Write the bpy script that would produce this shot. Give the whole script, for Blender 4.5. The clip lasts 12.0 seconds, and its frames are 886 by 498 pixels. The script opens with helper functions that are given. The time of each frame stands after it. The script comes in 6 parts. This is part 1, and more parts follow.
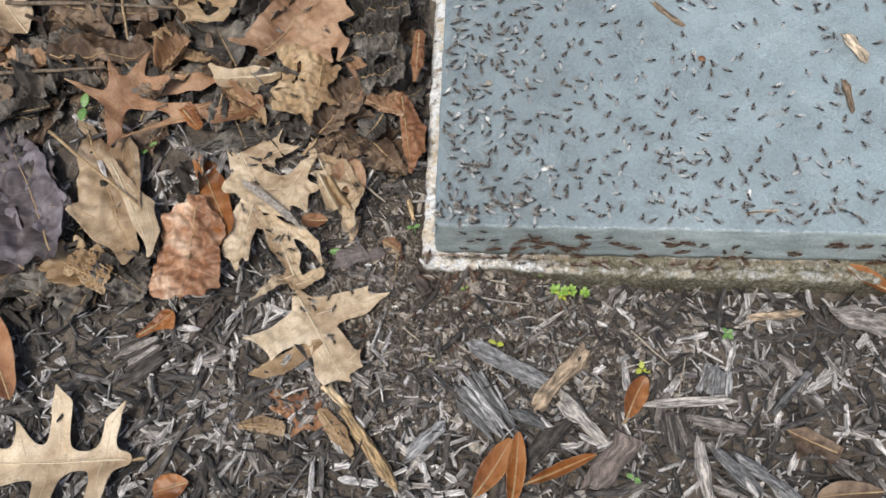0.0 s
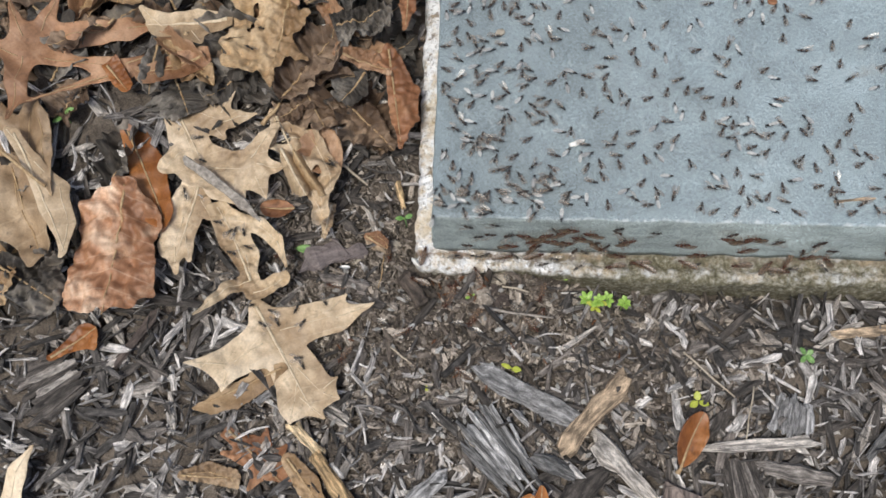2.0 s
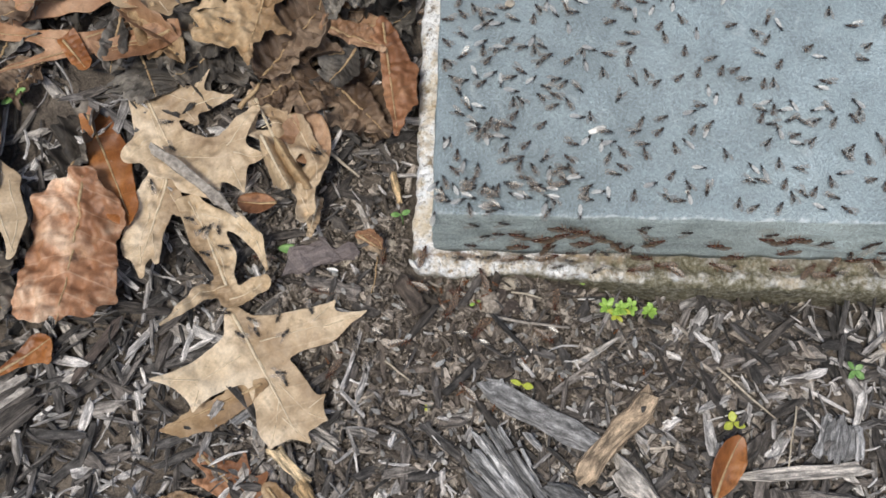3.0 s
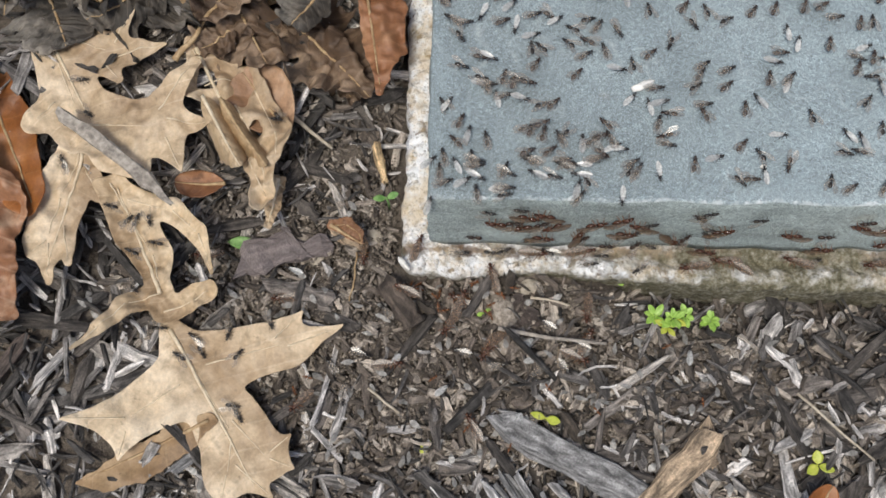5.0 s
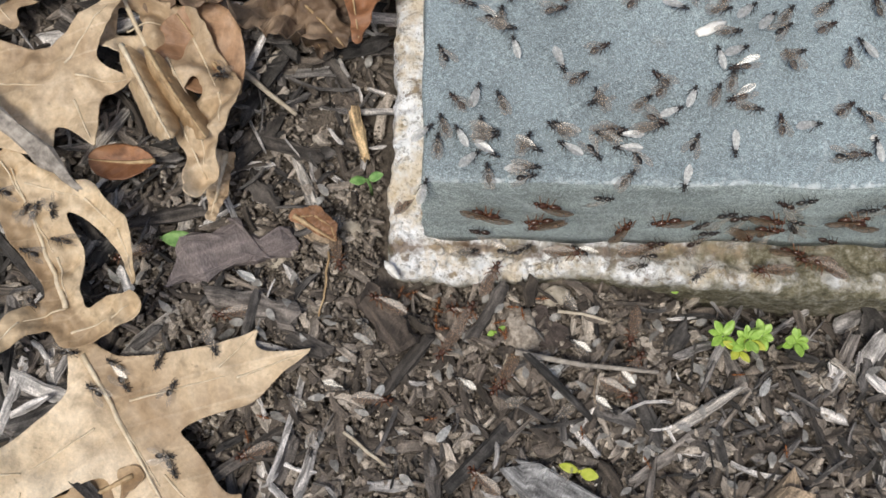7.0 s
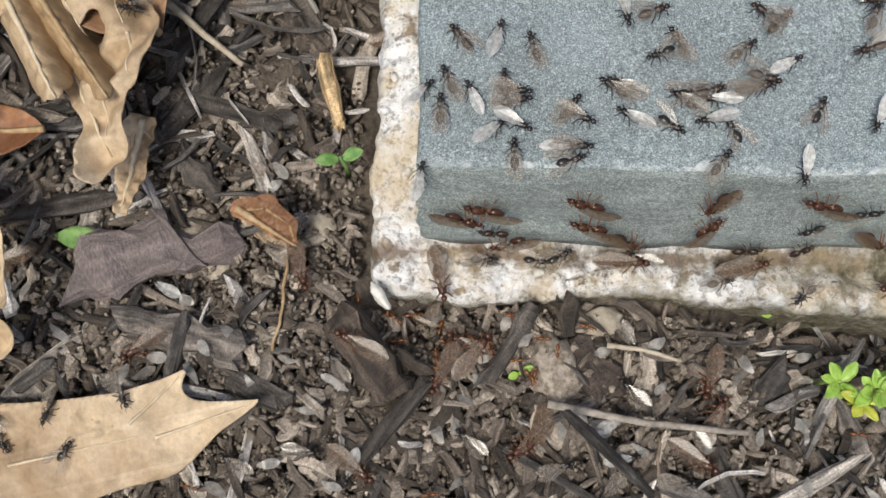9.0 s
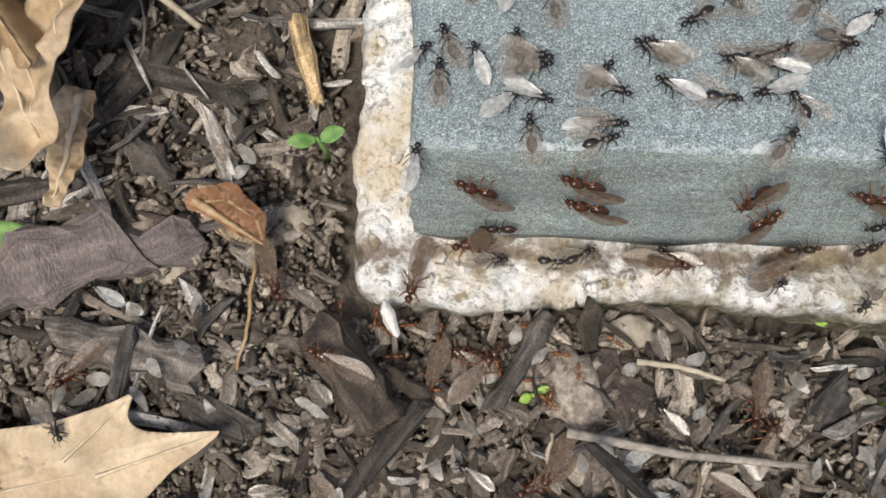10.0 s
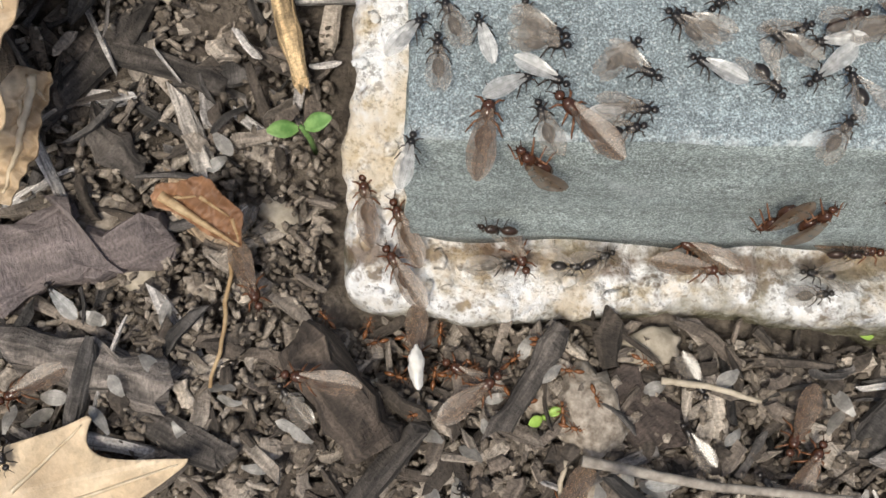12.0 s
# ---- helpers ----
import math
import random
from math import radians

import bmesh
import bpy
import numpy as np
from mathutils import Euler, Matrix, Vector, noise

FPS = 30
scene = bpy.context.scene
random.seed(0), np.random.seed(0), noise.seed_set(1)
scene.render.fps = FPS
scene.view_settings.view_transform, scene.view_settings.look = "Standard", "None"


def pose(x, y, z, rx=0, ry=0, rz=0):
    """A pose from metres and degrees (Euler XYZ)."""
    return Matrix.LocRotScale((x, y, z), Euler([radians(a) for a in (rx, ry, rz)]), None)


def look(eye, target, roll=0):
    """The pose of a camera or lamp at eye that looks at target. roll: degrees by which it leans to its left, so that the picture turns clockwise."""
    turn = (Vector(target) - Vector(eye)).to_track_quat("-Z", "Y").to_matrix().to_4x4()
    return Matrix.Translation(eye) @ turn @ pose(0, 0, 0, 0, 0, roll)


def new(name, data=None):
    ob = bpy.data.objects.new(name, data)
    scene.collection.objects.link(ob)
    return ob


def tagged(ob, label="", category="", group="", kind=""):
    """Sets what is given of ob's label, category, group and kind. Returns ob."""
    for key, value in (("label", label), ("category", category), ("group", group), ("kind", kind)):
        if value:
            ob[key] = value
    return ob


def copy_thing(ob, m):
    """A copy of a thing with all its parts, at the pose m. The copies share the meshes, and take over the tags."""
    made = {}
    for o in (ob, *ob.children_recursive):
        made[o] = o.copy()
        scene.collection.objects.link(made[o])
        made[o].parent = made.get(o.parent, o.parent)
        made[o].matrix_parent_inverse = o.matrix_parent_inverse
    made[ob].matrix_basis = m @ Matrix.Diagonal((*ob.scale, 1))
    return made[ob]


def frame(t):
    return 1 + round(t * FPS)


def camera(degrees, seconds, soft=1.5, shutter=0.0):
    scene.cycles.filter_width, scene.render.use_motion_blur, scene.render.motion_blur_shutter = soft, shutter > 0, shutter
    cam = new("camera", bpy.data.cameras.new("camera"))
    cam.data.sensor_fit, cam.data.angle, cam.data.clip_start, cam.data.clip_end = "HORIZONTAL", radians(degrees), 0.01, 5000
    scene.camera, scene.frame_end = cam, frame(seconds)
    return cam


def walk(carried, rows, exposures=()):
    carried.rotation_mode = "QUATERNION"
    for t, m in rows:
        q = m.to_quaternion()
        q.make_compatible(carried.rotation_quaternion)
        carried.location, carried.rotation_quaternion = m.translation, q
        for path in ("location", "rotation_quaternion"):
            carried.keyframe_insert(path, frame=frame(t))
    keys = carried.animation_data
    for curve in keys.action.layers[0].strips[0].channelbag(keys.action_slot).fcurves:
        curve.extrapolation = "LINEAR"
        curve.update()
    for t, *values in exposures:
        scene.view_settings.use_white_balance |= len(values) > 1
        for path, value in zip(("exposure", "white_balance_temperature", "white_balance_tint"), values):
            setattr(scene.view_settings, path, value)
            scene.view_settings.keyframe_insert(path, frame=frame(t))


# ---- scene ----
cam = camera(47.7, 12.0, soft=1.6)
PATH = [
    (0, (0.038, -0.266, 0.666), (-0.052, 0.429, -1.207), -9.4),
    (0.5, (0.034, -0.25, 0.625), (-0.052, 0.441, -1.25), -8.8),
    (1, (0.027, -0.226, 0.589), (-0.043, 0.436, -1.297), -7.9),
    (1.5, (0.024, -0.207, 0.556), (-0.038, 0.431, -1.339), -7.6),
    (2, (0.019, -0.188, 0.522), (-0.029, 0.427, -1.381), -6.7),
    (2.5, (0.016, -0.171, 0.491), (-0.024, 0.418, -1.419), -6.2),
    (3, (0.011, -0.159, 0.461), (-0.015, 0.424, -1.452), -4.8),
    (5, (0.007, -0.109, 0.354), (-0.004, 0.38, -1.585), -4.1),
    (5.5, (0.005, -0.101, 0.329), (0.002, 0.375, -1.613), -3.4),
    (6, (0.004, -0.09, 0.306), (0.004, 0.36, -1.643), -3.1),
    (6.5, (0.005, -0.085, 0.283), (0.002, 0.364, -1.666), -3.3),
    (7, (0.005, -0.078, 0.263), (0.005, 0.357, -1.689), -3.0),
    (7.2, (0.005, -0.077, 0.254), (0.006, 0.363, -1.697), -2.8),
    (9, (0.005, -0.047, 0.181), (-0.002, 0.289, -1.791), -3.8),
    (9.5, (0.004, -0.041, 0.164), (0.005, 0.269, -1.812), -2.5),
    (10, (0.003, -0.038, 0.147), (0.021, 0.26, -1.831), 0.6),
    (10.5, (0.004, -0.035, 0.131), (0.024, 0.259, -1.847), 1.0),
    (11, (0.005, -0.035, 0.127), (0.015, 0.259, -1.851), -0.5),
    (11.5, (0.004, -0.035, 0.127), (0.016, 0.259, -1.851), -0.6),
    (12, (0.004, -0.033, 0.127), (0.012, 0.247, -1.853), -1.0),
]
EXPOSURES = [(0, -0.30, 6420, 9), (6, -0.28, 6540, 9), (12, -0.06, 6880, 9)]
walk(cam, [(t, look(eye, target, roll)) for t, eye, target, roll in PATH], EXPOSURES)


# ---- light: a bright, thinly clouded sky with a soft sun ----
world = bpy.data.worlds.new("sky")
scene.world = world
world.use_nodes = True
wn = world.node_tree.nodes
sky = wn.new("ShaderNodeTexSky")
sky.sky_type, sky.sun_disc = "NISHITA", False
sky.sun_elevation, sky.sun_rotation = radians(69), radians(214)
sky.dust_density, sky.air_density = 4.0, 1.0
world.node_tree.links.new(sky.outputs["Color"], wn["Background"].inputs["Color"])
wn["Background"].inputs["Strength"].default_value = 0.135
sun_lamp = bpy.data.lights.new("sun", "SUN")
sun_lamp.energy, sun_lamp.angle, sun_lamp.color = 2.7, radians(14), (1.0, 0.97, 0.91)
sun_ob = new("sun", sun_lamp)
sun_ob.matrix_world = look((-0.42, -0.62, 2.0), (0, 0, 0))


# ---- plan: the slab's front left corner lies at the origin, its top at z = 0; the slab is turned by 4 degrees ----
from mathutils.bvhtree import BVHTree
CT, ST = math.cos(radians(4.0)), math.sin(radians(4.0))


def smooth(v):
    v = min(1.0, max(0.0, v))
    return v * v * (3 - 2 * v)


def slab_xy(x, y):
    """The place in the slab's own axes: u along its front edge, v away from it."""
    return x * CT - y * ST, x * ST + y * CT


def ground_z(x, y):
    """The bed of mulch: level before the slab, mounded under the leaf pile, lower towards the open side, with a shallow gutter along the plinth and a hollow at its corner, another under the large leaf."""
    u, v = slab_xy(x, y)
    z = -0.043
    z += 0.020 * smooth((y + 0.01) / 0.13) * smooth((-x - 0.01) / 0.05)
    z -= 0.018 * smooth((-y - 0.06) / 0.12) * smooth((-x - 0.06) / 0.12)
    z += 0.007 * math.exp(-((u + 0.02) / 0.05) ** 2 - ((v + 0.035) / 0.02) ** 2)
    z -= 0.016 * smooth((u - 0.055) / 0.06) * math.exp(-((v + 0.026) / 0.014) ** 2)
    z -= 0.010 * math.exp(-((u - 0.000) / 0.012) ** 2 - ((v + 0.026) / 0.006) ** 2)
    z -= 0.007 * math.exp(-((x + 0.085) / 0.034) ** 2 - ((y + 0.068) / 0.030) ** 2)
    z += 0.0016 * math.sin(61 * x + 2.0) * math.sin(57 * y + 0.6) + 0.0009 * math.sin(140 * x + 31 * y) * math.sin(120 * y - 40 * x + 1)
    return z


def world_xy(u, v):
    return u * CT + v * ST, -u * ST + v * CT


def mesh_object(name, bm, material, parent=None, smooth_shade=True):
    me = bpy.data.meshes.new(name)
    bm.to_mesh(me)
    bm.free()
    if smooth_shade:
        me.polygons.foreach_set("use_smooth", [True] * len(me.polygons))
    if material:
        me.materials.append(material)
    ob = new(name, me)
    ob.parent = parent
    return ob


def part(name, bm, material, parent, label="", smooth_shade=True):
    ob = mesh_object(name, bm, material, parent, smooth_shade)
    if label:
        ob["label"] = label
    return ob


def tube(bm, points, radii, sides=6, uv=None):
    """A tapering tube along points."""
    rings = []
    for i, p in enumerate(points):
        a, b = points[max(0, i - 1)], points[min(len(points) - 1, i + 1)]
        d = (Vector(b) - Vector(a)).normalized()
        side = d.cross(Vector((0.31, 0.17, 0.93))).normalized()
        up = side.cross(d)
        rings.append([bm.verts.new(Vector(p) + radii[i] * (math.cos(k * math.tau / sides) * side + math.sin(k * math.tau / sides) * up)) for k in range(sides)])
    for r, s in zip(rings, rings[1:]):
        for k in range(sides):
            bm.faces.new((r[k], r[(k + 1) % sides], s[(k + 1) % sides], s[k]))
    bm.faces.new(rings[0][::-1])
    bm.faces.new(rings[-1])


def ellipsoid(bm, centre, radii, turn=None, seg=10, rings=7):
    m = Matrix.Translation(centre) @ (turn or Matrix()) @ Matrix.Diagonal((*radii, 1))
    bmesh.ops.create_uvsphere(bm, u_segments=seg, v_segments=rings, radius=1, matrix=m)


def bumpy(x, y, z, scale, seed=0.0):
    return noise.noise(Vector((x / scale + seed, y / scale - seed, z / scale + 0.5 * seed)))


# ---- materials ----
class Nodes:
    """A node material, built step by step."""

    def __init__(self, name):
        self.mat = bpy.data.materials.new(name)
        self.mat.use_nodes = True
        self.tree = self.mat.node_tree
        self.bsdf = self.tree.nodes["Principled BSDF"]

    def node(self, kind, **inputs):
        n = self.tree.nodes.new(kind)
        for key, value in inputs.items():
            self.set(n.inputs[key.replace("_", " ")], value)
        return n

    def set(self, socket, value):
        if isinstance(value, bpy.types.NodeSocket):
            self.tree.links.new(value, socket)
        else:
            socket.default_value = value

    def coords(self, source="Object", scale=(1, 1, 1)):
        c = self.node("ShaderNodeTexCoord")
        m = self.node("ShaderNodeMapping", Vector=c.outputs[source], Scale=scale)
        return m.outputs[0]

    def noise(self, vector, scale, detail=4.0, rough=0.55):
        n = self.node("ShaderNodeTexNoise", Vector=vector, Scale=scale, Detail=detail, Roughness=rough)
        return n.outputs["Fac"]

    def ramp(self, fac, stops):
        r = self.node("ShaderNodeValToRGB", Fac=fac)
        e = r.color_ramp.elements
        while len(e) < len(stops):
            e.new(0.5)
        for item, (at, colour) in zip(e, stops):
            item.position = at
            item.color = (*colour, 1) if len(colour) == 3 else colour
        return r.outputs["Color"]

    def mix(self, fac, a, b, how="MIX"):
        n = self.tree.nodes.new("ShaderNodeMix")
        n.data_type, n.blend_type = "RGBA", how
        self.set(n.inputs[0], fac)
        self.set(n.inputs[6], (*a, 1) if isinstance(a, tuple) and len(a) == 3 else a)
        self.set(n.inputs[7], (*b, 1) if isinstance(b, tuple) and len(b) == 3 else b)
        return n.outputs[2]

    def maths(self, how, a, b=0.0):
        n = self.tree.nodes.new("ShaderNodeMath")
        n.operation = how
        self.set(n.inputs[0], a)
        self.set(n.inputs[1], b)
        return n.outputs[0]

    def finish(self, colour, rough=0.8, bump=None, strength=0.3, distance=0.001, **more):
        self.set(self.bsdf.inputs["Base Color"], (*colour, 1) if isinstance(colour, tuple) else colour)
        self.set(self.bsdf.inputs["Roughness"], rough)
        for key, value in more.items():
            self.set(self.bsdf.inputs[key.replace("_", " ")], value)
        if bump is not None:
            b = self.node("ShaderNodeBump", Height=bump, Strength=strength, Distance=distance)
            self.set(self.bsdf.inputs["Normal"], b.outputs[0])
        return self.mat


def grey(v):
    return (v, v, v)


def bluestone(split=False):
    """Blue-grey sandstone: fine bright grains, pale worn ridges, rust specks; split: the rough edge, streaked along its bedding."""
    n = Nodes("split_bluestone" if split else "bluestone")
    p = n.coords()
    cloud = n.noise(p, 9, 5, 0.6)
    base = n.ramp(cloud, [(0.3, (0.204, 0.250, 0.264)), (0.55, (0.243, 0.297, 0.313)), (0.75, (0.300, 0.356, 0.368))])
    stain = n.ramp(n.noise(p, 30, 4, 0.65), [(0.38, grey(0.84)), (0.62, grey(1.07))])
    speck = n.ramp(n.noise(p, 800, 3, 0.7), [(0.36, grey(0.80)), (0.5, grey(1.0)), (0.66, grey(1.30))])
    base = n.mix(1.0, base, speck, "MULTIPLY")
    base = n.mix(1.0, base, stain, "MULTIPLY")
    # the trodden corner is greyer, the rest has a paler bloom
    along = n.maths("ADD", n.node("ShaderNodeSeparateXYZ", Vector=p).outputs["X"], n.maths("MULTIPLY", n.maths("SUBTRACT", n.noise(p, 14, 4, 0.6), 0.5), 0.16))
    base = n.mix(1.0, base, n.ramp(n.maths("MULTIPLY", along, 2.0), [(0.10, grey(0.93)), (0.44, (1.22, 1.23, 1.24))]), "MULTIPLY")
    if split:
        beds = n.noise(n.coords("Object", (18, 60, 260)), 1.0, 4, 0.65)
        base = n.mix(1.0, base, n.ramp(beds, [(0.34, (1.00, 0.95, 0.87)), (0.5, (1.22, 1.16, 1.06)), (0.66, (1.40, 1.34, 1.24))]), "MULTIPLY")
    grain = n.noise(p, 3300, 2, 0.75)
    base = n.mix(0.95, base, n.ramp(grain, [(0.30, grey(0.28)), (0.5, grey(0.95)), (0.70, grey(2.3))]), "MULTIPLY")
    fleck = n.ramp(n.noise(p, 2200, 1, 0.5), [(0.64, grey(0.0)), (0.70, grey(1.0))])
    base = n.mix(n.maths("MULTIPLY", fleck, 0.55), base, (0.66, 0.71, 0.72))
    ridge = n.maths("ABSOLUTE", n.maths("SUBTRACT", n.noise(p, 11, 3, 0.55), 0.5))
    crest = n.ramp(n.maths("ADD", ridge, n.maths("MULTIPLY", n.noise(p, 90, 3, 0.7), 0.02)), [(0.008, grey(0.34)), (0.013, grey(0.0))])
    base = n.mix(crest, base, (0.55, 0.60, 0.61))
    if not split:
        sep = n.node("ShaderNodeSeparateXYZ", Vector=p)
        lip = n.maths("ADD", sep.outputs["Y"], n.maths("MULTIPLY", n.maths("SUBTRACT", n.noise(p, 120, 4, 0.7), 0.5), 0.012))
        worn = n.ramp(n.maths("MULTIPLY", lip, 100.0), [(0.0, grey(0.75)), (0.10, grey(0.0))])
        worn = n.mix(1.0, worn, n.ramp(n.noise(p, 70, 3, 0.6), [(0.42, grey(0.15)), (0.58, grey(1.0))]), "MULTIPLY")
        base = n.mix(worn, base, (0.68, 0.72, 0.72))
    rust = n.ramp(n.noise(p, 34, 3, 0.6), [(0.68, grey(0.0)), (0.80, grey(0.45))])
    base = n.mix(rust, base, (0.28, 0.22, 0.15))
    height = n.maths("ADD", n.maths("MULTIPLY", grain, 0.35), n.noise(p, 120, 5, 0.65))
    return n.finish(base, 0.58, height, 0.4, 0.0012)


def plinth_stone():
    n = Nodes("limewashed_concrete")
    p = n.coords()
    lime = n.ramp(n.noise(p, 85, 6, 0.7), [(0.30, (0.24, 0.18, 0.11)), (0.35, (0.66, 0.58, 0.44)), (0.41, (0.90, 0.88, 0.83)), (0.49, (0.95, 0.96, 0.96))])
    pits = n.ramp(n.noise(p, 520, 4, 0.75), [(0.38, (0.10, 0.075, 0.05)), (0.46, grey(1.0))])
    lime = n.mix(0.6, lime, pits, "MULTIPLY")
    dirt = n.ramp(n.noise(p, 130, 4, 0.7), [(0.57, grey(0.0)), (0.64, grey(0.85))])
    lime = n.mix(dirt, lime, (0.17, 0.115, 0.065))
    sep = n.node("ShaderNodeSeparateXYZ", Vector=p)
    # the brown, crumbling joint under the slab
    seam = n.maths("ABSOLUTE", n.maths("ADD", sep.outputs["Y"], 0.0105))
    seam = n.maths("ADD", n.maths("MULTIPLY", seam, 75.0), n.maths("MULTIPLY", n.noise(p, 120, 4, 0.7), 1.0))
    lime = n.mix(n.ramp(seam, [(0.56, grey(0.85)), (0.72, grey(0.0))]), lime, (0.17, 0.105, 0.06))
    tea = n.ramp(n.noise(p, 52, 5, 0.7), [(0.47, grey(0.0)), (0.60, grey(0.62))])
    lime = n.mix(tea, lime, (0.62, 0.47, 0.26))
    hollow = n.ramp(n.noise(p, 900, 3, 0.6), [(0.62, grey(0.0)), (0.70, grey(0.5))])
    lime = n.mix(hollow, lime, (0.10, 0.08, 0.055))
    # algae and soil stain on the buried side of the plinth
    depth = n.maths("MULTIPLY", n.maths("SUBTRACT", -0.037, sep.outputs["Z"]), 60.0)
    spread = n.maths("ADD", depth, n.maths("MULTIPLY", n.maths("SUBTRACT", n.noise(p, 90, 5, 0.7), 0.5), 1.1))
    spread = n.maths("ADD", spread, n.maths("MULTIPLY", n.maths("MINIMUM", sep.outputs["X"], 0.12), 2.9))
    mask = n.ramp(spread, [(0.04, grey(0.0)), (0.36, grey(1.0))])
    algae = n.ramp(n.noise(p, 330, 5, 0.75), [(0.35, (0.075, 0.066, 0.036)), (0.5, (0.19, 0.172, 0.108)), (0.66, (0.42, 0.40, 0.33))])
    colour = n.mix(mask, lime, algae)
    height = n.maths("ADD", n.noise(p, 300, 6, 0.75), n.maths("MULTIPLY", n.noise(p, 110, 3, 0.6), 2.4))
    return n.finish(colour, 0.85, height, 0.8, 0.0024)


def soil():
    n = Nodes("dark_soil")
    p = n.coords()
    c = n.ramp(n.noise(p, 55, 6, 0.65), [(0.3, (0.055, 0.045, 0.035)), (0.5, (0.135, 0.111, 0.088)), (0.7, (0.23, 0.193, 0.155))])
    c = n.mix(0.7, c, n.ramp(n.noise(p, 900, 4, 0.7), [(0.35, grey(0.5)), (0.65, grey(1.6))]), "MULTIPLY")
    return n.finish(c, 0.95, n.noise(p, 500, 6, 0.7), 0.8, 0.003)


def shredded_wood(name, dark, mid, pale, per_object=False, spread=1.0, fibre=1.0, relief=0.9):
    """Weathered wood fibre along u of the UV map; one tone for each piece."""
    n = Nodes(name)
    uv = n.coords("UV")
    tone = n.node("ShaderNodeObjectInfo").outputs["Random"] if per_object else n.node("ShaderNodeNewGeometry").outputs["Random Per Island"]
    shift = n.node("ShaderNodeCombineXYZ", X=n.maths("MULTIPLY", tone, 91.0), Y=n.maths("MULTIPLY", tone, 37.0))
    vec = n.node("ShaderNodeVectorMath", )
    n.set(vec.inputs[0], uv)
    n.set(vec.inputs[1], shift.outputs[0])
    stretch = n.node("ShaderNodeMapping", Vector=vec.outputs[0], Scale=(90, 900, 1))
    grain = n.noise(stretch.outputs[0], fibre, 5, 0.65)
    coarse = n.noise(vec.outputs[0], 160, 3, 0.6)
    pick = n.maths("ADD", n.maths("MULTIPLY", n.maths("POWER", tone, 2.0), 0.70 * spread), n.maths("MULTIPLY", coarse, 0.42))
    c = n.ramp(pick, [(0.18, dark), (0.52, mid), (0.86, pale)])
    c = n.mix(relief, c, n.ramp(grain, [(0.38, grey(0.28)), (0.5, grey(0.92)), (0.63, grey(1.9))]), "MULTIPLY")
    rough_bits = n.noise(vec.outputs[0], 2200, 3, 0.7)
    c = n.mix(0.8, c, n.ramp(rough_bits, [(0.36, grey(0.62)), (0.5, grey(1.0)), (0.64, grey(1.4))]), "MULTIPLY")
    grain = n.maths("ADD", grain, n.maths("MULTIPLY", rough_bits, 0.5))
    return n.finish(c, 0.85, n.maths("ADD", grain, n.maths("MULTIPLY", coarse, 0.8)), 0.8, 0.0012)


def dry_leaf(name, deep, main, light, rough=0.55, spots=0.5):
    """A dead leaf: u along the midrib, v across (0.5 is the midrib)."""
    n = Nodes(name)
    uvc = n.coords("UV")
    sep = n.node("ShaderNodeSeparateXYZ", Vector=uvc)
    across = n.maths("ABSOLUTE", n.maths("SUBTRACT", sep.outputs["Y"], 0.5))
    p = n.coords("Object")
    patch = n.noise(p, 42, 5, 0.62)
    c = n.ramp(patch, [(0.30, deep), (0.5, main), (0.70, light)])
    slant = n.maths("SUBTRACT", sep.outputs["X"], n.maths("MULTIPLY", across, 0.33))
    wave = n.maths("FRACT", n.maths("MULTIPLY", slant, 7.0))
    vein = n.maths("LESS_THAN", n.maths("ABSOLUTE", n.maths("SUBTRACT", wave, 0.5)), 0.04)
    c = n.mix(n.maths("MULTIPLY", vein, 0.25), c, light)
    c = n.mix(1.0, c, n.ramp(n.noise(p, 16, 3, 0.6), [(0.36, (0.66, 0.58, 0.50)), (0.64, (1.30, 1.28, 1.24))]), "MULTIPLY")
    fine = n.noise(p, 700, 4, 0.7)
    c = n.mix(0.45, c, n.ramp(fine, [(0.3, grey(0.6)), (0.7, grey(1.35))]), "MULTIPLY")
    dots = n.ramp(n.noise(p, 420, 2, 0.5), [(0.70, grey(0.0)), (0.75, grey(0.45))])
    c = n.mix(dots, c, tuple(0.5 * v for v in deep))
    blotch = n.ramp(n.noise(p, 130, 3, 0.6), [(0.60, grey(0.0)), (0.72, grey(spots))])
    c = n.mix(blotch, c, tuple(0.35 * v for v in deep))
    height = n.maths("ADD", n.maths("MULTIPLY", vein, 0.5), n.maths("ADD", n.maths("MULTIPLY", fine, 0.5), n.noise(p, 150, 4, 0.6)))
    return n.finish(c, rough, height, 0.45, 0.0009)


def plain(name, a, b, rough=0.5, scale=300.0, bump=0.2, **more):
    n = Nodes(name)
    p = n.coords()
    f = n.noise(p, scale, 4, 0.6)
    return n.finish(n.ramp(f, [(0.35, a), (0.65, b)]), rough, f, bump, 0.0004, **more)


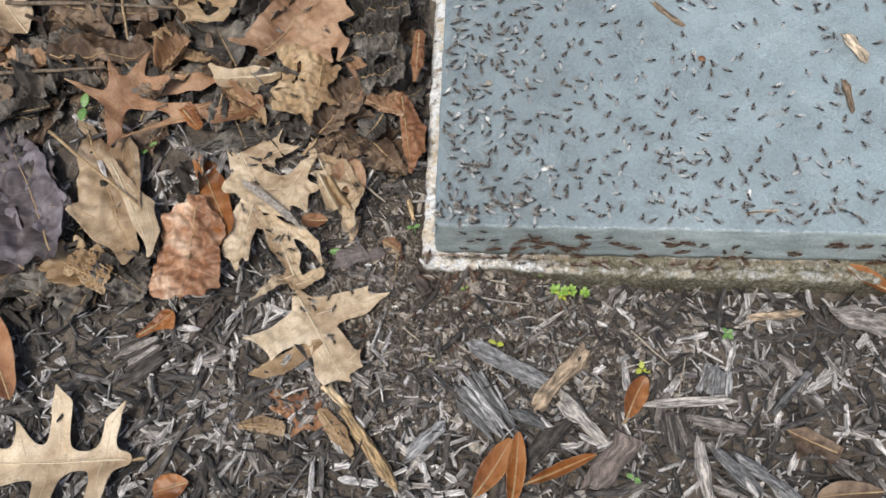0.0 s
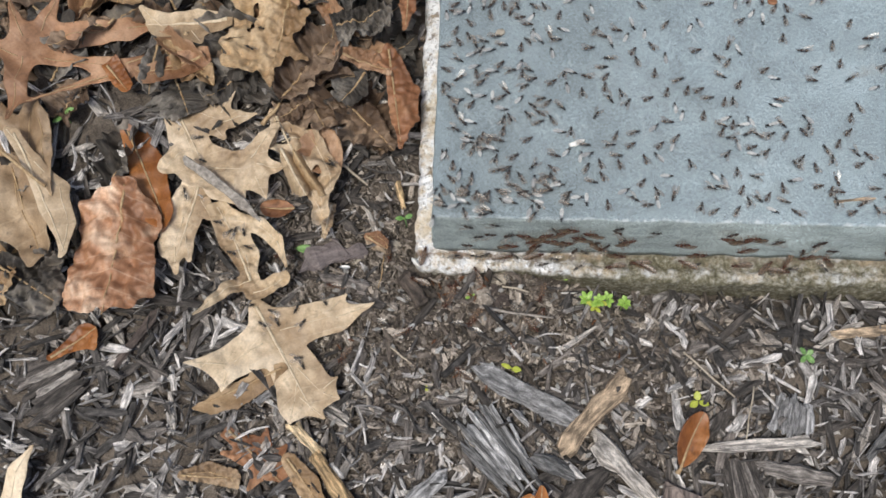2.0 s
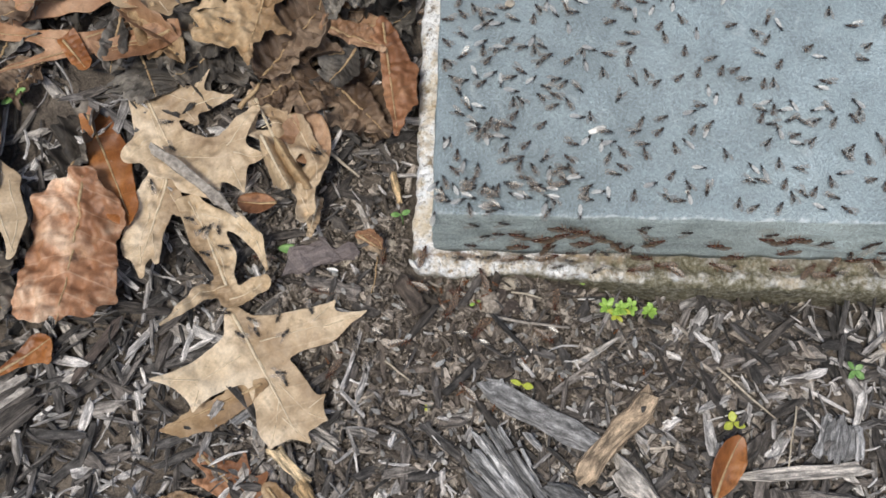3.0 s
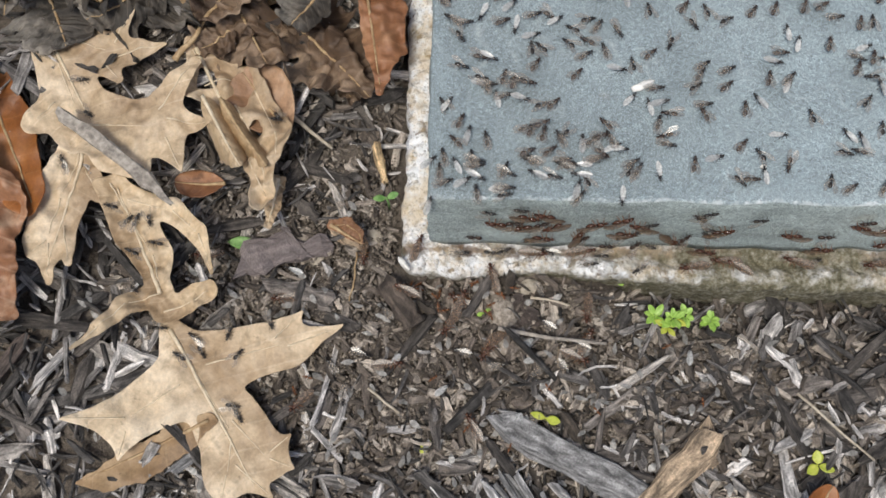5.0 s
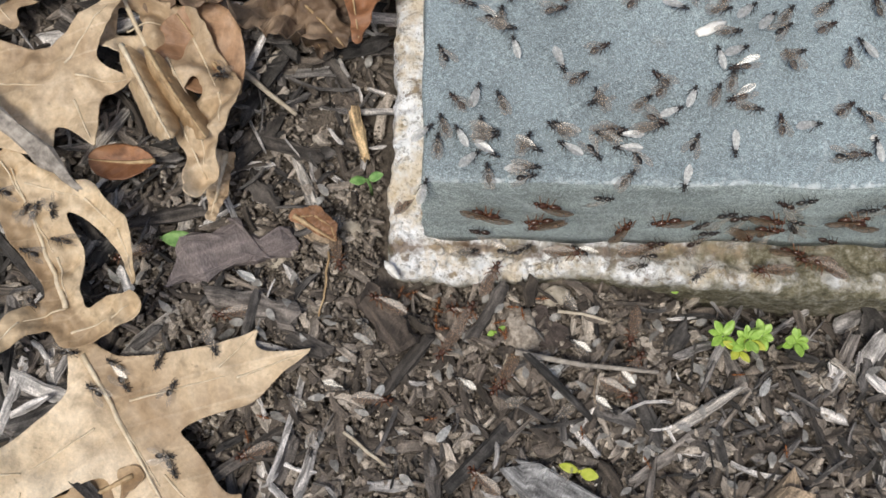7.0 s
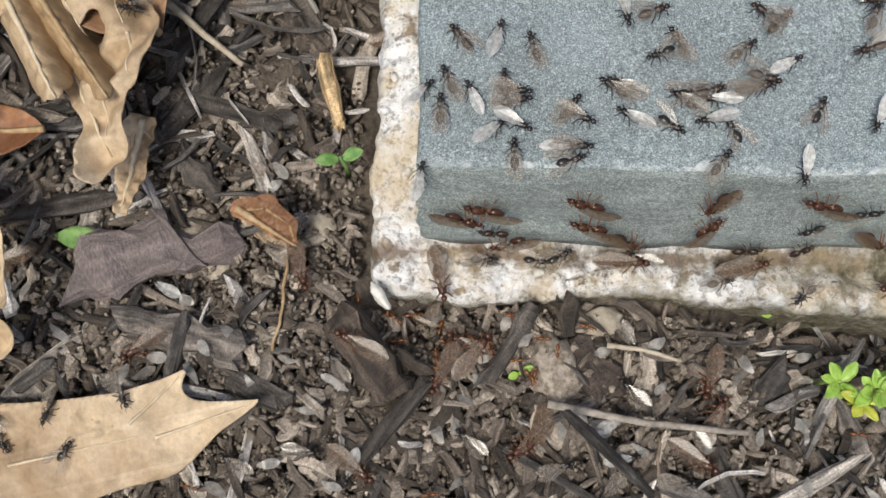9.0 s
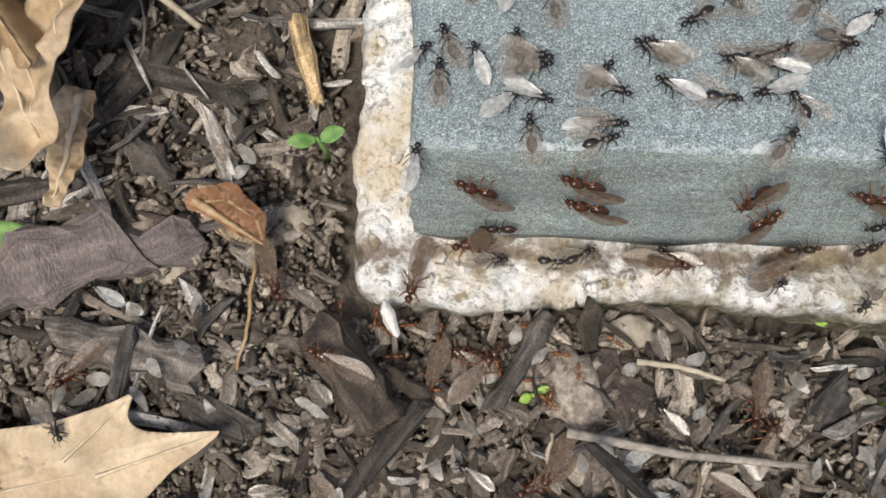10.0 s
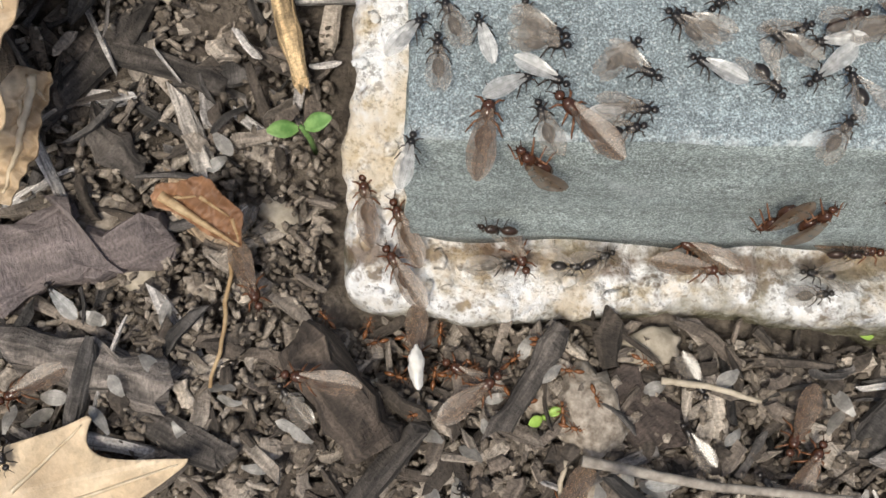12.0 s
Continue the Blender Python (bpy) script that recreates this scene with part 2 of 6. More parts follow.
def wing_film(name, tint, clear, rough=0.25):
    """A thin, veined, see-through film."""
    n = Nodes(name)
    uvc = n.coords("UV", (1, 1, 1))
    sep = n.node("ShaderNodeSeparateXYZ", Vector=uvc)
    vein = n.maths("LESS_THAN", n.maths("ABSOLUTE", n.maths("SUBTRACT", n.maths("FRACT", n.maths("MULTIPLY", sep.outputs["Y"], 3.0)), 0.5)), 0.035)
    patch = n.ramp(n.noise(n.coords("Object"), 900, 2, 0.5), [(0.40, tuple(0.75 * v for v in tint)), (0.62, tuple(min(1.0, 1.2 * v) for v in tint))])
    n.finish(n.mix(vein, patch, tuple(0.3 * v for v in tint)), rough, Specular_IOR_Level=1.0)
    n.set(n.bsdf.inputs["Alpha"], n.maths("ADD", 1.0 - clear, n.maths("MULTIPLY", vein, 0.30)))
    return n.mat


BLUESTONE = bluestone()
BLUESTONE_SPLIT = bluestone(True)
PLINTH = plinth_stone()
SOIL = soil()
MULCH = shredded_wood("shredded_bark", (0.030, 0.027, 0.024), (0.150, 0.137, 0.127), (0.56, 0.53, 0.50), spread=1.2)
MULCH_PIECE = shredded_wood("bark_chip", (0.050, 0.043, 0.037), (0.154, 0.134, 0.118), (0.440, 0.402, 0.358), per_object=True)
ROTTED = shredded_wood("rotted_bark", (0.066, 0.054, 0.044), (0.215, 0.182, 0.151), (0.46, 0.405, 0.34), relief=0.7)
DAMP = shredded_wood("damp_bark", (0.046, 0.037, 0.029), (0.155, 0.126, 0.102), (0.42, 0.365, 0.305), relief=0.7)
PEELED = shredded_wood("peeled_wood", (0.36, 0.24, 0.12), (0.54, 0.40, 0.23), (0.72, 0.60, 0.42), per_object=True)
CRUMB = shredded_wood("soil_crumb", (0.125, 0.103, 0.080), (0.230, 0.192, 0.153), (0.38, 0.328, 0.268), relief=0.4)
GREY_WOOD = shredded_wood("grey_wood", (0.105, 0.103, 0.100), (0.231, 0.226, 0.221), (0.441, 0.430, 0.420), per_object=True, fibre=1.2)
TAN_WOOD = shredded_wood("tan_wood", (0.22, 0.16, 0.105), (0.41, 0.31, 0.21), (0.62, 0.51, 0.37), per_object=True)
WET_WOOD = shredded_wood("wet_wood", (0.060, 0.046, 0.036), (0.135, 0.106, 0.083), (0.25, 0.205, 0.165), per_object=True, relief=0.7)
DARK_WOOD = shredded_wood("dark_wood", (0.051, 0.039, 0.033), (0.109, 0.084, 0.071), (0.203, 0.162, 0.138), per_object=True, relief=0.7)
PURPLE_BARK = shredded_wood("purple_bark", (0.16, 0.132, 0.125), (0.25, 0.210, 0.198), (0.37, 0.317, 0.300), per_object=True, relief=0.35)
CLOD = plain("crumbly_clod", (0.16, 0.13, 0.10), (0.44, 0.385, 0.32), 0.95, 700, 0.9)
LEAF_TAN = dry_leaf("tan_leaf", (0.33, 0.24, 0.15), (0.52, 0.415, 0.285), (0.70, 0.60, 0.46))
LEAF_OCHRE = dry_leaf("ochre_leaf", (0.21, 0.135, 0.070), (0.36, 0.250, 0.138), (0.50, 0.385, 0.245))
LEAF_RUSSET = dry_leaf("russet_leaf", (0.13, 0.055, 0.024), (0.28, 0.13, 0.06), (0.44, 0.25, 0.14))
LEAF_WORN = dry_leaf("worn_russet_leaf", (0.19, 0.08, 0.035), (0.38, 0.20, 0.11), (0.72, 0.56, 0.42), 0.5)
LEAF_OCHRE_PALE = dry_leaf("golden_tan_leaf", (0.26, 0.18, 0.10), (0.45, 0.345, 0.22), (0.64, 0.535, 0.385))
LEAF_DUN = dry_leaf("dun_leaf", (0.19, 0.13, 0.075), (0.33, 0.24, 0.15), (0.47, 0.37, 0.255))
LEAF_ROSY = dry_leaf("rosy_orange_leaf", (0.16, 0.08, 0.04), (0.32, 0.175, 0.095), (0.46, 0.30, 0.19))
LEAF_ORANGE = dry_leaf("orange_leaf", (0.16, 0.055, 0.015), (0.30, 0.115, 0.03), (0.42, 0.20, 0.075), 0.42)
LEAF_PINK = dry_leaf("rosy_brown_leaf", (0.19, 0.105, 0.055), (0.34, 0.205, 0.12), (0.49, 0.34, 0.225))
LEAF_GREY = dry_leaf("grey_leaf", (0.020, 0.019, 0.017), (0.068, 0.063, 0.056), (0.28, 0.26, 0.23), 0.7)
LEAF_BROWN = dry_leaf("dull_brown_leaf", (0.045, 0.030, 0.020), (0.13, 0.088, 0.058), (0.32, 0.24, 0.17), 0.65)
LEAF_PURPLE = dry_leaf("slate_purple_leaf", (0.045, 0.037, 0.041), (0.10, 0.086, 0.096), (0.24, 0.222, 0.245), 0.65)
TWIG = plain("twig_bark", (0.10, 0.075, 0.05), (0.26, 0.20, 0.14), 0.8, 260)
GREY_TWIG = plain("weathered_twig", (0.17, 0.148, 0.125), (0.42, 0.375, 0.32), 0.85, 380, 0.7)
STEM = plain("leaf_stem", (0.30, 0.19, 0.09), (0.50, 0.37, 0.21), 0.6, 400)
VEIN = plain("pale_vein", (0.56, 0.45, 0.30), (0.72, 0.62, 0.46), 0.5, 400)
STRAW = plain("straw", (0.34, 0.28, 0.20), (0.56, 0.49, 0.38), 0.6, 400)
GREEN = plain("seedling_green", (0.20, 0.36, 0.045), (0.37, 0.56, 0.12), 0.4, 500)
GREEN_DEEP = plain("deep_green", (0.11, 0.24, 0.06), (0.24, 0.40, 0.13), 0.4, 500)
YELLOW = plain("yellow_green", (0.36, 0.42, 0.04), (0.52, 0.54, 0.10), 0.45, 500)
WHITE = plain("white_grain", (0.70, 0.68, 0.62), (0.85, 0.84, 0.80), 0.5, 900)
PEBBLE = plain("pale_pebble", (0.30, 0.26, 0.20), (0.52, 0.46, 0.37), 0.85, 400, 0.5)
BLACK_SHELL = plain("black_shell", (0.012, 0.010, 0.009), (0.030, 0.024, 0.020), 0.28, 900, 0.1)
BROWN_SHELL = plain("dark_brown_shell", (0.018, 0.010, 0.007), (0.050, 0.026, 0.016), 0.3, 900, 0.1)
RED_SHELL = plain("red_brown_shell", (0.034, 0.013, 0.007), (0.078, 0.029, 0.014), 0.22, 900, 0.1)
AMBER_SHELL = plain("amber_shell", (0.12, 0.042, 0.014), (0.25, 0.10, 0.036), 0.25, 900, 0.1)
LEG_DARK = plain("dark_leg", (0.022, 0.016, 0.012), (0.05, 0.035, 0.024), 0.4, 900, 0.1)
LEG_RED = plain("red_leg", (0.12, 0.045, 0.018), (0.20, 0.085, 0.035), 0.4, 900, 0.1)
WING_PALE = wing_film("pale_wing", (0.64, 0.64, 0.61), 0.52)
WING_CLEAR = wing_film("clear_wing", (0.34, 0.29, 0.23), 0.64)
WING_SHED = wing_film("shed_wing", (0.34, 0.325, 0.295), 0.35, 0.4)
WING_BRIGHT = wing_film("milky_wing", (0.74, 0.74, 0.70), 0.34)
WING_SMOKE = wing_film("smoky_wing", (0.15, 0.095, 0.055), 0.36, 0.42)


# ---- the large structure ----
def build_ground():
    """One sheet: fine under the view, coarse out to the horizon."""
    bm = bmesh.new()
    def cuts(a, b):
        """Steps of 8 mm, of 1.8 mm from a to b, and far ones out to the horizon."""
        coarse = [-0.56 + 0.008 * i for i in range(141)]
        fine = [a + 0.0018 * i for i in range(int((b - a) / 0.0018) + 1)]
        return [-40, -12, -4, -1.6, -0.9] + sorted([c for c in coarse if c < a - 0.001 or c > b + 0.001] + fine) + [0.9, 1.6, 4, 12, 40]

    grid, across = [], cuts(-0.11, 0.13)
    for y in cuts(-0.09, 0.06):
        row = []
        for x in across:
            near = smooth((1.2 - math.hypot(x, y)) / 0.4)
            z = -0.039 * (1 - near) + near * ground_z(x, y)
            z += near * (0.0036 * bumpy(x, y, 0, 0.018) + 0.0036 * bumpy(x, y, 0, 0.0075) + 0.0022 * bumpy(x, y, 0, 0.0035))
            row.append(bm.verts.new((x, y, z - 0.0006)))
        grid.append(row)
    for r, s in zip(grid, grid[1:]):
        for i in range(len(across) - 1):
            bm.faces.new((r[i], r[i + 1], s[i + 1], s[i]))
    ob = mesh_object("ground", bm, SOIL)
    return tagged(ob, "dark damp soil under shredded bark mulch and dead leaves", "ground", kind="structure")


SLAB_W, SLAB_D, SLAB_H = 0.62, 0.46, 0.035


def build_slab():
    """A cleft bluestone slab; the front face leans out by 9 mm towards its foot and is split roughly."""
    bm = bmesh.new()
    us = [0.0, 0.0006, 0.0016] + [0.0016 + (SLAB_W - 0.0032) * i / 150 for i in range(1, 150)] + [SLAB_W - 0.0016, SLAB_W - 0.0006, SLAB_W]
    vs = [0.0, 0.0006, 0.0016] + [0.0016 + (SLAB_D - 0.0032) * i / 110 for i in range(1, 110)] + [SLAB_D - 0.0016, SLAB_D - 0.0006, SLAB_D]

    def drop(a, size):
        e = min(a, size - a)
        return 0.0010 if e < 0.0001 else 0.0003 if e < 0.001 else 0.0

    def cleft(u, v):
        step = 0.0006 * math.tanh(14 * bumpy(u, v * 0.6, 0, 0.12, 3.1)) + 0.0005 * math.tanh(18 * bumpy(u * 0.7, v, 0, 0.09, 7.7))
        return step + 0.0004 * bumpy(u, v, 0, 0.02)

    top = [[bm.verts.new((u + 0.0008 * bumpy(v, 0, 0, 0.02) * (u == 0.0), v + 0.0009 * bumpy(u, 3, 0, 0.02) * (v == 0.0), min(0.0006, cleft(u, v)) * min(1, 200 * min(u, v, SLAB_W - u, SLAB_D - v)) - drop(u, SLAB_W) - drop(v, SLAB_D))) for u in us] for v in vs]
    for r, s in zip(top, top[1:]):
        for i in range(len(us) - 1):
            bm.faces.new((r[i], r[i + 1], s[i + 1], s[i]))
    # sides: the loop of the rim, carried down in steps
    n, m = len(us), len(vs)
    rim = [top[0][i] for i in range(n)] + [top[j][n - 1] for j in range(1, m)] + [top[m - 1][i] for i in range(n - 2, -1, -1)] + [top[j][0] for j in range(m - 2, 0, -1)]
    last = rim
    for k in range(1, 9):
        f = k / 8
        ring = []
        for w in rim:
            u, v, z = w.co
            lean = -0.009 * f * (v < 0.002)
            rough = 0.0011 * bumpy(u, v, f * 0.035, 0.012, 5.0) + 0.0009 * bumpy(u * 0.4, v * 0.4, f * 0.03, 0.006, 9.0)
            taper = 0.0008 * smooth((f - 0.85) / 0.15)
            ring.append(bm.verts.new((u + rough * (u < 0.002) + taper * (u < 0.002), v + lean + rough * (v < 0.002) + taper * (v < 0.002), -SLAB_H * f + z * (1 - f))))
        for i in range(len(rim)):
            bm.faces.new((last[i], ring[i], ring[(i + 1) % len(rim)], last[(i + 1) % len(rim)]))
        last = ring
    bm.faces.new(last)
    bmesh.ops.recalc_face_normals(bm, faces=bm.faces)
    bm.normal_update()
    for f in bm.faces:
        f.material_index = int(abs(f.normal.z) < 0.5)
    ob = mesh_object("stone_slab", bm, BLUESTONE)
    ob.data.materials.append(BLUESTONE_SPLIT)
    ob.matrix_world = pose(0, 0, 0, 0, 0, -4)
    return tagged(ob, "blue-grey cleft stone slab with a rough-split edge, on a whitewashed concrete plinth", "stone slab")


def build_plinth():
    """A cast plinth under the slab: a worn, rounded rim with a crumbled lip at the corner, stained below."""
    bm = bmesh.new()
    left, front = -0.0107, -0.0190
    prof = [(0.030, 0.0), (0.018, 0.0), (0.0155, 0.0), (0.0138, 0.0), (0.0122, 0.0), (0.0107, 0.0), (0.0093, 0.0), (0.0080, 0.0002), (0.0068, 0.0001), (0.0057, 0.0), (0.0047, -0.0002), (0.0038, -0.0005), (0.0028, -0.0009), (0.0020, -0.0014), (0.0012, -0.0021), (0.0006, -0.0031), (0.0002, -0.005), (0.0, -0.0075), (-0.0004, -0.0105), (-0.0008, -0.014), (-0.0012, -0.022), (-0.0015, -0.035), (-0.0015, -0.10)]
    path = []
    length = 0.60
    # finer towards the corner, which is passed closest
    for i in range(361):
        path.append((left, front + 0.006 + (0.42 - front - 0.006) * ((360 - i) / 360) ** 1.8, 1, 0))
    for i in range(1, 9):
        a = i / 9 * math.pi / 2
        path.append((left + 0.006 - 0.006 * math.cos(a), front + 0.006 - 0.006 * math.sin(a), math.cos(a), math.sin(a)))
    for i in range(0, 481):
        path.append((left + 0.006 + length * (i / 480) ** 1.8, front, 0, 1))
    rows = []
    for x, y, nx, ny in path:
        row = []
        wide = -0.0055 * smooth((x - 0.03) / 0.10) * ny
        for k, (d, z) in enumerate(prof):
            px, py = x + nx * d, y + ny * d + wide
            wob = 0.0016 * bumpy(px, py, z, 0.016, 1.0) + 0.0009 * bumpy(px, py, z, 0.005, 2.0) + 0.0006 * bumpy(px, py, z, 0.0022, 8.0)
            if k < 2:
                wob *= 0.3
            lip = 0.0
            if ny > 0.3 and 7 <= k <= 17:
                lip = -0.003 * math.exp(-((x - 0.012) / 0.016) ** 2)
            rise = 0.0011 * bumpy(px, py, 0, 0.014, 4.0) + 0.0011 * bumpy(px, py, 0, 0.004, 6.0) + 0.0007 * bumpy(px, py, 0, 0.0017, 11.0)
            rise += 0.010 * nx * smooth((y + 0.010) / 0.03) + 0.0012 * bumpy(px, py, 0, 0.0030, 13.0) - 0.0020 * ny * math.exp(-((d - 0.0105) / 0.003) ** 2)
            row.append(bm.verts.new((px + nx * wob, py + ny * (wob + lip), -SLAB_H - 0.0006 + z + rise * (k < 17) - (0.0008 if k < 2 else 0.0))))
        rows.append(row)
    for r, s in zip(rows, rows[1:]):
        for k in range(len(prof) - 1):
            bm.faces.new((r[k], s[k], s[k + 1], r[k + 1]))
    # the block that carries the slab, inside the rim
    bmesh.ops.recalc_face_normals(bm, faces=bm.faces)
    ob = new("concrete_plinth")
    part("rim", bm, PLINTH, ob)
    # loose lumps of lime on the worn corner
    rnd = random.Random(19)
    for k in range(14):
        bm = bmesh.new()
        bmesh.ops.create_icosphere(bm, subdivisions=2, radius=1)
        size = rnd.uniform(0.0005, 0.0012)
        for v in bm.verts:
            v.co *= 1 + 0.55 * bumpy(*v.co, 0.7, 3.0 * k)
        x, y = (rnd.uniform(-0.008, 0.035), rnd.uniform(-0.0185, -0.0105)) if k < 9 else (rnd.uniform(-0.009, -0.002), rnd.uniform(-0.01, 0.03))
        bmesh.ops.transform(bm, matrix=Matrix.Translation((x, y, -SLAB_H - 0.0002 + (0.010 * smooth((y + 0.010) / 0.03) if k > 8 else 0.0))) @ Matrix.Rotation(rnd.uniform(0, 6), 4, "Z") @ Matrix.Diagonal((size * 1.5, size, size * 0.8, 1)), verts=bm.verts)
        part("lime_lump", bm, PLINTH, ob)
    bm = bmesh.new()
    bmesh.ops.create_cube(bm, size=1, matrix=Matrix.Translation((0.31, 0.22, -0.0885)) @ Matrix.Diagonal((0.598, 0.43, 0.104, 1)))
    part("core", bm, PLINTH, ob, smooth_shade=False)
    ob.matrix_world = pose(0, 0, 0, 0, 0, -4)
    return tagged(ob, "whitewashed concrete plinth, flaking and green-stained where the mulch meets it", "plinth")


GROUND = build_ground()
build_slab()
build_plinth()


# ---- leaves ----
def raw_mesh(name, verts, uvs, faces, material):
    me = bpy.data.meshes.new(name)
    me.from_pydata(verts, [], faces)
    layer = me.uv_layers.new(name="uv")
    index = np.zeros(len(me.loops), dtype=np.int32)
    me.loops.foreach_get("vertex_index", index)
    layer.data.foreach_set("uv", np.array(uvs, dtype=np.float32)[index].ravel())
    if material:
        me.materials.append(material)
    return me


def leaf_mesh(length, half, lobes, sinus, sweep, left=1.0, right=1.0, peak=0.45, curl=0.1, cup=0.0, wave=0.15, seed=0, ragged=0.05, power=1.6, fold=0.05, crumple=0.0):
    """The blade of a leaf from its base at the origin along +x: lobed (lobes on each side, cut in by sinus) or plain (lobes 0).
    sweep: how far the lobes lean to the tip; curl: rise of the tip and rims; wave: waviness. All but length and half in parts of the length."""
    rnd = random.Random(seed)
    nu, nv = 72, 7
    jitter = [rnd.uniform(0.75, 1.2) for _ in range(20)]
    phase = rnd.uniform(0.0, 0.35)
    verts, uvs, faces = [], [], []

    def width(u, side):
        env = math.sin(math.pi * min(1.0, u ** (0.62 + 0.5 * peak)) ** 1.0) ** 0.62 if 0 < u < 1 else 0.0
        if not lobes:
            return env * half
        s = u * lobes + phase * (0.5 + 0.5 * side)
        f = s - math.floor(s)
        spike = (1 - abs(2 * f - 1)) ** power
        k = jitter[int(math.floor(s)) % 10 + (10 if side > 0 else 0)]
        return half * env * (1 - sinus + sinus * spike * k) * (right if side > 0 else left)

    def point(u, w):
        side = 1 if w >= 0 else -1
        wd = width(u, side)
        d = abs(w) * wd * (1 + ragged * bumpy(u * 3.2, 0.5 * w, seed, 0.4, seed))
        x = u * length + d * sweep
        bend = 0.04 * math.sin(2.2 * u + seed) * length
        y = side * d + bend
        q = d / max(half, 1e-6)
        z = length * (curl * (u - 0.45) ** 2 * 2 + cup * q * q + wave * 0.5 * bumpy(x / length, y / length, 0, 0.33, seed) * (0.3 + q) + fold * min(q, 2.0) + crumple * bumpy(x / length, y / length, 2, 0.07, seed + 9) + 0.25 * wave * bumpy(x / length, y / length, 1, 0.12, seed + 5) * (0.1 + q))
        return x, y, z

    for i in range(nu + 1):
        u = 0.004 + 0.992 * i / nu
        for j in range(2 * nv + 1):
            w = j / nv - 1
            verts.append(point(u, w))
            uvs.append((u, 0.5 + 0.5 * w))
    m = 2 * nv + 1
    top = len(verts)
    verts += [(x, y, z - 0.0004) for x, y, z in verts]
    uvs += uvs
    for i in range(nu):
        for j in range(m - 1):
            a, b, c, d = i * m + j, (i + 1) * m + j, (i + 1) * m + j + 1, i * m + j + 1
            faces.append((a, b, c, d))
            faces.append((top + d, top + c, top + b, top + a))
        for j in (0, m - 1):
            a, b = i * m + j, (i + 1) * m + j
            faces.append((a, top + a, top + b, b) if j == 0 else (b, top + b, top + a, a))
    me = bpy.data.meshes.new("blade")
    me.from_pydata(verts, [], faces)
    me.polygons.foreach_set("use_smooth", [True] * len(faces))
    layer = me.uv_layers.new(name="uv")
    index = np.zeros(len(me.loops), dtype=np.int32)
    me.loops.foreach_get("vertex_index", index)
    layer.data.foreach_set("uv", np.array(uvs, dtype=np.float32)[index].ravel())
    rib = [point(0.004 + 0.992 * i / 16, 0.0) for i in range(17)]
    return me, rib


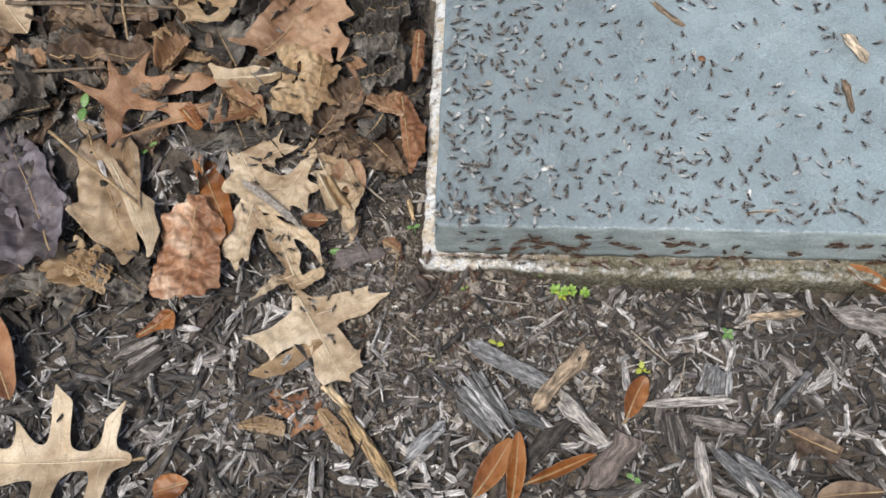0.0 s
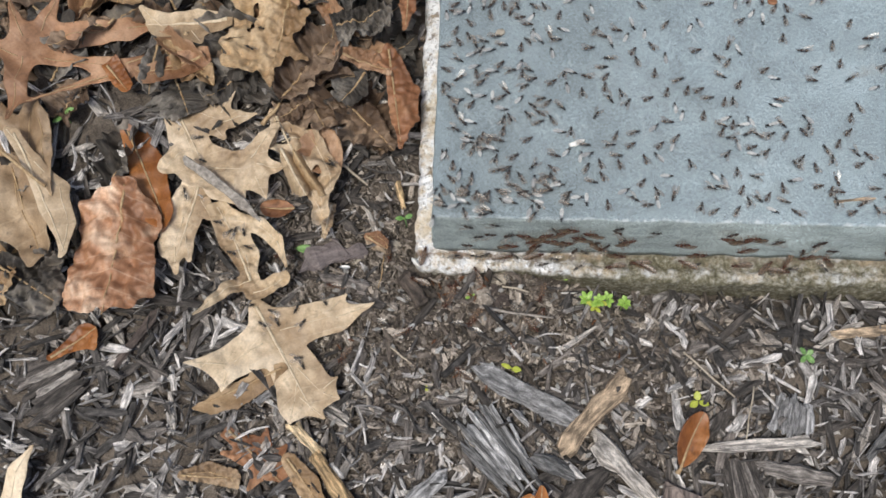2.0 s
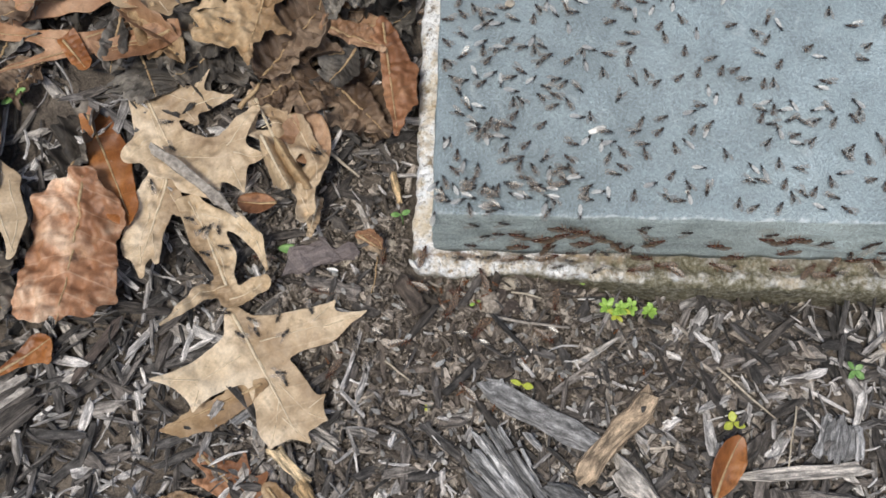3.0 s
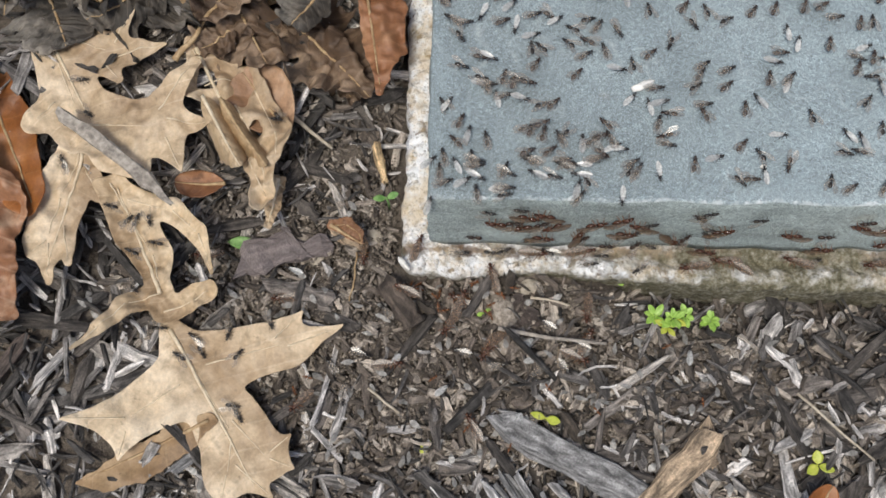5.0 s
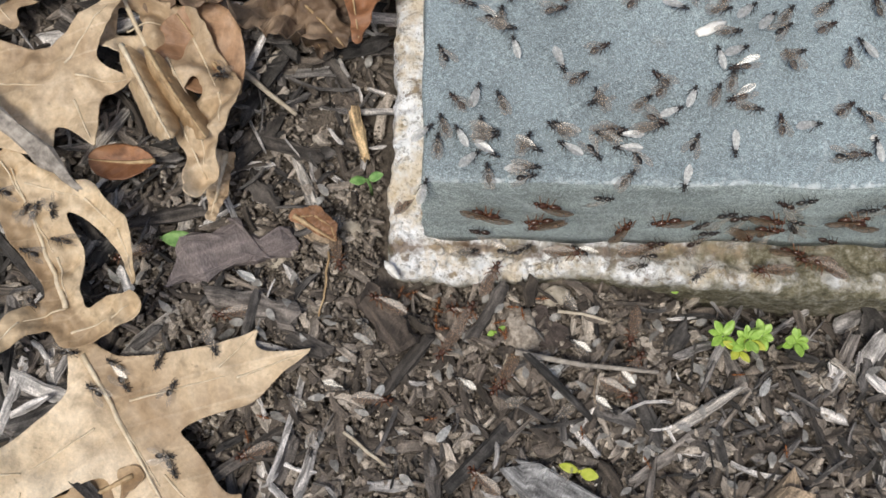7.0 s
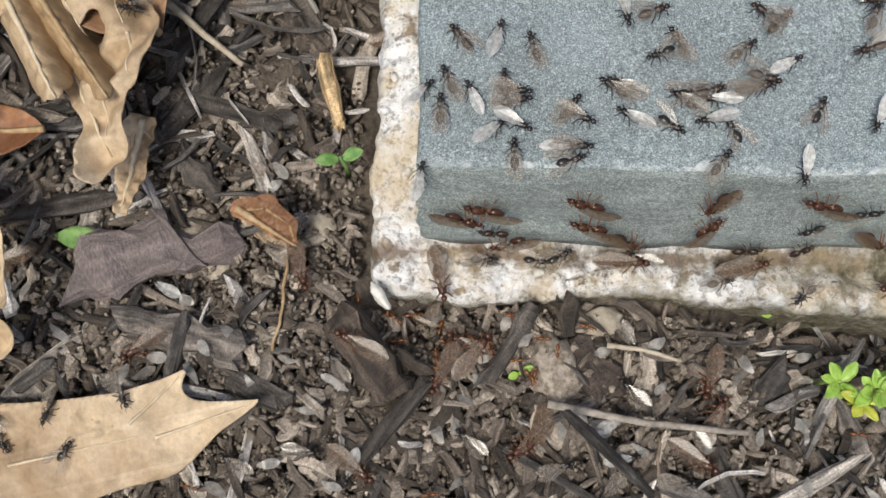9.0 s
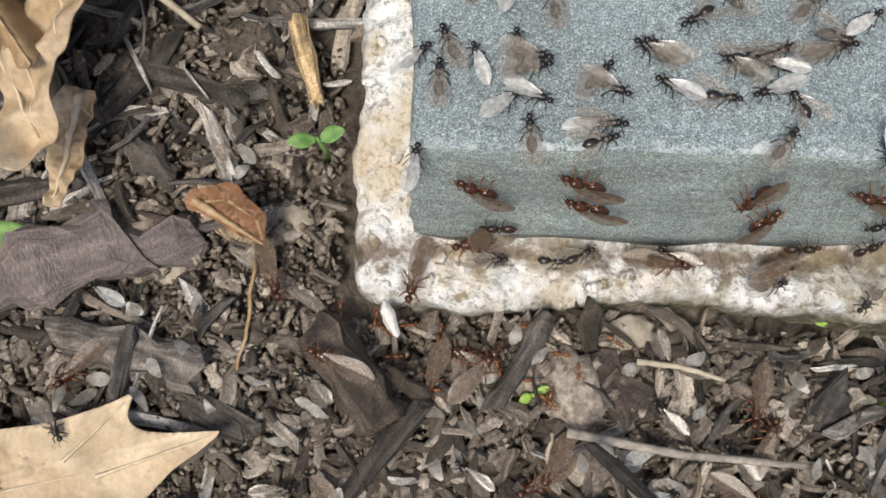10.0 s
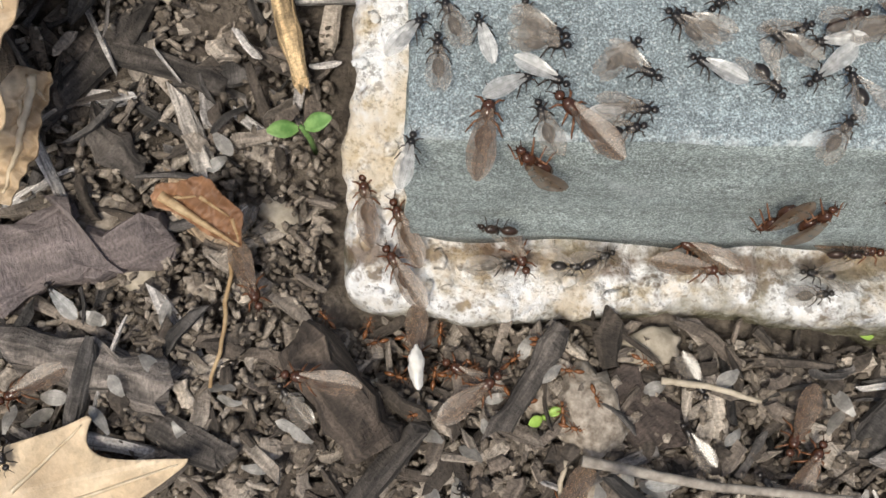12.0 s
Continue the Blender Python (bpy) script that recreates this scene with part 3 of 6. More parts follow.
def lobed_mesh(length, core, lobes, holes, seed, curl, cup, wave, fold, crumple, ragged, limbs=()):
    """The blade of a lobed leaf along +x: a core round the midrib and lobes (root on the midrib, tip x, tip y, half width) that
    flow into one another with round bays between them; cut from a fine grid, with thickness."""
    xs = [0.0, length] + [lobe[1] for lobe in lobes] + [v for q in limbs for v in (q[0], q[2])]
    ys = [-core, core] + [lobe[2] for lobe in lobes] + [v for q in limbs for v in (q[1] - q[4], q[1] + q[4], q[3] - q[5], q[3] + q[5])]
    step = length / 85
    nx, ny = int((max(xs) - min(xs)) / step) + 13, int((max(ys) - min(ys)) / step) + 13
    gx = min(xs) - 6 * step + step * np.arange(nx)
    gy = min(ys) - 6 * step + step * np.arange(ny)
    X, Y = np.meshgrid(gx, gy, indexing="ij")

    def limb(x0, y0, x1, y1, w, blunt):
        dx, dy = x1 - x0, y1 - y0
        size = math.hypot(dx, dy)
        s = np.clip(((X - x0) * dx + (Y - y0) * dy) / size ** 2, 0, 1)
        away = np.hypot(X - x0 - s * dx, Y - y0 - s * dy)
        swell = 0.74 + 0.36 * np.minimum(1.0, s / 0.55)
        return away - w * swell * np.minimum(1.0, blunt * (1 - s)) ** 1.15

    def cone(x0, y0, x1, y1, w0, w1):
        dx, dy = x1 - x0, y1 - y0
        s = np.clip(((X - x0) * dx + (Y - y0) * dy) / (dx * dx + dy * dy), 0, 1)
        return np.hypot(X - x0 - s * dx, Y - y0 - s * dy) - w0 - (w1 - w0) * s

    fields = [limb(0, 0, length, 0, core, 3.2)] + [limb(r, 0, x, y, w, 1.9) for r, x, y, w in lobes] + [cone(*q) for q in limbs]
    k = 0.022 * length
    field = -k * np.log(sum(np.exp(-np.clip(f, -0.4 * length, 0.4 * length) / k) for f in fields))
    if ragged:
        field = field + np.array([[ragged * 0.03 * length * bumpy(x / length, y / length, 0, 0.06, seed) for y in gy] for x in gx])
    for x, y, r in holes:
        field = np.maximum(field, r * (1 + 0.2 * np.sin(3 * np.arctan2(Y - y, X - x))) - np.hypot(X - x, Y - y))
    verts, uvs, faces, index = [], [], [], {}

    def height(x, y):
        q = min(2.0, abs(y) / (0.45 * length))
        u = x / length
        z = curl * (u - 0.45) ** 2 * 2 + cup * q * q + fold * q + 0.5 * wave * bumpy(u, y / length, 0, 0.33, seed) * (0.3 + q) + 0.3 * wave * bumpy(u, y / length, 1, 0.13, seed + 5)
        return length * (z + crumple * bumpy(u, y / length, 2, 0.07, seed + 9))

    def vertex(key, x, y):
        if key not in index:
            index[key] = len(verts)
            verts.append((x, y, height(x, y)))
            uvs.append((x / length, 0.5 + y / length))
        return index[key]

    ring = ((0, 0), (1, 0), (1, 1), (0, 1))
    for i in range(nx - 1):
        for j in range(ny - 1):
            f = [field[i + a, j + b] for a, b in ring]
            if min(f) >= 0:
                continue
            poly = []
            for c in range(4):
                d = (c + 1) % 4
                (a, b), (p, q) = ring[c], ring[d]
                if f[c] < 0:
                    poly.append(vertex((i + a, j + b), gx[i + a], gy[j + b]))
                if (f[c] < 0) != (f[d] < 0):
                    m = f[c] / (f[c] - f[d])
                    key = (min((i + a, j + b), (i + p, j + q)), max((i + a, j + b), (i + p, j + q)))
                    poly.append(vertex(key, gx[i + a] + m * (gx[i + p] - gx[i + a]), gy[j + b] + m * (gy[j + q] - gy[j + b])))
            if len(poly) > 2:
                faces.append(tuple(poly))
    n = len(verts)
    seen = set()
    for face in faces:
        for a, b in zip(face, face[1:] + face[:1]):
            seen.add((a, b))
    rims = [(b, a, n + a, n + b) for a, b in seen if (b, a) not in seen]
    faces = faces + [tuple(n + v for v in face[::-1]) for face in faces] + rims
    verts += [(x, y, z - 0.0004) for x, y, z in verts]
    uvs += uvs
    me = raw_mesh("blade", verts, uvs, faces, None)
    me.polygons.foreach_set("use_smooth", [True] * len(faces))
    def across(a, b, p, q, f):
        return a + (p - a) * f, b + (q - b) * f

    veins = [[(*across(*q[:4], i / 30), height(*across(*q[:4], i / 30))) for i in range(28)] for q in limbs if q[5] < 0.07 and math.hypot(q[2] - q[0], q[3] - q[1]) > 0.12 * length]
    return me, [(length * i / 16, 0.0, height(length * i / 16, 0.0)) for i in range(17)], veins


def leaf(name, label, base, tip, half, material, lobes=0, sinus=0.6, sweep=0.5, lift=0.006, level=None, tilt=0.0, lean=0.0, stem=0.25, tips=(), holes=(), limbs=(), **shape):
    """A leaf thing lying on the ground from base to tip (x, y), its lobes to the tips, at its own height over the ground or at a level: blade, midrib, stem."""
    (x0, y0), (x1, y1) = base, tip
    length = math.hypot(x1 - x0, y1 - y0)
    cx, cy = (x1 - x0) / length, (y1 - y0) / length
    if tips or limbs:
        def inner(x, y):
            return (x - x0) * cx + (y - y0) * cy, (y - y0) * cx - (x - x0) * cy

        arms = []
        for x, y, b, *lean_on in tips:
            px, py = (x - x0) * cx + (y - y0) * cy, (y - y0) * cx - (x - x0) * cy
            arms.append((min(0.95 * length, max(0.04 * length, px - abs(py) * (lean_on[0] if lean_on else sweep))), px, py, 0.42 * b * length))
        cuts = [((x - x0) * cx + (y - y0) * cy, (y - y0) * cx - (x - x0) * cy, r) for x, y, r in holes]
        look_of = dict(curl=0.1, cup=0.0, wave=0.15, fold=0.05, crumple=0.0, ragged=0.05, seed=0)
        look_of.update(shape)
        look_of["limbs"] = [(*inner(*a), *inner(*b), w0 * length, w1 * length) for a, b, w0, w1 in limbs]
        me, rib, veins = lobed_mesh(length, half, arms, cuts, **look_of)
    else:
        me, rib = leaf_mesh(length, half, lobes, sinus, sweep, **shape)
        veins = []
    low = min(v.co.z for v in me.vertices)
    ob = new(name)
    blade = new("blade", me)
    me.materials.append(material)
    blade.parent = ob
    bm = bmesh.new()
    tube(bm, [(x, y, z + 0.0002) for x, y, z in rib], [0.0009 * (1 - 0.75 * i / 16) for i in range(17)], 5)
    part("midrib", bm, VEIN if material in (LEAF_TAN, LEAF_OCHRE_PALE) else STEM, ob)
    if veins and material in (LEAF_TAN, LEAF_OCHRE_PALE, LEAF_ROSY, LEAF_DUN):
        for vein in veins:
            bm = bmesh.new()
            tube(bm, [(x, y, z + 0.0001) for x, y, z in vein], [0.00042 - 0.00001 * i for i in range(28)], 4)
            part("vein", bm, VEIN if material in (LEAF_TAN, LEAF_OCHRE_PALE) else STEM, ob)
    if stem:
        bm = bmesh.new()
        q = rib[0]
        tube(bm, [(q[0] - stem * length * k / 6, q[1] + 0.05 * stem * length * math.sin(k * 0.9 + len(label)), q[2] - 0.0003 * k) for k in range(7)], [0.0009 + 0.0001 * k for k in range(7)], 6)
        part("stem", bm, STEM, ob)
    z = ground_z((x0 + x1) / 2, (y0 + y1) / 2) + 0.003
    up = z + lift - 0.3 * low if level is None else level - sum(v.co.z for v in me.vertices) / len(me.vertices)
    ob.matrix_world = pose(x0, y0, up, 0, 0, math.degrees(math.atan2(y1 - y0, x1 - x0))) @ pose(0, 0, 0, tilt, lean, 0)
    return tagged(ob, label, "leaf", "fallen leaves")


# leaves beside the slab
leaf("oak_leaf", "large tan dry oak leaf with pointed lobes, lying on mulch", (-0.1039, -0.0382), (-0.0710, -0.0998), 0.006, LEAF_TAN, level=-0.0330, stem=0.0, seed=3, wave=0.12, curl=0.02, cup=0.03, crumple=0.015, limbs=[((-0.1007, -0.0443), (-0.0791, -0.0815), 0.103, 0.193), ((-0.0902, -0.0525), (-0.0566, -0.0470), 0.187, 0.121), ((-0.0618, -0.0451), (-0.0508, -0.0346), 0.073, 0.006), ((-0.0568, -0.0480), (-0.0341, -0.0414), 0.103, 0.003), ((-0.0998, -0.0601), (-0.1195, -0.0728), 0.193, 0.133), ((-0.1195, -0.0722), (-0.1412, -0.0723), 0.103, 0.003), ((-0.1191, -0.0774), (-0.1208, -0.0876), 0.097, 0.009), ((-0.0800, -0.0745), (-0.0657, -0.0898), 0.163, 0.121), ((-0.0648, -0.0899), (-0.0556, -0.0939), 0.066, 0.006), ((-0.0648, -0.0873), (-0.0569, -0.0816), 0.066, 0.009), ((-0.0801, -0.0814), (-0.0814, -0.0953), 0.139, 0.127), ((-0.0814, -0.0953), (-0.0836, -0.1058), 0.115, 0.009), ((-0.0781, -0.0916), (-0.0643, -0.1041), 0.103, 0.012)])
leaf("oak_leaf", "tan dry oak leaf with deep lobes and ants on it", (-0.1586, 0.0971), (-0.1361, 0.0490), 0.004, LEAF_TAN, level=-0.0200, stem=0.0, seed=11, crumple=0.02, wave=0.15, curl=0.03, cup=0.03, fold=0.03, limbs=[((-0.1576, 0.0955), (-0.1525, 0.0820), 0.035, 0.112), ((-0.1525, 0.0820), (-0.1407, 0.0517), 0.146, 0.261), ((-0.1467, 0.0837), (-0.1267, 0.0750), 0.146, 0.137), ((-0.1245, 0.0784), (-0.1147, 0.0906), 0.112, 0.009), ((-0.1244, 0.0734), (-0.1017, 0.0737), 0.129, 0.009), ((-0.1289, 0.0702), (-0.1229, 0.0629), 0.103, 0.034), ((-0.1359, 0.0453), (-0.1085, 0.0402), 0.260, 0.210), ((-0.1053, 0.0473), (-0.0904, 0.0656), 0.152, 0.051), ((-0.1019, 0.0435), (-0.0842, 0.0399), 0.135, 0.013), ((-0.1029, 0.0363), (-0.0956, 0.0211), 0.167, 0.012), ((-0.1241, 0.0315), (-0.1126, 0.0239), 0.166, 0.091), ((-0.1488, 0.0546), (-0.1559, 0.0464), 0.127, 0.109)])
leaf("oak_leaf", "tan dry leaf lobe with three blunt points, half covered", (-0.1374, 0.0376), (-0.1498, -0.0121), 0.004, LEAF_TAN, level=-0.0250, stem=0.0, seed=13, crumple=0.025, wave=0.15, cup=0.05, limbs=[((-0.1375, 0.0389), (-0.1466, 0.0154), 0.176, 0.199), ((-0.1466, 0.0154), (-0.1510, -0.0006), 0.208, 0.188), ((-0.1515, -0.0017), (-0.1561, -0.0068), 0.120, 0.034), ((-0.1505, -0.0029), (-0.1480, -0.0190), 0.120, 0.034), ((-0.1445, 0.0037), (-0.1403, -0.0122), 0.112, 0.034), ((-0.1370, 0.0268), (-0.1309, 0.0159), 0.114, 0.061)])
leaf("oak_leaf", "tan dry leaf twisted along its midrib, torn open", (-0.1049, -0.0262), (-0.1232, 0.0180), 0.004, LEAF_OCHRE_PALE, level=-0.0220, stem=0.0, seed=5, wave=0.16, cup=0.05, crumple=0.03, limbs=[((-0.1255, 0.0193), (-0.1160, 0.0014), 0.130, 0.183), ((-0.1160, 0.0014), (-0.1084, -0.0104), 0.183, 0.155), ((-0.1084, -0.0104), (-0.1050, -0.0241), 0.136, 0.081), ((-0.1185, 0.0126), (-0.1006, 0.0070), 0.120, 0.092), ((-0.1006, 0.0070), (-0.0900, -0.0034), 0.092, 0.078), ((-0.0900, -0.0034), (-0.0832, -0.0207), 0.069, 0.014), ((-0.1049, -0.0262), (-0.1173, -0.0300), 0.108, 0.090), ((-0.1173, -0.0300), (-0.1256, -0.0395), 0.072, 0.049), ((-0.1256, -0.0395), (-0.1328, -0.0479), 0.040, 0.018), ((-0.1031, -0.0334), (-0.0900, -0.0304), 0.098, 0.126), ((-0.0900, -0.0304), (-0.0844, -0.0269), 0.117, 0.072)])
leaf("oak_leaf", "dull brown oak leaf folded in two, on mulch", (-0.2727, 0.1058), (-0.2298, -0.0009), 0.004, LEAF_DUN, level=-0.0180, stem=0.0, seed=21, crumple=0.03, wave=0.22, cup=0.05, fold=0.12, limbs=[((-0.2727, 0.1058), (-0.2593, 0.0701), 0.031, 0.114), ((-0.2593, 0.0701), (-0.2548, 0.0509), 0.129, 0.128), ((-0.2384, 0.0824), (-0.2426, 0.0456), 0.069, 0.127), ((-0.2496, 0.0506), (-0.2426, 0.0224), 0.195, 0.163), ((-0.2739, 0.0322), (-0.2467, 0.0203), 0.037, 0.133), ((-0.2405, 0.0222), (-0.2298, -0.0009), 0.133, 0.073), ((-0.2298, -0.0009), (-0.2302, -0.0107), 0.066, 0.029), ((-0.2307, 0.0757), (-0.2253, 0.0215), 0.046, 0.052)])
leaf("dead_leaf", "crumpled russet leaf with pale worn patches", (-0.1786, 0.0330), (-0.1864, -0.0445), 0.01, LEAF_WORN, level=-0.0180, stem=0.0, seed=8, wave=0.16, cup=-0.04, crumple=0.05, fold=0.0, ragged=0.5, limbs=[((-0.1797, 0.0148), (-0.1841, -0.0163), 0.225, 0.254), ((-0.1994, 0.0203), (-0.1971, -0.0113), 0.075, 0.127), ((-0.1971, -0.0113), (-0.2019, -0.0330), 0.127, 0.115), ((-0.1671, 0.0187), (-0.1699, -0.0082), 0.075, 0.106), ((-0.1735, -0.0167), (-0.1747, -0.0320), 0.180, 0.115), ((-0.1899, -0.0249), (-0.1953, -0.0376), 0.211, 0.073), ((-0.1630, 0.0134), (-0.1581, 0.0077), 0.064, 0.032), ((-0.1913, 0.0281), (-0.1914, 0.0153), 0.065, 0.118), ((-0.1668, -0.0105), (-0.1632, -0.0303), 0.085, 0.042)])
leaf("oak_leaf", "pale tan oak leaf with long spread lobes, on mulch", (-0.2251, -0.1528), (-0.3510, -0.1526), 0.006, LEAF_TAN, lift=0.010, stem=0.1, seed=33, crumple=0.010, wave=0.10, cup=0.08, limbs=[((-0.3510, -0.1519), (-0.2823, -0.1515), 0.060, 0.067), ((-0.2823, -0.1511), (-0.2314, -0.1521), 0.043, 0.020), ((-0.3003, -0.1472), (-0.3082, -0.1238), 0.080, 0.007), ((-0.2774, -0.1485), (-0.2734, -0.1138), 0.073, 0.053), ((-0.2734, -0.1138), (-0.2774, -0.0989), 0.043, 0.003), ((-0.2415, -0.1496), (-0.2354, -0.1276), 0.060, 0.030), ((-0.2354, -0.1276), (-0.2249, -0.1125), 0.030, 0.003), ((-0.3024, -0.1560), (-0.3232, -0.1702), 0.067, 0.007), ((-0.2839, -0.1572), (-0.2855, -0.1832), 0.073, 0.057), ((-0.2430, -0.1547), (-0.2467, -0.1789), 0.067, 0.050), ((-0.3264, -0.1479), (-0.3391, -0.1279), 0.060, 0.010)])
leaf("dead_leaf", "narrow glossy orange-brown leaf", (-0.1818, 0.0712), (-0.1563, 0.0130), 0.006, LEAF_ORANGE, level=-0.0240, stem=0.0, seed=2, wave=0.08, cup=0.05, limbs=[((-0.1774, 0.0696), (-0.1687, 0.0459), 0.111, 0.165), ((-0.1687, 0.0459), (-0.1599, 0.0177), 0.165, 0.135), ((-0.1599, 0.0177), (-0.1571, 0.0098), 0.108, 0.040)])
leaf("oak_leaf", "rosy brown oak leaf with spiky lobes", (-0.1190, 0.1380), (-0.2406, 0.0814), 0.002, LEAF_ROSY, level=-0.0040, stem=0.0, seed=41, crumple=0.02, wave=0.12, cup=0.05, limbs=[((-0.2396, 0.1202), (-0.2267, 0.1244), 0.055, 0.059), ((-0.2267, 0.1244), (-0.1807, 0.1317), 0.055, 0.046), ((-0.1807, 0.1317), (-0.1588, 0.1364), 0.039, 0.013), ((-0.2405, 0.1252), (-0.2499, 0.1498), 0.036, 0.003), ((-0.2311, 0.1296), (-0.2173, 0.1570), 0.039, 0.003), ((-0.2434, 0.1130), (-0.2782, 0.1273), 0.039, 0.003), ((-0.2403, 0.1128), (-0.2416, 0.0935), 0.058, 0.035), ((-0.2416, 0.0935), (-0.2434, 0.0697), 0.032, 0.006), ((-0.2279, 0.1117), (-0.1925, 0.1097), 0.026, 0.026), ((-0.1925, 0.1097), (-0.1790, 0.1040), 0.026, 0.026)])
leaf("oak_leaf", "large rosy tan oak leaf on the leaf pile", (-0.1270, 0.1500), (-0.0840, 0.2091), 0.004, LEAF_PINK, level=0.0020, stem=0.0, seed=47, crumple=0.02, wave=0.14, cup=0.05, limbs=[((-0.0838, 0.1985), (-0.0968, 0.1786), 0.298, 0.272), ((-0.0968, 0.1786), (-0.0875, 0.1577), 0.260, 0.152), ((-0.0875, 0.1577), (-0.0740, 0.1329), 0.129, 0.012), ((-0.0811, 0.1674), (-0.0646, 0.1472), 0.141, 0.047), ((-0.0646, 0.1472), (-0.0697, 0.1356), 0.058, 0.012), ((-0.0746, 0.1824), (-0.0577, 0.1711), 0.154, 0.018), ((-0.1010, 0.1686), (-0.1270, 0.1500), 0.153, 0.082), ((-0.1148, 0.1849), (-0.1365, 0.1657), 0.154, 0.082), ((-0.1273, 0.1600), (-0.1538, 0.1576), 0.094, 0.018), ((-0.1008, 0.1585), (-0.1047, 0.1437), 0.105, 0.035)])
leaf("oak_leaf", "light tan lobe of a dry oak leaf", (-0.1184, 0.1319), (-0.1667, 0.1297), 0.004, LEAF_OCHRE_PALE, level=-0.0020, stem=0.0, seed=50, wave=0.1, cup=0.1, limbs=[((-0.1184, 0.1308), (-0.1359, 0.1304), 0.109, 0.182), ((-0.1359, 0.1304), (-0.1578, 0.1292), 0.182, 0.164), ((-0.1401, 0.1257), (-0.1331, 0.1155), 0.164, 0.036), ((-0.1578, 0.1292), (-0.1694, 0.1398), 0.146, 0.037)])
leaf("dead_leaf", "rosy brown leaf fragment on litter", (-0.1317, 0.1103), (-0.1706, 0.1003), 0.006, LEAF_ROSY, level=-0.0060, stem=0.0, seed=52, wave=0.12, cup=0.1, limbs=[((-0.1338, 0.1094), (-0.1489, 0.1039), 0.152, 0.216), ((-0.1489, 0.1039), (-0.1661, 0.0985), 0.216, 0.162), ((-0.1661, 0.0985), (-0.1742, 0.1029), 0.130, 0.043)])
leaf("oak_leaf", "ochre curled leaf with ragged holes", (-0.0810, 0.1434), (-0.0918, 0.0927), 0.004, LEAF_OCHRE, level=0.0000, stem=0.0, seed=55, wave=0.2, crumple=0.06, ragged=0.6, limbs=[((-0.0875, 0.1388), (-0.0934, 0.1097), 0.215, 0.244), ((-0.1072, 0.1399), (-0.1111, 0.1204), 0.099, 0.098), ((-0.1118, 0.1452), (-0.0964, 0.1468), 0.099, 0.116), ((-0.1130, 0.1132), (-0.0955, 0.1049), 0.130, 0.146), ((-0.0955, 0.1025), (-0.0908, 0.0837), 0.130, 0.016), ((-0.1130, 0.1107), (-0.1218, 0.1162), 0.114, 0.033), ((-0.1170, 0.1014), (-0.1040, 0.0982), 0.081, 0.097), ((-0.0827, 0.1115), (-0.0696, 0.0987), 0.114, 0.024), ((-0.1043, 0.1127), (-0.0933, 0.1073), 0.130, 0.146), ((-0.0786, 0.1284), (-0.0700, 0.1328), 0.164, 0.049)])
leaf("dead_leaf", "long orange-brown leaf lying on mulch", (-0.3077, -0.1093), (-0.3393, -0.0372), 0.017, LEAF_RUSSET, lift=0.010, stem=0.0, seed=57, wave=0.1, cup=0.05)
leaf("dead_leaf", "large slate-purple leaf with a dull bloom", (-0.2848, -0.0028), (-0.3323, 0.1000), 0.008, LEAF_PURPLE, level=-0.0120, stem=0.0, seed=60, wave=0.18, crumple=0.04, fold=0.06, ragged=0.4, limbs=[((-0.3240, 0.0706), (-0.3050, 0.0230), 0.192, 0.233), ((-0.3050, 0.0230), (-0.2873, -0.0005), 0.165, 0.067), ((-0.3352, 0.0880), (-0.3021, 0.0719), 0.101, 0.046), ((-0.3251, 0.0102), (-0.3064, -0.0018), 0.164, 0.096), ((-0.2996, 0.0504), (-0.2810, 0.0402), 0.091, 0.023)])
leaf("dead_leaf", "slate-purple leaf lying folded on the mulch", (-0.3111, -0.0141), (-0.3685, 0.0334), 0.034, LEAF_PURPLE, lift=0.012, stem=0.0, seed=61, wave=0.35, crumple=0.04, fold=0.2)
leaf("dead_leaf", "small orange leaf fragment on mulch", (-0.2213, -0.0636), (-0.1957, -0.0470), 0.003, LEAF_ORANGE, level=-0.034, stem=0.0, seed=64, wave=0.12, ragged=0.3, limbs=[((-0.2165, -0.0597), (-0.2024, -0.0521), 0.064, 0.257), ((-0.2024, -0.0521), (-0.1968, -0.0580), 0.231, 0.077)])
leaf("oak_leaf", "small russet oak leaf, curled", (-0.1190, -0.1078), (-0.0874, -0.1392), 0.003, LEAF_RUSSET, level=-0.040, stem=0.0, seed=66, wave=0.15, cup=0.1, crumple=0.03, limbs=[((-0.1070, -0.1197), (-0.0953, -0.1277), 0.188, 0.187), ((-0.0993, -0.1199), (-0.0970, -0.1081), 0.136, 0.017), ((-0.1071, -0.1170), (-0.1220, -0.1104), 0.137, 0.026), ((-0.1077, -0.1235), (-0.1216, -0.1204), 0.102, 0.026), ((-0.0933, -0.1296), (-0.0829, -0.1367), 0.136, 0.025), ((-0.1009, -0.1313), (-0.1063, -0.1413), 0.119, 0.017), ((-0.0916, -0.1240), (-0.0856, -0.1184), 0.102, 0.026)])
leaf("dead_leaf", "narrow ochre leaf curled into a trough", (-0.0851, -0.1249), (-0.0624, -0.1571), 0.003, LEAF_OCHRE, level=-0.036, stem=0.0, seed=68, wave=0.12, cup=0.2, crumple=0.03, ragged=0.4, limbs=[((-0.0832, -0.1269), (-0.0735, -0.1402), 0.114, 0.170), ((-0.0735, -0.1402), (-0.0658, -0.1515), 0.151, 0.085), ((-0.0658, -0.1515), (-0.0623, -0.1589), 0.075, 0.019)])
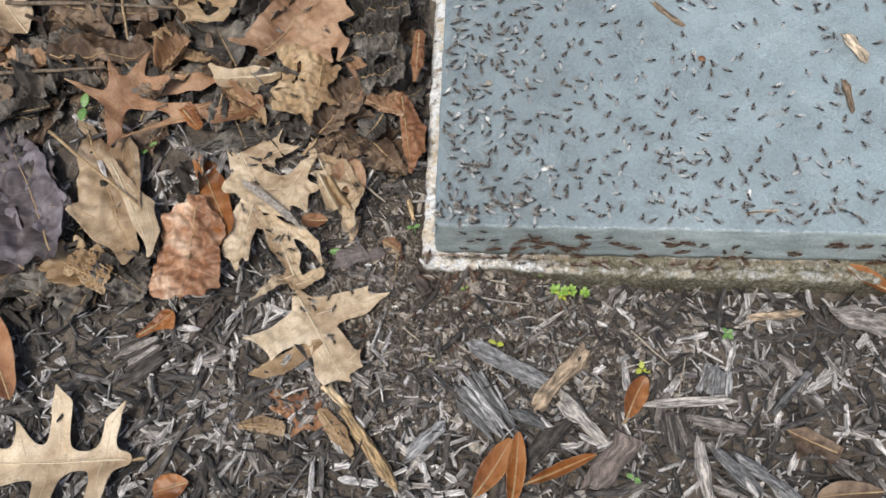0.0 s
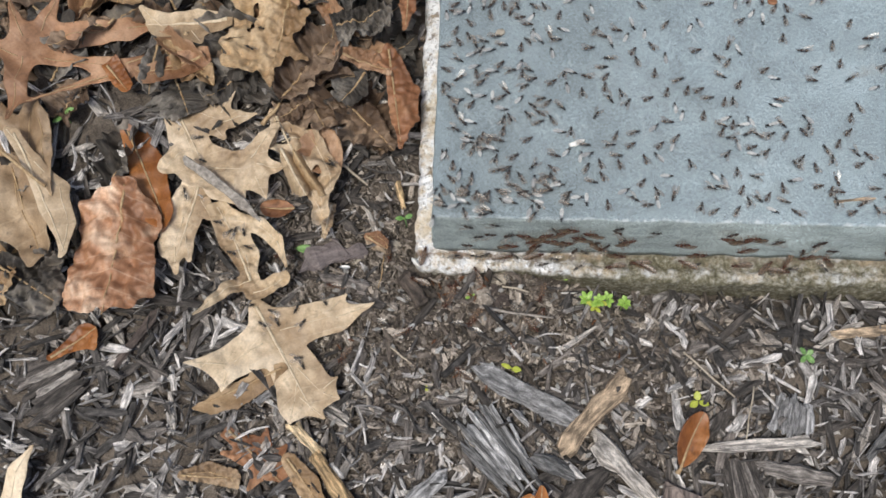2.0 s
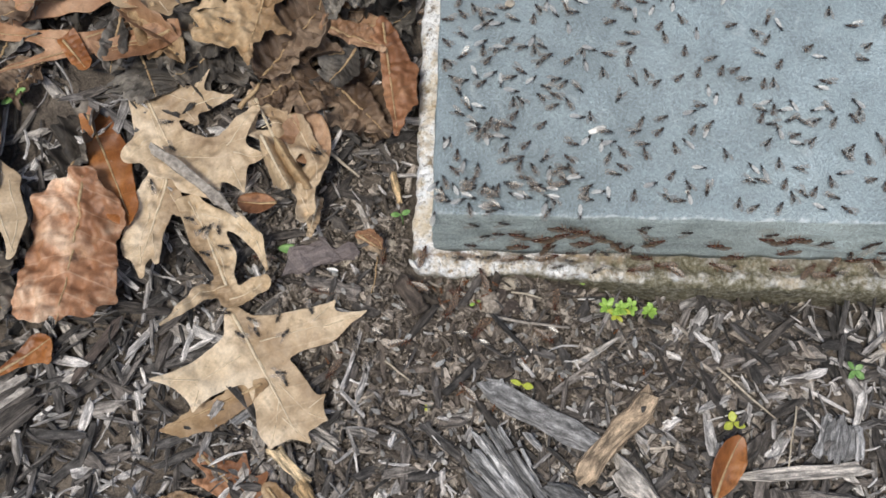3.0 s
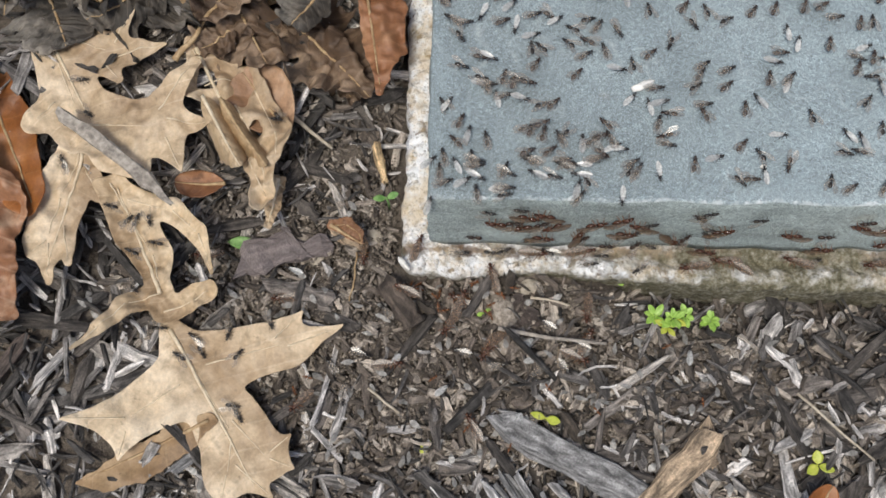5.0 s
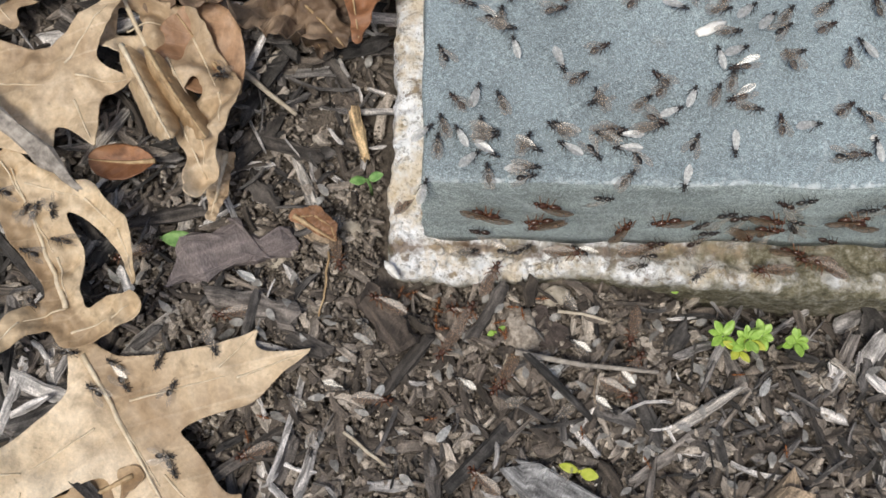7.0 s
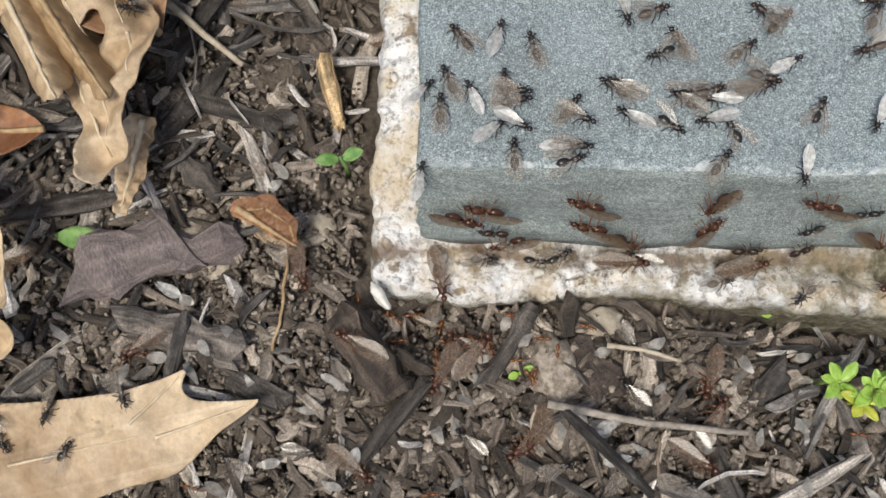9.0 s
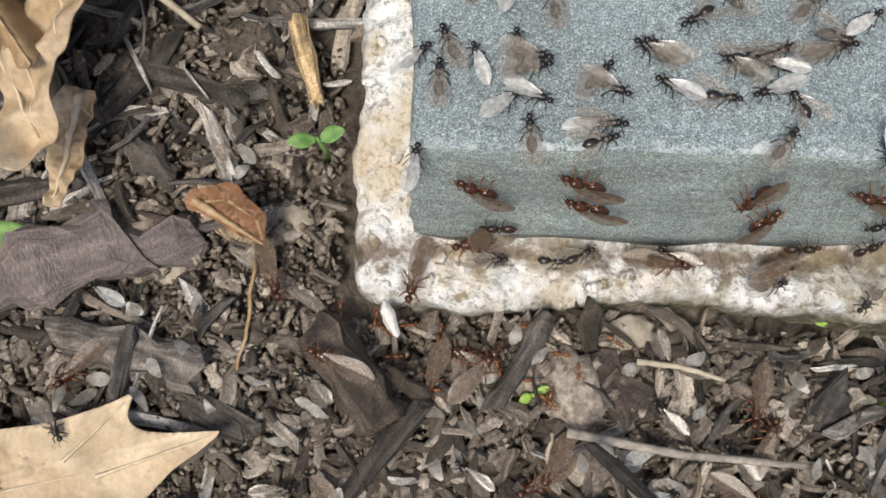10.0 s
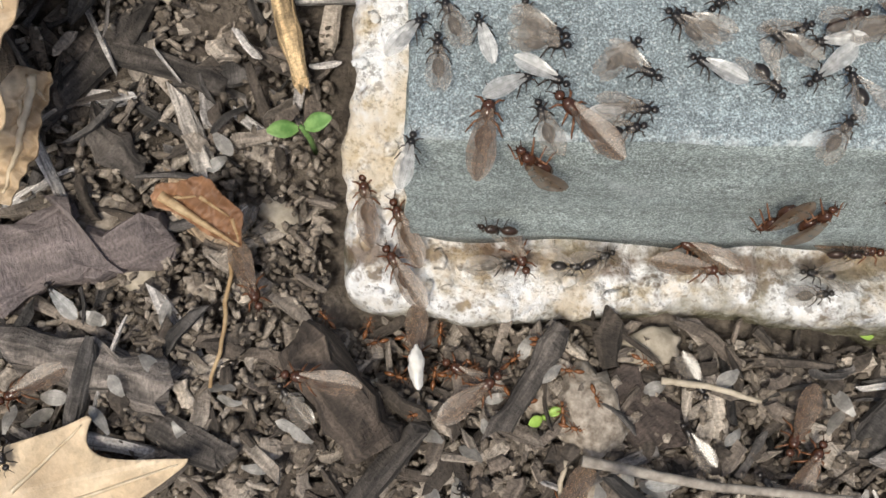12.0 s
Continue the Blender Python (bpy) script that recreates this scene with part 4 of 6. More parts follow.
leaf("dead_leaf", "ragged ochre leaf strip under the oak leaf", (-0.0889, -0.0743), (-0.1364, -0.0945), 0.004, LEAF_OCHRE, level=-0.0370, stem=0.0, seed=70, wave=0.08, ragged=0.8, limbs=[((-0.0889, -0.0743), (-0.0998, -0.0813), 0.034, 0.094), ((-0.0998, -0.0813), (-0.1148, -0.0902), 0.103, 0.110), ((-0.1148, -0.0902), (-0.1278, -0.0949), 0.102, 0.085), ((-0.1278, -0.0949), (-0.1386, -0.0954), 0.068, 0.013), ((-0.0977, -0.0782), (-0.1064, -0.0766), 0.052, 0.017)])
leaf("dead_leaf", "rust-brown leaf standing against the plinth", (-0.0226, 0.1102), (-0.0162, 0.0462), 0.004, LEAF_RUSSET, level=-0.0100, stem=0.0, seed=72, wave=0.2, crumple=0.04, ragged=0.5, limbs=[((-0.0217, 0.1072), (-0.0119, 0.0826), 0.054, 0.094), ((-0.0119, 0.0826), (-0.0116, 0.0654), 0.101, 0.080), ((-0.0116, 0.0654), (-0.0166, 0.0463), 0.073, 0.013), ((-0.0321, 0.1044), (-0.0208, 0.1013), 0.041, 0.081)])
leaf("dead_leaf", "tan leaf fragment beside the plinth", (-0.0210, 0.1106), (-0.0579, 0.1188), 0.010, LEAF_PINK, lift=0.008, stem=0.0, seed=73, wave=0.15)
leaf("oak_leaf", "ochre oak leaf with a round hole", (-0.1928, 0.2109), (-0.1601, 0.1930), 0.004, LEAF_OCHRE, level=0.0020, stem=0.0, seed=75, wave=0.12, cup=0.06, limbs=[((-0.1945, 0.2004), (-0.1845, 0.1867), 0.221, 0.171), ((-0.1845, 0.1867), (-0.1750, 0.1784), 0.171, 0.097), ((-0.1750, 0.1794), (-0.1596, 0.1835), 0.109, 0.170), ((-0.1596, 0.1835), (-0.1586, 0.2007), 0.170, 0.221), ((-0.1928, 0.2109), (-0.1608, 0.2088), 0.246, 0.246), ((-0.1842, 0.1830), (-0.1904, 0.1742), 0.097, 0.024)])
leaf("dead_leaf", "pale crumpled leaf on the leaf pile", (-0.3193, 0.1824), (-0.3499, 0.2172), 0.016, LEAF_TAN, lift=0.014, stem=0.0, seed=77, wave=0.35, ragged=0.4)
leaf("dead_leaf", "small orange leaf half buried", (-0.3530, 0.1545), (-0.3450, 0.1773), 0.012, LEAF_ORANGE, lift=0.012, stem=0.0, seed=78, wave=0.1)
leaf("dead_leaf", "tan crumpled leaf on dark mulch", (-0.2545, -0.0243), (-0.2927, 0.0009), 0.018, LEAF_OCHRE, lift=0.012, stem=0.0, seed=80, wave=0.35, ragged=0.4)
leaf("oak_leaf", "crumpled tan oak leaf with a hole, rolled at its edges", (-0.0911, 0.0739), (-0.0630, 0.0094), 0.004, LEAF_TAN, lift=0.012, stem=0.0, seed=82, wave=0.30, cup=0.10, crumple=0.05, ragged=0.4, limbs=[((-0.0922, 0.0728), (-0.0871, 0.0649), 0.036, 0.079), ((-0.0885, 0.0589), (-0.0716, 0.0600), 0.122, 0.079), ((-0.0715, 0.0610), (-0.0671, 0.0629), 0.049, 0.009), ((-0.0675, 0.0547), (-0.0585, 0.0344), 0.067, 0.091), ((-0.0585, 0.0344), (-0.0579, 0.0241), 0.079, 0.018), ((-0.0766, 0.0511), (-0.0651, 0.0288), 0.103, 0.091), ((-0.0641, 0.0267), (-0.0631, 0.0115), 0.067, 0.055), ((-0.0650, 0.0106), (-0.0660, 0.0050), 0.043, 0.036)], holes=[(*(-0.0868, 0.0603), 0.0042), (*(-0.0668, 0.0373), 0.0030)])
leaf("dead_leaf", "ochre edge of a dry leaf rolled into a tube", (-0.0874, 0.0493), (-0.0703, 0.0203), 0.0060, LEAF_OCHRE_PALE, lift=0.018, stem=0.0, seed=84, wave=0.2, cup=-0.45, crumple=0.03, ragged=0.3)
leaf("dead_leaf", "ochre edge of a dry leaf rolled into a tube", (-0.0784, 0.0493), (-0.0614, 0.0190), 0.0050, LEAF_OCHRE, lift=0.018, stem=0.0, seed=86, wave=0.2, cup=-0.45, crumple=0.03, ragged=0.3)
leaf("dead_leaf", "dull grey-tan leaf fragment, curled", (-0.0521, 0.0364), (-0.0726, 0.0619), 0.014, LEAF_PINK, lift=0.010, stem=0.0, seed=83, wave=0.25)
leaf("dead_leaf", "grey-brown wavy leaf with an upturned rim", (-0.2996, 0.1588), (-0.2135, 0.1563), 0.004, LEAF_BROWN, level=-0.0040, stem=0.0, seed=101, wave=0.3, crumple=0.05, ragged=0.4, limbs=[((-0.2956, 0.1627), (-0.2642, 0.1670), 0.063, 0.117), ((-0.2642, 0.1670), (-0.2321, 0.1625), 0.117, 0.106), ((-0.2321, 0.1625), (-0.2112, 0.1546), 0.095, 0.021)])
leaf("dead_leaf", "dull brown curled leaf across the pile", (-0.2993, 0.2046), (-0.2153, 0.1887), 0.004, LEAF_BROWN, level=-0.0020, stem=0.0, seed=102, wave=0.25, crumple=0.05, ragged=0.4, limbs=[((-0.2949, 0.2054), (-0.2616, 0.1958), 0.098, 0.119), ((-0.2616, 0.1958), (-0.2199, 0.1889), 0.108, 0.054)])
leaf("dead_leaf", "tan brown leaf strip on the pile", (-0.2142, 0.1730), (-0.2025, 0.1367), 0.004, LEAF_OCHRE, level=-0.0020, stem=0.0, seed=103, wave=0.2, crumple=0.04, ragged=0.4, limbs=[((-0.2119, 0.1729), (-0.1993, 0.1542), 0.164, 0.209), ((-0.1993, 0.1542), (-0.2028, 0.1393), 0.185, 0.069), ((-0.1995, 0.1568), (-0.1720, 0.1450), 0.162, 0.092)])
leaf("dead_leaf", "dark grey crumpled leaf in a clump", (-0.0568, 0.1608), (-0.0261, 0.1590), 0.008, LEAF_GREY, level=0.0020, stem=0.0, seed=104, wave=0.6, crumple=0.12, ragged=0.6, limbs=[((-0.0524, 0.1605), (-0.0305, 0.1642), 0.429, 0.487), ((-0.0436, 0.1449), (-0.0306, 0.1416), 0.340, 0.283)])
leaf("dead_leaf", "dark grey crumpled leaf in a clump", (-0.0525, 0.1219), (-0.0266, 0.1302), 0.008, LEAF_GREY, level=0.0000, stem=0.0, seed=105, wave=0.6, crumple=0.12, ragged=0.6, limbs=[((-0.0504, 0.1218), (-0.0309, 0.1280), 0.376, 0.440), ((-0.0309, 0.1280), (-0.0220, 0.1499), 0.345, 0.222)])
leaf("dead_leaf", "grey leaf scroll beside the plinth", (-0.0482, 0.1820), (-0.0172, 0.1852), 0.008, LEAF_GREY, level=0.0000, stem=0.0, seed=106, wave=0.6, crumple=0.10, ragged=0.5, limbs=[((-0.0461, 0.1819), (-0.0194, 0.1843), 0.367, 0.368)])
leaf("dead_leaf", "tan leaf scrap curled at the pile's rim", (-0.0535, 0.1094), (-0.0233, 0.0956), 0.004, LEAF_PINK, level=-0.0080, stem=0.0, seed=107, wave=0.2, crumple=0.04, cup=0.1, limbs=[((-0.0514, 0.1107), (-0.0340, 0.1034), 0.132, 0.184), ((-0.0340, 0.1034), (-0.0225, 0.0931), 0.158, 0.052)])
leaf("dead_leaf", "tan rust leaf with a pale torn rim", (-0.2744, -0.0116), (-0.2432, -0.0262), 0.004, LEAF_OCHRE, level=-0.0200, stem=0.0, seed=108, wave=0.3, crumple=0.06, ragged=0.6, limbs=[((-0.2663, -0.0075), (-0.2523, -0.0191), 0.249, 0.347), ((-0.2541, -0.0012), (-0.2482, -0.0171), 0.150, 0.248), ((-0.2542, -0.0213), (-0.2468, -0.0326), 0.247, 0.074), ((-0.2740, -0.0160), (-0.2659, -0.0119), 0.099, 0.199)])
leaf("dead_leaf", "grey curled leaf with a ragged rim", (-0.2487, -0.0127), (-0.2128, -0.0362), 0.008, LEAF_GREY, level=-0.0200, stem=0.0, seed=109, wave=0.5, crumple=0.10, ragged=0.6, limbs=[((-0.2440, -0.0173), (-0.2240, -0.0270), 0.258, 0.335), ((-0.2252, -0.0138), (-0.2171, -0.0097), 0.238, 0.139)])
leaf("dead_leaf", "pale rolled edge of a dry leaf", (-0.2444, 0.0664), (-0.2080, -0.0085), 0.004, LEAF_TAN, level=-0.0120, stem=0.0, seed=110, wave=0.1, cup=-0.2, limbs=[((-0.2490, 0.0691), (-0.2320, 0.0493), 0.021, 0.036), ((-0.2320, 0.0493), (-0.2164, 0.0324), 0.036, 0.051), ((-0.2164, 0.0324), (-0.2086, 0.0093), 0.056, 0.045), ((-0.2086, 0.0093), (-0.2096, -0.0107), 0.040, 0.020)])
leaf("dead_leaf", "slate-purple leaf, dull and torn", (-0.3077, 0.0668), (-0.2804, 0.0188), 0.008, LEAF_PURPLE, level=-0.0160, stem=0.0, seed=111, wave=0.3, crumple=0.06, ragged=0.4, limbs=[((-0.3077, 0.0668), (-0.2884, 0.0330), 0.206, 0.264), ((-0.2884, 0.0330), (-0.2934, 0.0195), 0.233, 0.124), ((-0.3184, 0.0818), (-0.2994, 0.0712), 0.127, 0.143)])
leaf("dead_leaf", "orange tip of a dry leaf under the pile", (-0.1914, 0.1074), (-0.1784, 0.0907), 0.004, LEAF_ORANGE, level=-0.0080, stem=0.0, seed=112, wave=0.1, limbs=[((-0.1893, 0.1097), (-0.1794, 0.0935), 0.250, 0.207)])
leaf("dead_leaf", "rust-brown leaf strip standing by the plinth", (-0.0081, 0.1616), (-0.0118, 0.1219), 0.004, LEAF_RUSSET, level=-0.0040, stem=0.0, seed=113, wave=0.2, crumple=0.04, ragged=0.4, limbs=[((-0.0073, 0.1586), (-0.0103, 0.1366), 0.087, 0.107), ((-0.0103, 0.1366), (-0.0124, 0.1195), 0.086, 0.032)])
leaf("dead_leaf", "curled rust-tan leaf scrap on soil", (-0.0391, -0.0008), (-0.0267, -0.0096), 0.001, LEAF_ROSY, level=-0.0260, stem=0.0, seed=114, wave=0.2, cup=0.25, crumple=0.04, ragged=0.4, limbs=[((-0.0385, -0.0011), (-0.0325, -0.0016), 0.128, 0.185), ((-0.0325, -0.0016), (-0.0277, -0.0052), 0.171, 0.114), ((-0.0277, -0.0052), (-0.0267, -0.0091), 0.100, 0.021)])
leaf("dead_leaf", "tan tail of a curled leaf, bent to the soil", (-0.0595, 0.0195), (-0.0639, 0.0009), 0.003, LEAF_TAN, level=-0.028, stem=0.0, seed=121, wave=0.2, cup=0.1, crumple=0.04, ragged=0.3, limbs=[((-0.0595, 0.0195), (-0.0618, 0.0162), 0.152, 0.175), ((-0.0618, 0.0162), (-0.0617, 0.0093), 0.152, 0.128), ((-0.0617, 0.0093), (-0.0639, 0.0003), 0.116, 0.081), ((-0.0595, 0.0178), (-0.0573, 0.0154), 0.082, 0.029)])
# leaves before the slab
leaf("dead_leaf", "glossy orange-brown willow-oak leaf", (0.0206, -0.1880), (0.0471, -0.1493), 0.0085, LEAF_ORANGE, lift=0.010, stem=0.08, seed=85, wave=0.08, cup=0.05)
leaf("dead_leaf", "glossy orange-brown willow-oak leaf", (0.0437, -0.1962), (0.0540, -0.1456), 0.0065, LEAF_ORANGE, lift=0.012, stem=0.06, seed=86, wave=0.08, cup=0.08)
leaf("dead_leaf", "narrow dark orange leaf between chips", (0.0571, -0.1782), (0.1065, -0.1641), 0.0045, LEAF_ORANGE, lift=0.007, stem=0.1, seed=87, wave=0.12, cup=0.1)
leaf("dead_leaf", "small orange leaf with a dark patch", (0.1283, -0.1388), (0.1449, -0.1105), 0.0075, LEAF_ORANGE, lift=0.010, stem=0.1, seed=88, wave=0.1, cup=0.08)
leaf("oak_leaf", "torn russet leaf fragment on mulch", (0.2676, -0.1665), (0.2355, -0.1496), 0.007, LEAF_BROWN, sweep=0.2, lift=0.006, stem=0.0, seed=89, wave=0.15, tips=[(*(0.2388, -0.1708), 0.3), (*(0.2564, -0.1529), 0.3), (*(0.2610, -0.1753), 0.2)])
leaf("dead_leaf", "dark orange leaf leaning on the plinth", (0.3277, -0.0520), (0.2964, -0.0327), 0.006, LEAF_ORANGE, lift=0.016, stem=0.1, seed=90, wave=0.1, cup=0.1)
leaf("dead_leaf", "brown leaf half under the mulch", (0.2944, -0.1926), (0.2501, -0.1971), 0.009, LEAF_BROWN, lift=0.007, stem=0.0, seed=91, wave=0.12)
leaf("dead_leaf", "pale grey-tan leaf scrap", (-0.1453, -0.1315), (-0.1138, -0.1343), 0.003, LEAF_DUN, level=-0.042, stem=0.0, seed=92, wave=0.2, crumple=0.05, ragged=0.6, limbs=[((-0.1423, -0.1309), (-0.1301, -0.1301), 0.096, 0.168), ((-0.1301, -0.1301), (-0.1169, -0.1342), 0.168, 0.167), ((-0.1169, -0.1342), (-0.1136, -0.1392), 0.120, 0.036)])
leaf("dead_leaf", "small orange leaf scrap on mulch", (-0.1820, -0.1699), (-0.2076, -0.1743), 0.010, LEAF_ORANGE, lift=0.007, stem=0.0, seed=93, wave=0.15)
leaf("dead_leaf", "small brown leaf scrap on mulch", (-0.0813, 0.0199), (-0.1018, 0.0211), 0.006, LEAF_RUSSET, lift=0.006, stem=0.0, seed=95, wave=0.15)


def litter():
    """The grey, rotting leaves of the pile: many crumpled blades."""
    rnd = random.Random(17)
    made = 0
    clear = [(-0.1130, 0.0045), (-0.1303, 0.0655), (-0.1035, 0.0468), (-0.2444, 0.0640), (-0.2389, 0.0347), (-0.1843, 0.0013), (-0.2024, 0.0704), (-0.1634, 0.0507)]
    while made < 235:
        x, y = rnd.uniform(-0.42, -0.03), rnd.uniform(-0.03, 0.34)
        if smooth((y + 0.02 - 0.25 * (x + 0.10)) / 0.10) < rnd.random() or slab_xy(x, y)[0] < -0.40 and y < 0 or slab_xy(x, y)[0] > -0.035 or x > -0.085 and y < 0.075:
            continue
        if any(math.hypot(x - p, y - q) < 0.028 for p, q in clear):
            continue
        a, size = rnd.uniform(0, math.tau), rnd.uniform(0.026, 0.062)
        mat, words = rnd.choice([(LEAF_GREY, "grey rotting leaf"), (LEAF_GREY, "dark grey crumpled leaf"), (LEAF_GREY, "grey-brown weathered leaf"), (LEAF_GREY, "dark weathered leaf"), (LEAF_BROWN, "dull brown crumpled leaf"), (LEAF_BROWN, "dull brown curled leaf")])
        leaf("dead_leaf", words + " in the leaf pile", (x, y), (x + size * math.cos(a), y + size * math.sin(a)), rnd.uniform(0.009, 0.024), mat, lobes=rnd.choice([0, 0, 0, 2]), sinus=0.5, sweep=0.4, lift=rnd.uniform(-0.003, 0.006), stem=rnd.choice([0, 0, 0.3]), seed=200 + made, wave=rnd.uniform(0.35, 0.75), crumple=rnd.uniform(0.05, 0.13), fold=rnd.uniform(0.0, 0.3), ragged=0.7, tilt=rnd.uniform(-14, 14))
        made += 1


litter()


def fragments():
    """Curled tan and brown scraps on top of the pile."""
    rnd = random.Random(23)
    for k in range(52):
        x, y = rnd.uniform(-0.36, -0.035), rnd.uniform(0.09, 0.30)
        a, size = rnd.uniform(0, math.tau), rnd.uniform(0.018, 0.050)
        mat, words = rnd.choice([(LEAF_PINK, "rosy brown leaf scrap"), (LEAF_OCHRE, "ochre leaf scrap"), (LEAF_BROWN, "brown leaf scrap"), (LEAF_BROWN, "brown curled leaf"), (LEAF_GREY, "dark curled leaf"), (LEAF_GREY, "grey curled leaf")])
        leaf("dead_leaf", words + " on the leaf pile", (x, y), (x + size * math.cos(a), y + size * math.sin(a)), rnd.uniform(0.005, 0.012), mat, lift=rnd.uniform(0.006, 0.014), stem=0.0, seed=500 + k, wave=rnd.uniform(0.2, 0.5), crumple=0.05, cup=rnd.uniform(-0.2, 0.5), fold=rnd.uniform(0.0, 0.4), ragged=0.3, tilt=rnd.uniform(-20, 20))


fragments()


# ---- wood chips and mulch ----
def chip_arrays(rnd, length, width, thick, rings=4, sides=6, bend=0.12, splinter=0.25):
    """One splintered chip along x, flat and blunt, with torn ends: vertices, UVs in metres, faces."""
    verts, uvs, faces = [], [], []
    off = [rnd.uniform(-1, 1) for _ in range(4)]
    ends = [rnd.uniform(0.35, 1.0), rnd.uniform(0.35, 1.0)]
    skew = [rnd.uniform(-0.5, 0.5), rnd.uniform(-0.5, 0.5)]
    flat = [rnd.uniform(0.75, 1.2) for _ in range(sides)]
    for i in range(rings):
        f = i / (rings - 1)
        g = f if rings < 4 else 0.5 - 0.5 * math.cos(math.pi * f)
        k = min(1.0, ends[0] + 4 * g, ends[1] + 4 * (1 - g)) * rnd.uniform(0.74, 1.18)
        for j in range(sides):
            a = j * math.tau / sides + 0.5 * off[0]
            c, d = math.cos(a), math.sin(a)
            ex = 0.0
            if i in (0, rings - 1):
                ex = (skew[i > 0] * c * width + rnd.uniform(-splinter, splinter) * min(0.25 * length, width)) * 0.9
            y = 0.5 * width * k * math.copysign(abs(c) ** 0.6, c) * flat[j] * rnd.uniform(0.80, 1.16)
            z = 0.5 * thick * k * math.copysign(abs(d) ** 0.6, d) * flat[-1 - j] * rnd.uniform(0.65, 1.3)
            curve = bend * length * (g - 0.5) ** 2
            verts.append(((g - 0.5) * length + ex, y + curve * off[1], z + curve * off[2] * 0.6))
            uvs.append((verts[-1][0], 0.5 * (width + thick) * a / 3))
    for i in range(rings - 1):
        for j in range(sides):
            a, b = i * sides + j, i * sides + (j + 1) % sides
            faces.append((a, b, b + sides, a + sides))
    faces.append(tuple(range(sides))[::-1])
    faces.append(tuple(range((rings - 1) * sides, rings * sides)))
    return verts, uvs, faces


def free_ground(x, y, margin=0.0):
    u, v = slab_xy(x, y)
    edge = -0.0205 - 0.0045 * smooth((u - 0.03) / 0.10)
    return u < -0.012 - margin or v < edge - margin


def spot(rnd, near):
    """A place on the open ground; near: within the part that is passed closest."""
    while True:
        if near:
            x, y = rnd.uniform(-0.13, 0.19), rnd.uniform(-0.14, 0.09)
        else:
            x, y = rnd.uniform(-0.46, 0.46), rnd.uniform(-0.31, 0.36)
        if free_ground(x, y, 0.002):
            return x, y


def mulch_mass(name, count, lengths, widths, thicks, material, near, seed, rise, label, sides=5, rings=3, keep=None, bend=0.15, rounded=False):
    """Countless small pieces in one mesh."""
    rnd = random.Random(seed)
    V, U, F = [], [], []
    made = 0
    while made < count:
        x, y = spot(rnd, near)
        if keep and not keep(x, y, rnd):
            continue
        length = min(lengths[1] * 1.4, lengths[0] * math.exp(abs(rnd.gauss(0, 0.75))))
        v, u, f = chip_arrays(rnd, length, min(0.8 * length, rnd.uniform(*widths)), rnd.uniform(*thicks), rings, sides, bend)
        m = pose(x, y, ground_z(x, y) + rnd.uniform(*rise), rnd.gauss(0, 24), rnd.gauss(0, 13), rnd.uniform(0, 360))
        start = len(V)
        V += [tuple(m @ Vector(p)) for p in v]
        du, dv = rnd.uniform(0, 5), rnd.uniform(0, 5)
        U += [(a + du, b + dv) for a, b in u]
        F += [tuple(start + k for k in q) for q in f]
        made += 1
    me = raw_mesh(name, V, U, F, material)
    me.polygons.foreach_set("use_smooth", [rounded] * len(F))
    return tagged(new(name, me), label, "mulch", kind="stuff")


def corner(x, y, rnd):
    """More crumbs where the soil lies open by the plinth's corner."""
    return rnd.random() < 0.12 + math.exp(-((x + 0.005) / 0.085) ** 2 - ((y + 0.03) / 0.05) ** 2)


def open_side(x, y, rnd):
    """Coarse pieces away from the open soil at the corner, and few under the leaf pile."""
    if y > 0.06 and x < -0.03 and rnd.random() < 0.55:
        return False
    return rnd.random() > 0.95 * math.exp(-((x + 0.005) / 0.09) ** 2 - ((y + 0.025) / 0.055) ** 2)


def off_soil(x, y, rnd):
    """Fewer shreds on the bare soil beside the plinth."""
    return rnd.random() > 0.7 * math.exp(-((x + 0.03) / 0.035) ** 2 - ((y - 0.005) / 0.035) ** 2)


def damp(x, y, rnd):
    """Dark, damp shreds before the plinth, where the ants come out."""
    return rnd.random() < 0.15 + math.exp(-((x - 0.008) / 0.040) ** 2 - ((y + 0.050) / 0.022) ** 2)


mulch_mass("mulch", 4800, (0.010, 0.042), (0.0013, 0.0062), (0.001, 0.0028), MULCH, False, 1, (-0.001, 0.006), "grey-brown shredded bark mulch", 6, 5, open_side)
mulch_mass("mulch", 8000, (0.005, 0.026), (0.0006, 0.0020), (0.0006, 0.0014), MULCH, False, 4, (0.000, 0.007), "fine grey-brown bark fibres", 5, 5, open_side, 0.5)
mulch_mass("mulch", 3600, (0.0035, 0.015), (0.0010, 0.0040), (0.0007, 0.002), ROTTED, True, 2, (-0.001, 0.004), "rotted brown bark shreds on soil", 6, 5, off_soil, 0.4)
mulch_mass("mulch", 1700, (0.0030, 0.012), (0.0008, 0.0042), (0.0007, 0.002), DAMP, True, 6, (0.000, 0.0055), "dark damp bark shreds by the plinth", 6, 5, damp, 0.5)
mulch_mass("soil_crumbs", 15000, (0.0006, 0.0026), (0.0006, 0.0021), (0.0006, 0.0020), CRUMB, True, 3, (0.000, 0.0045), "loose brown soil crumbs and bark bits", 6, 4, corner, rounded=True)


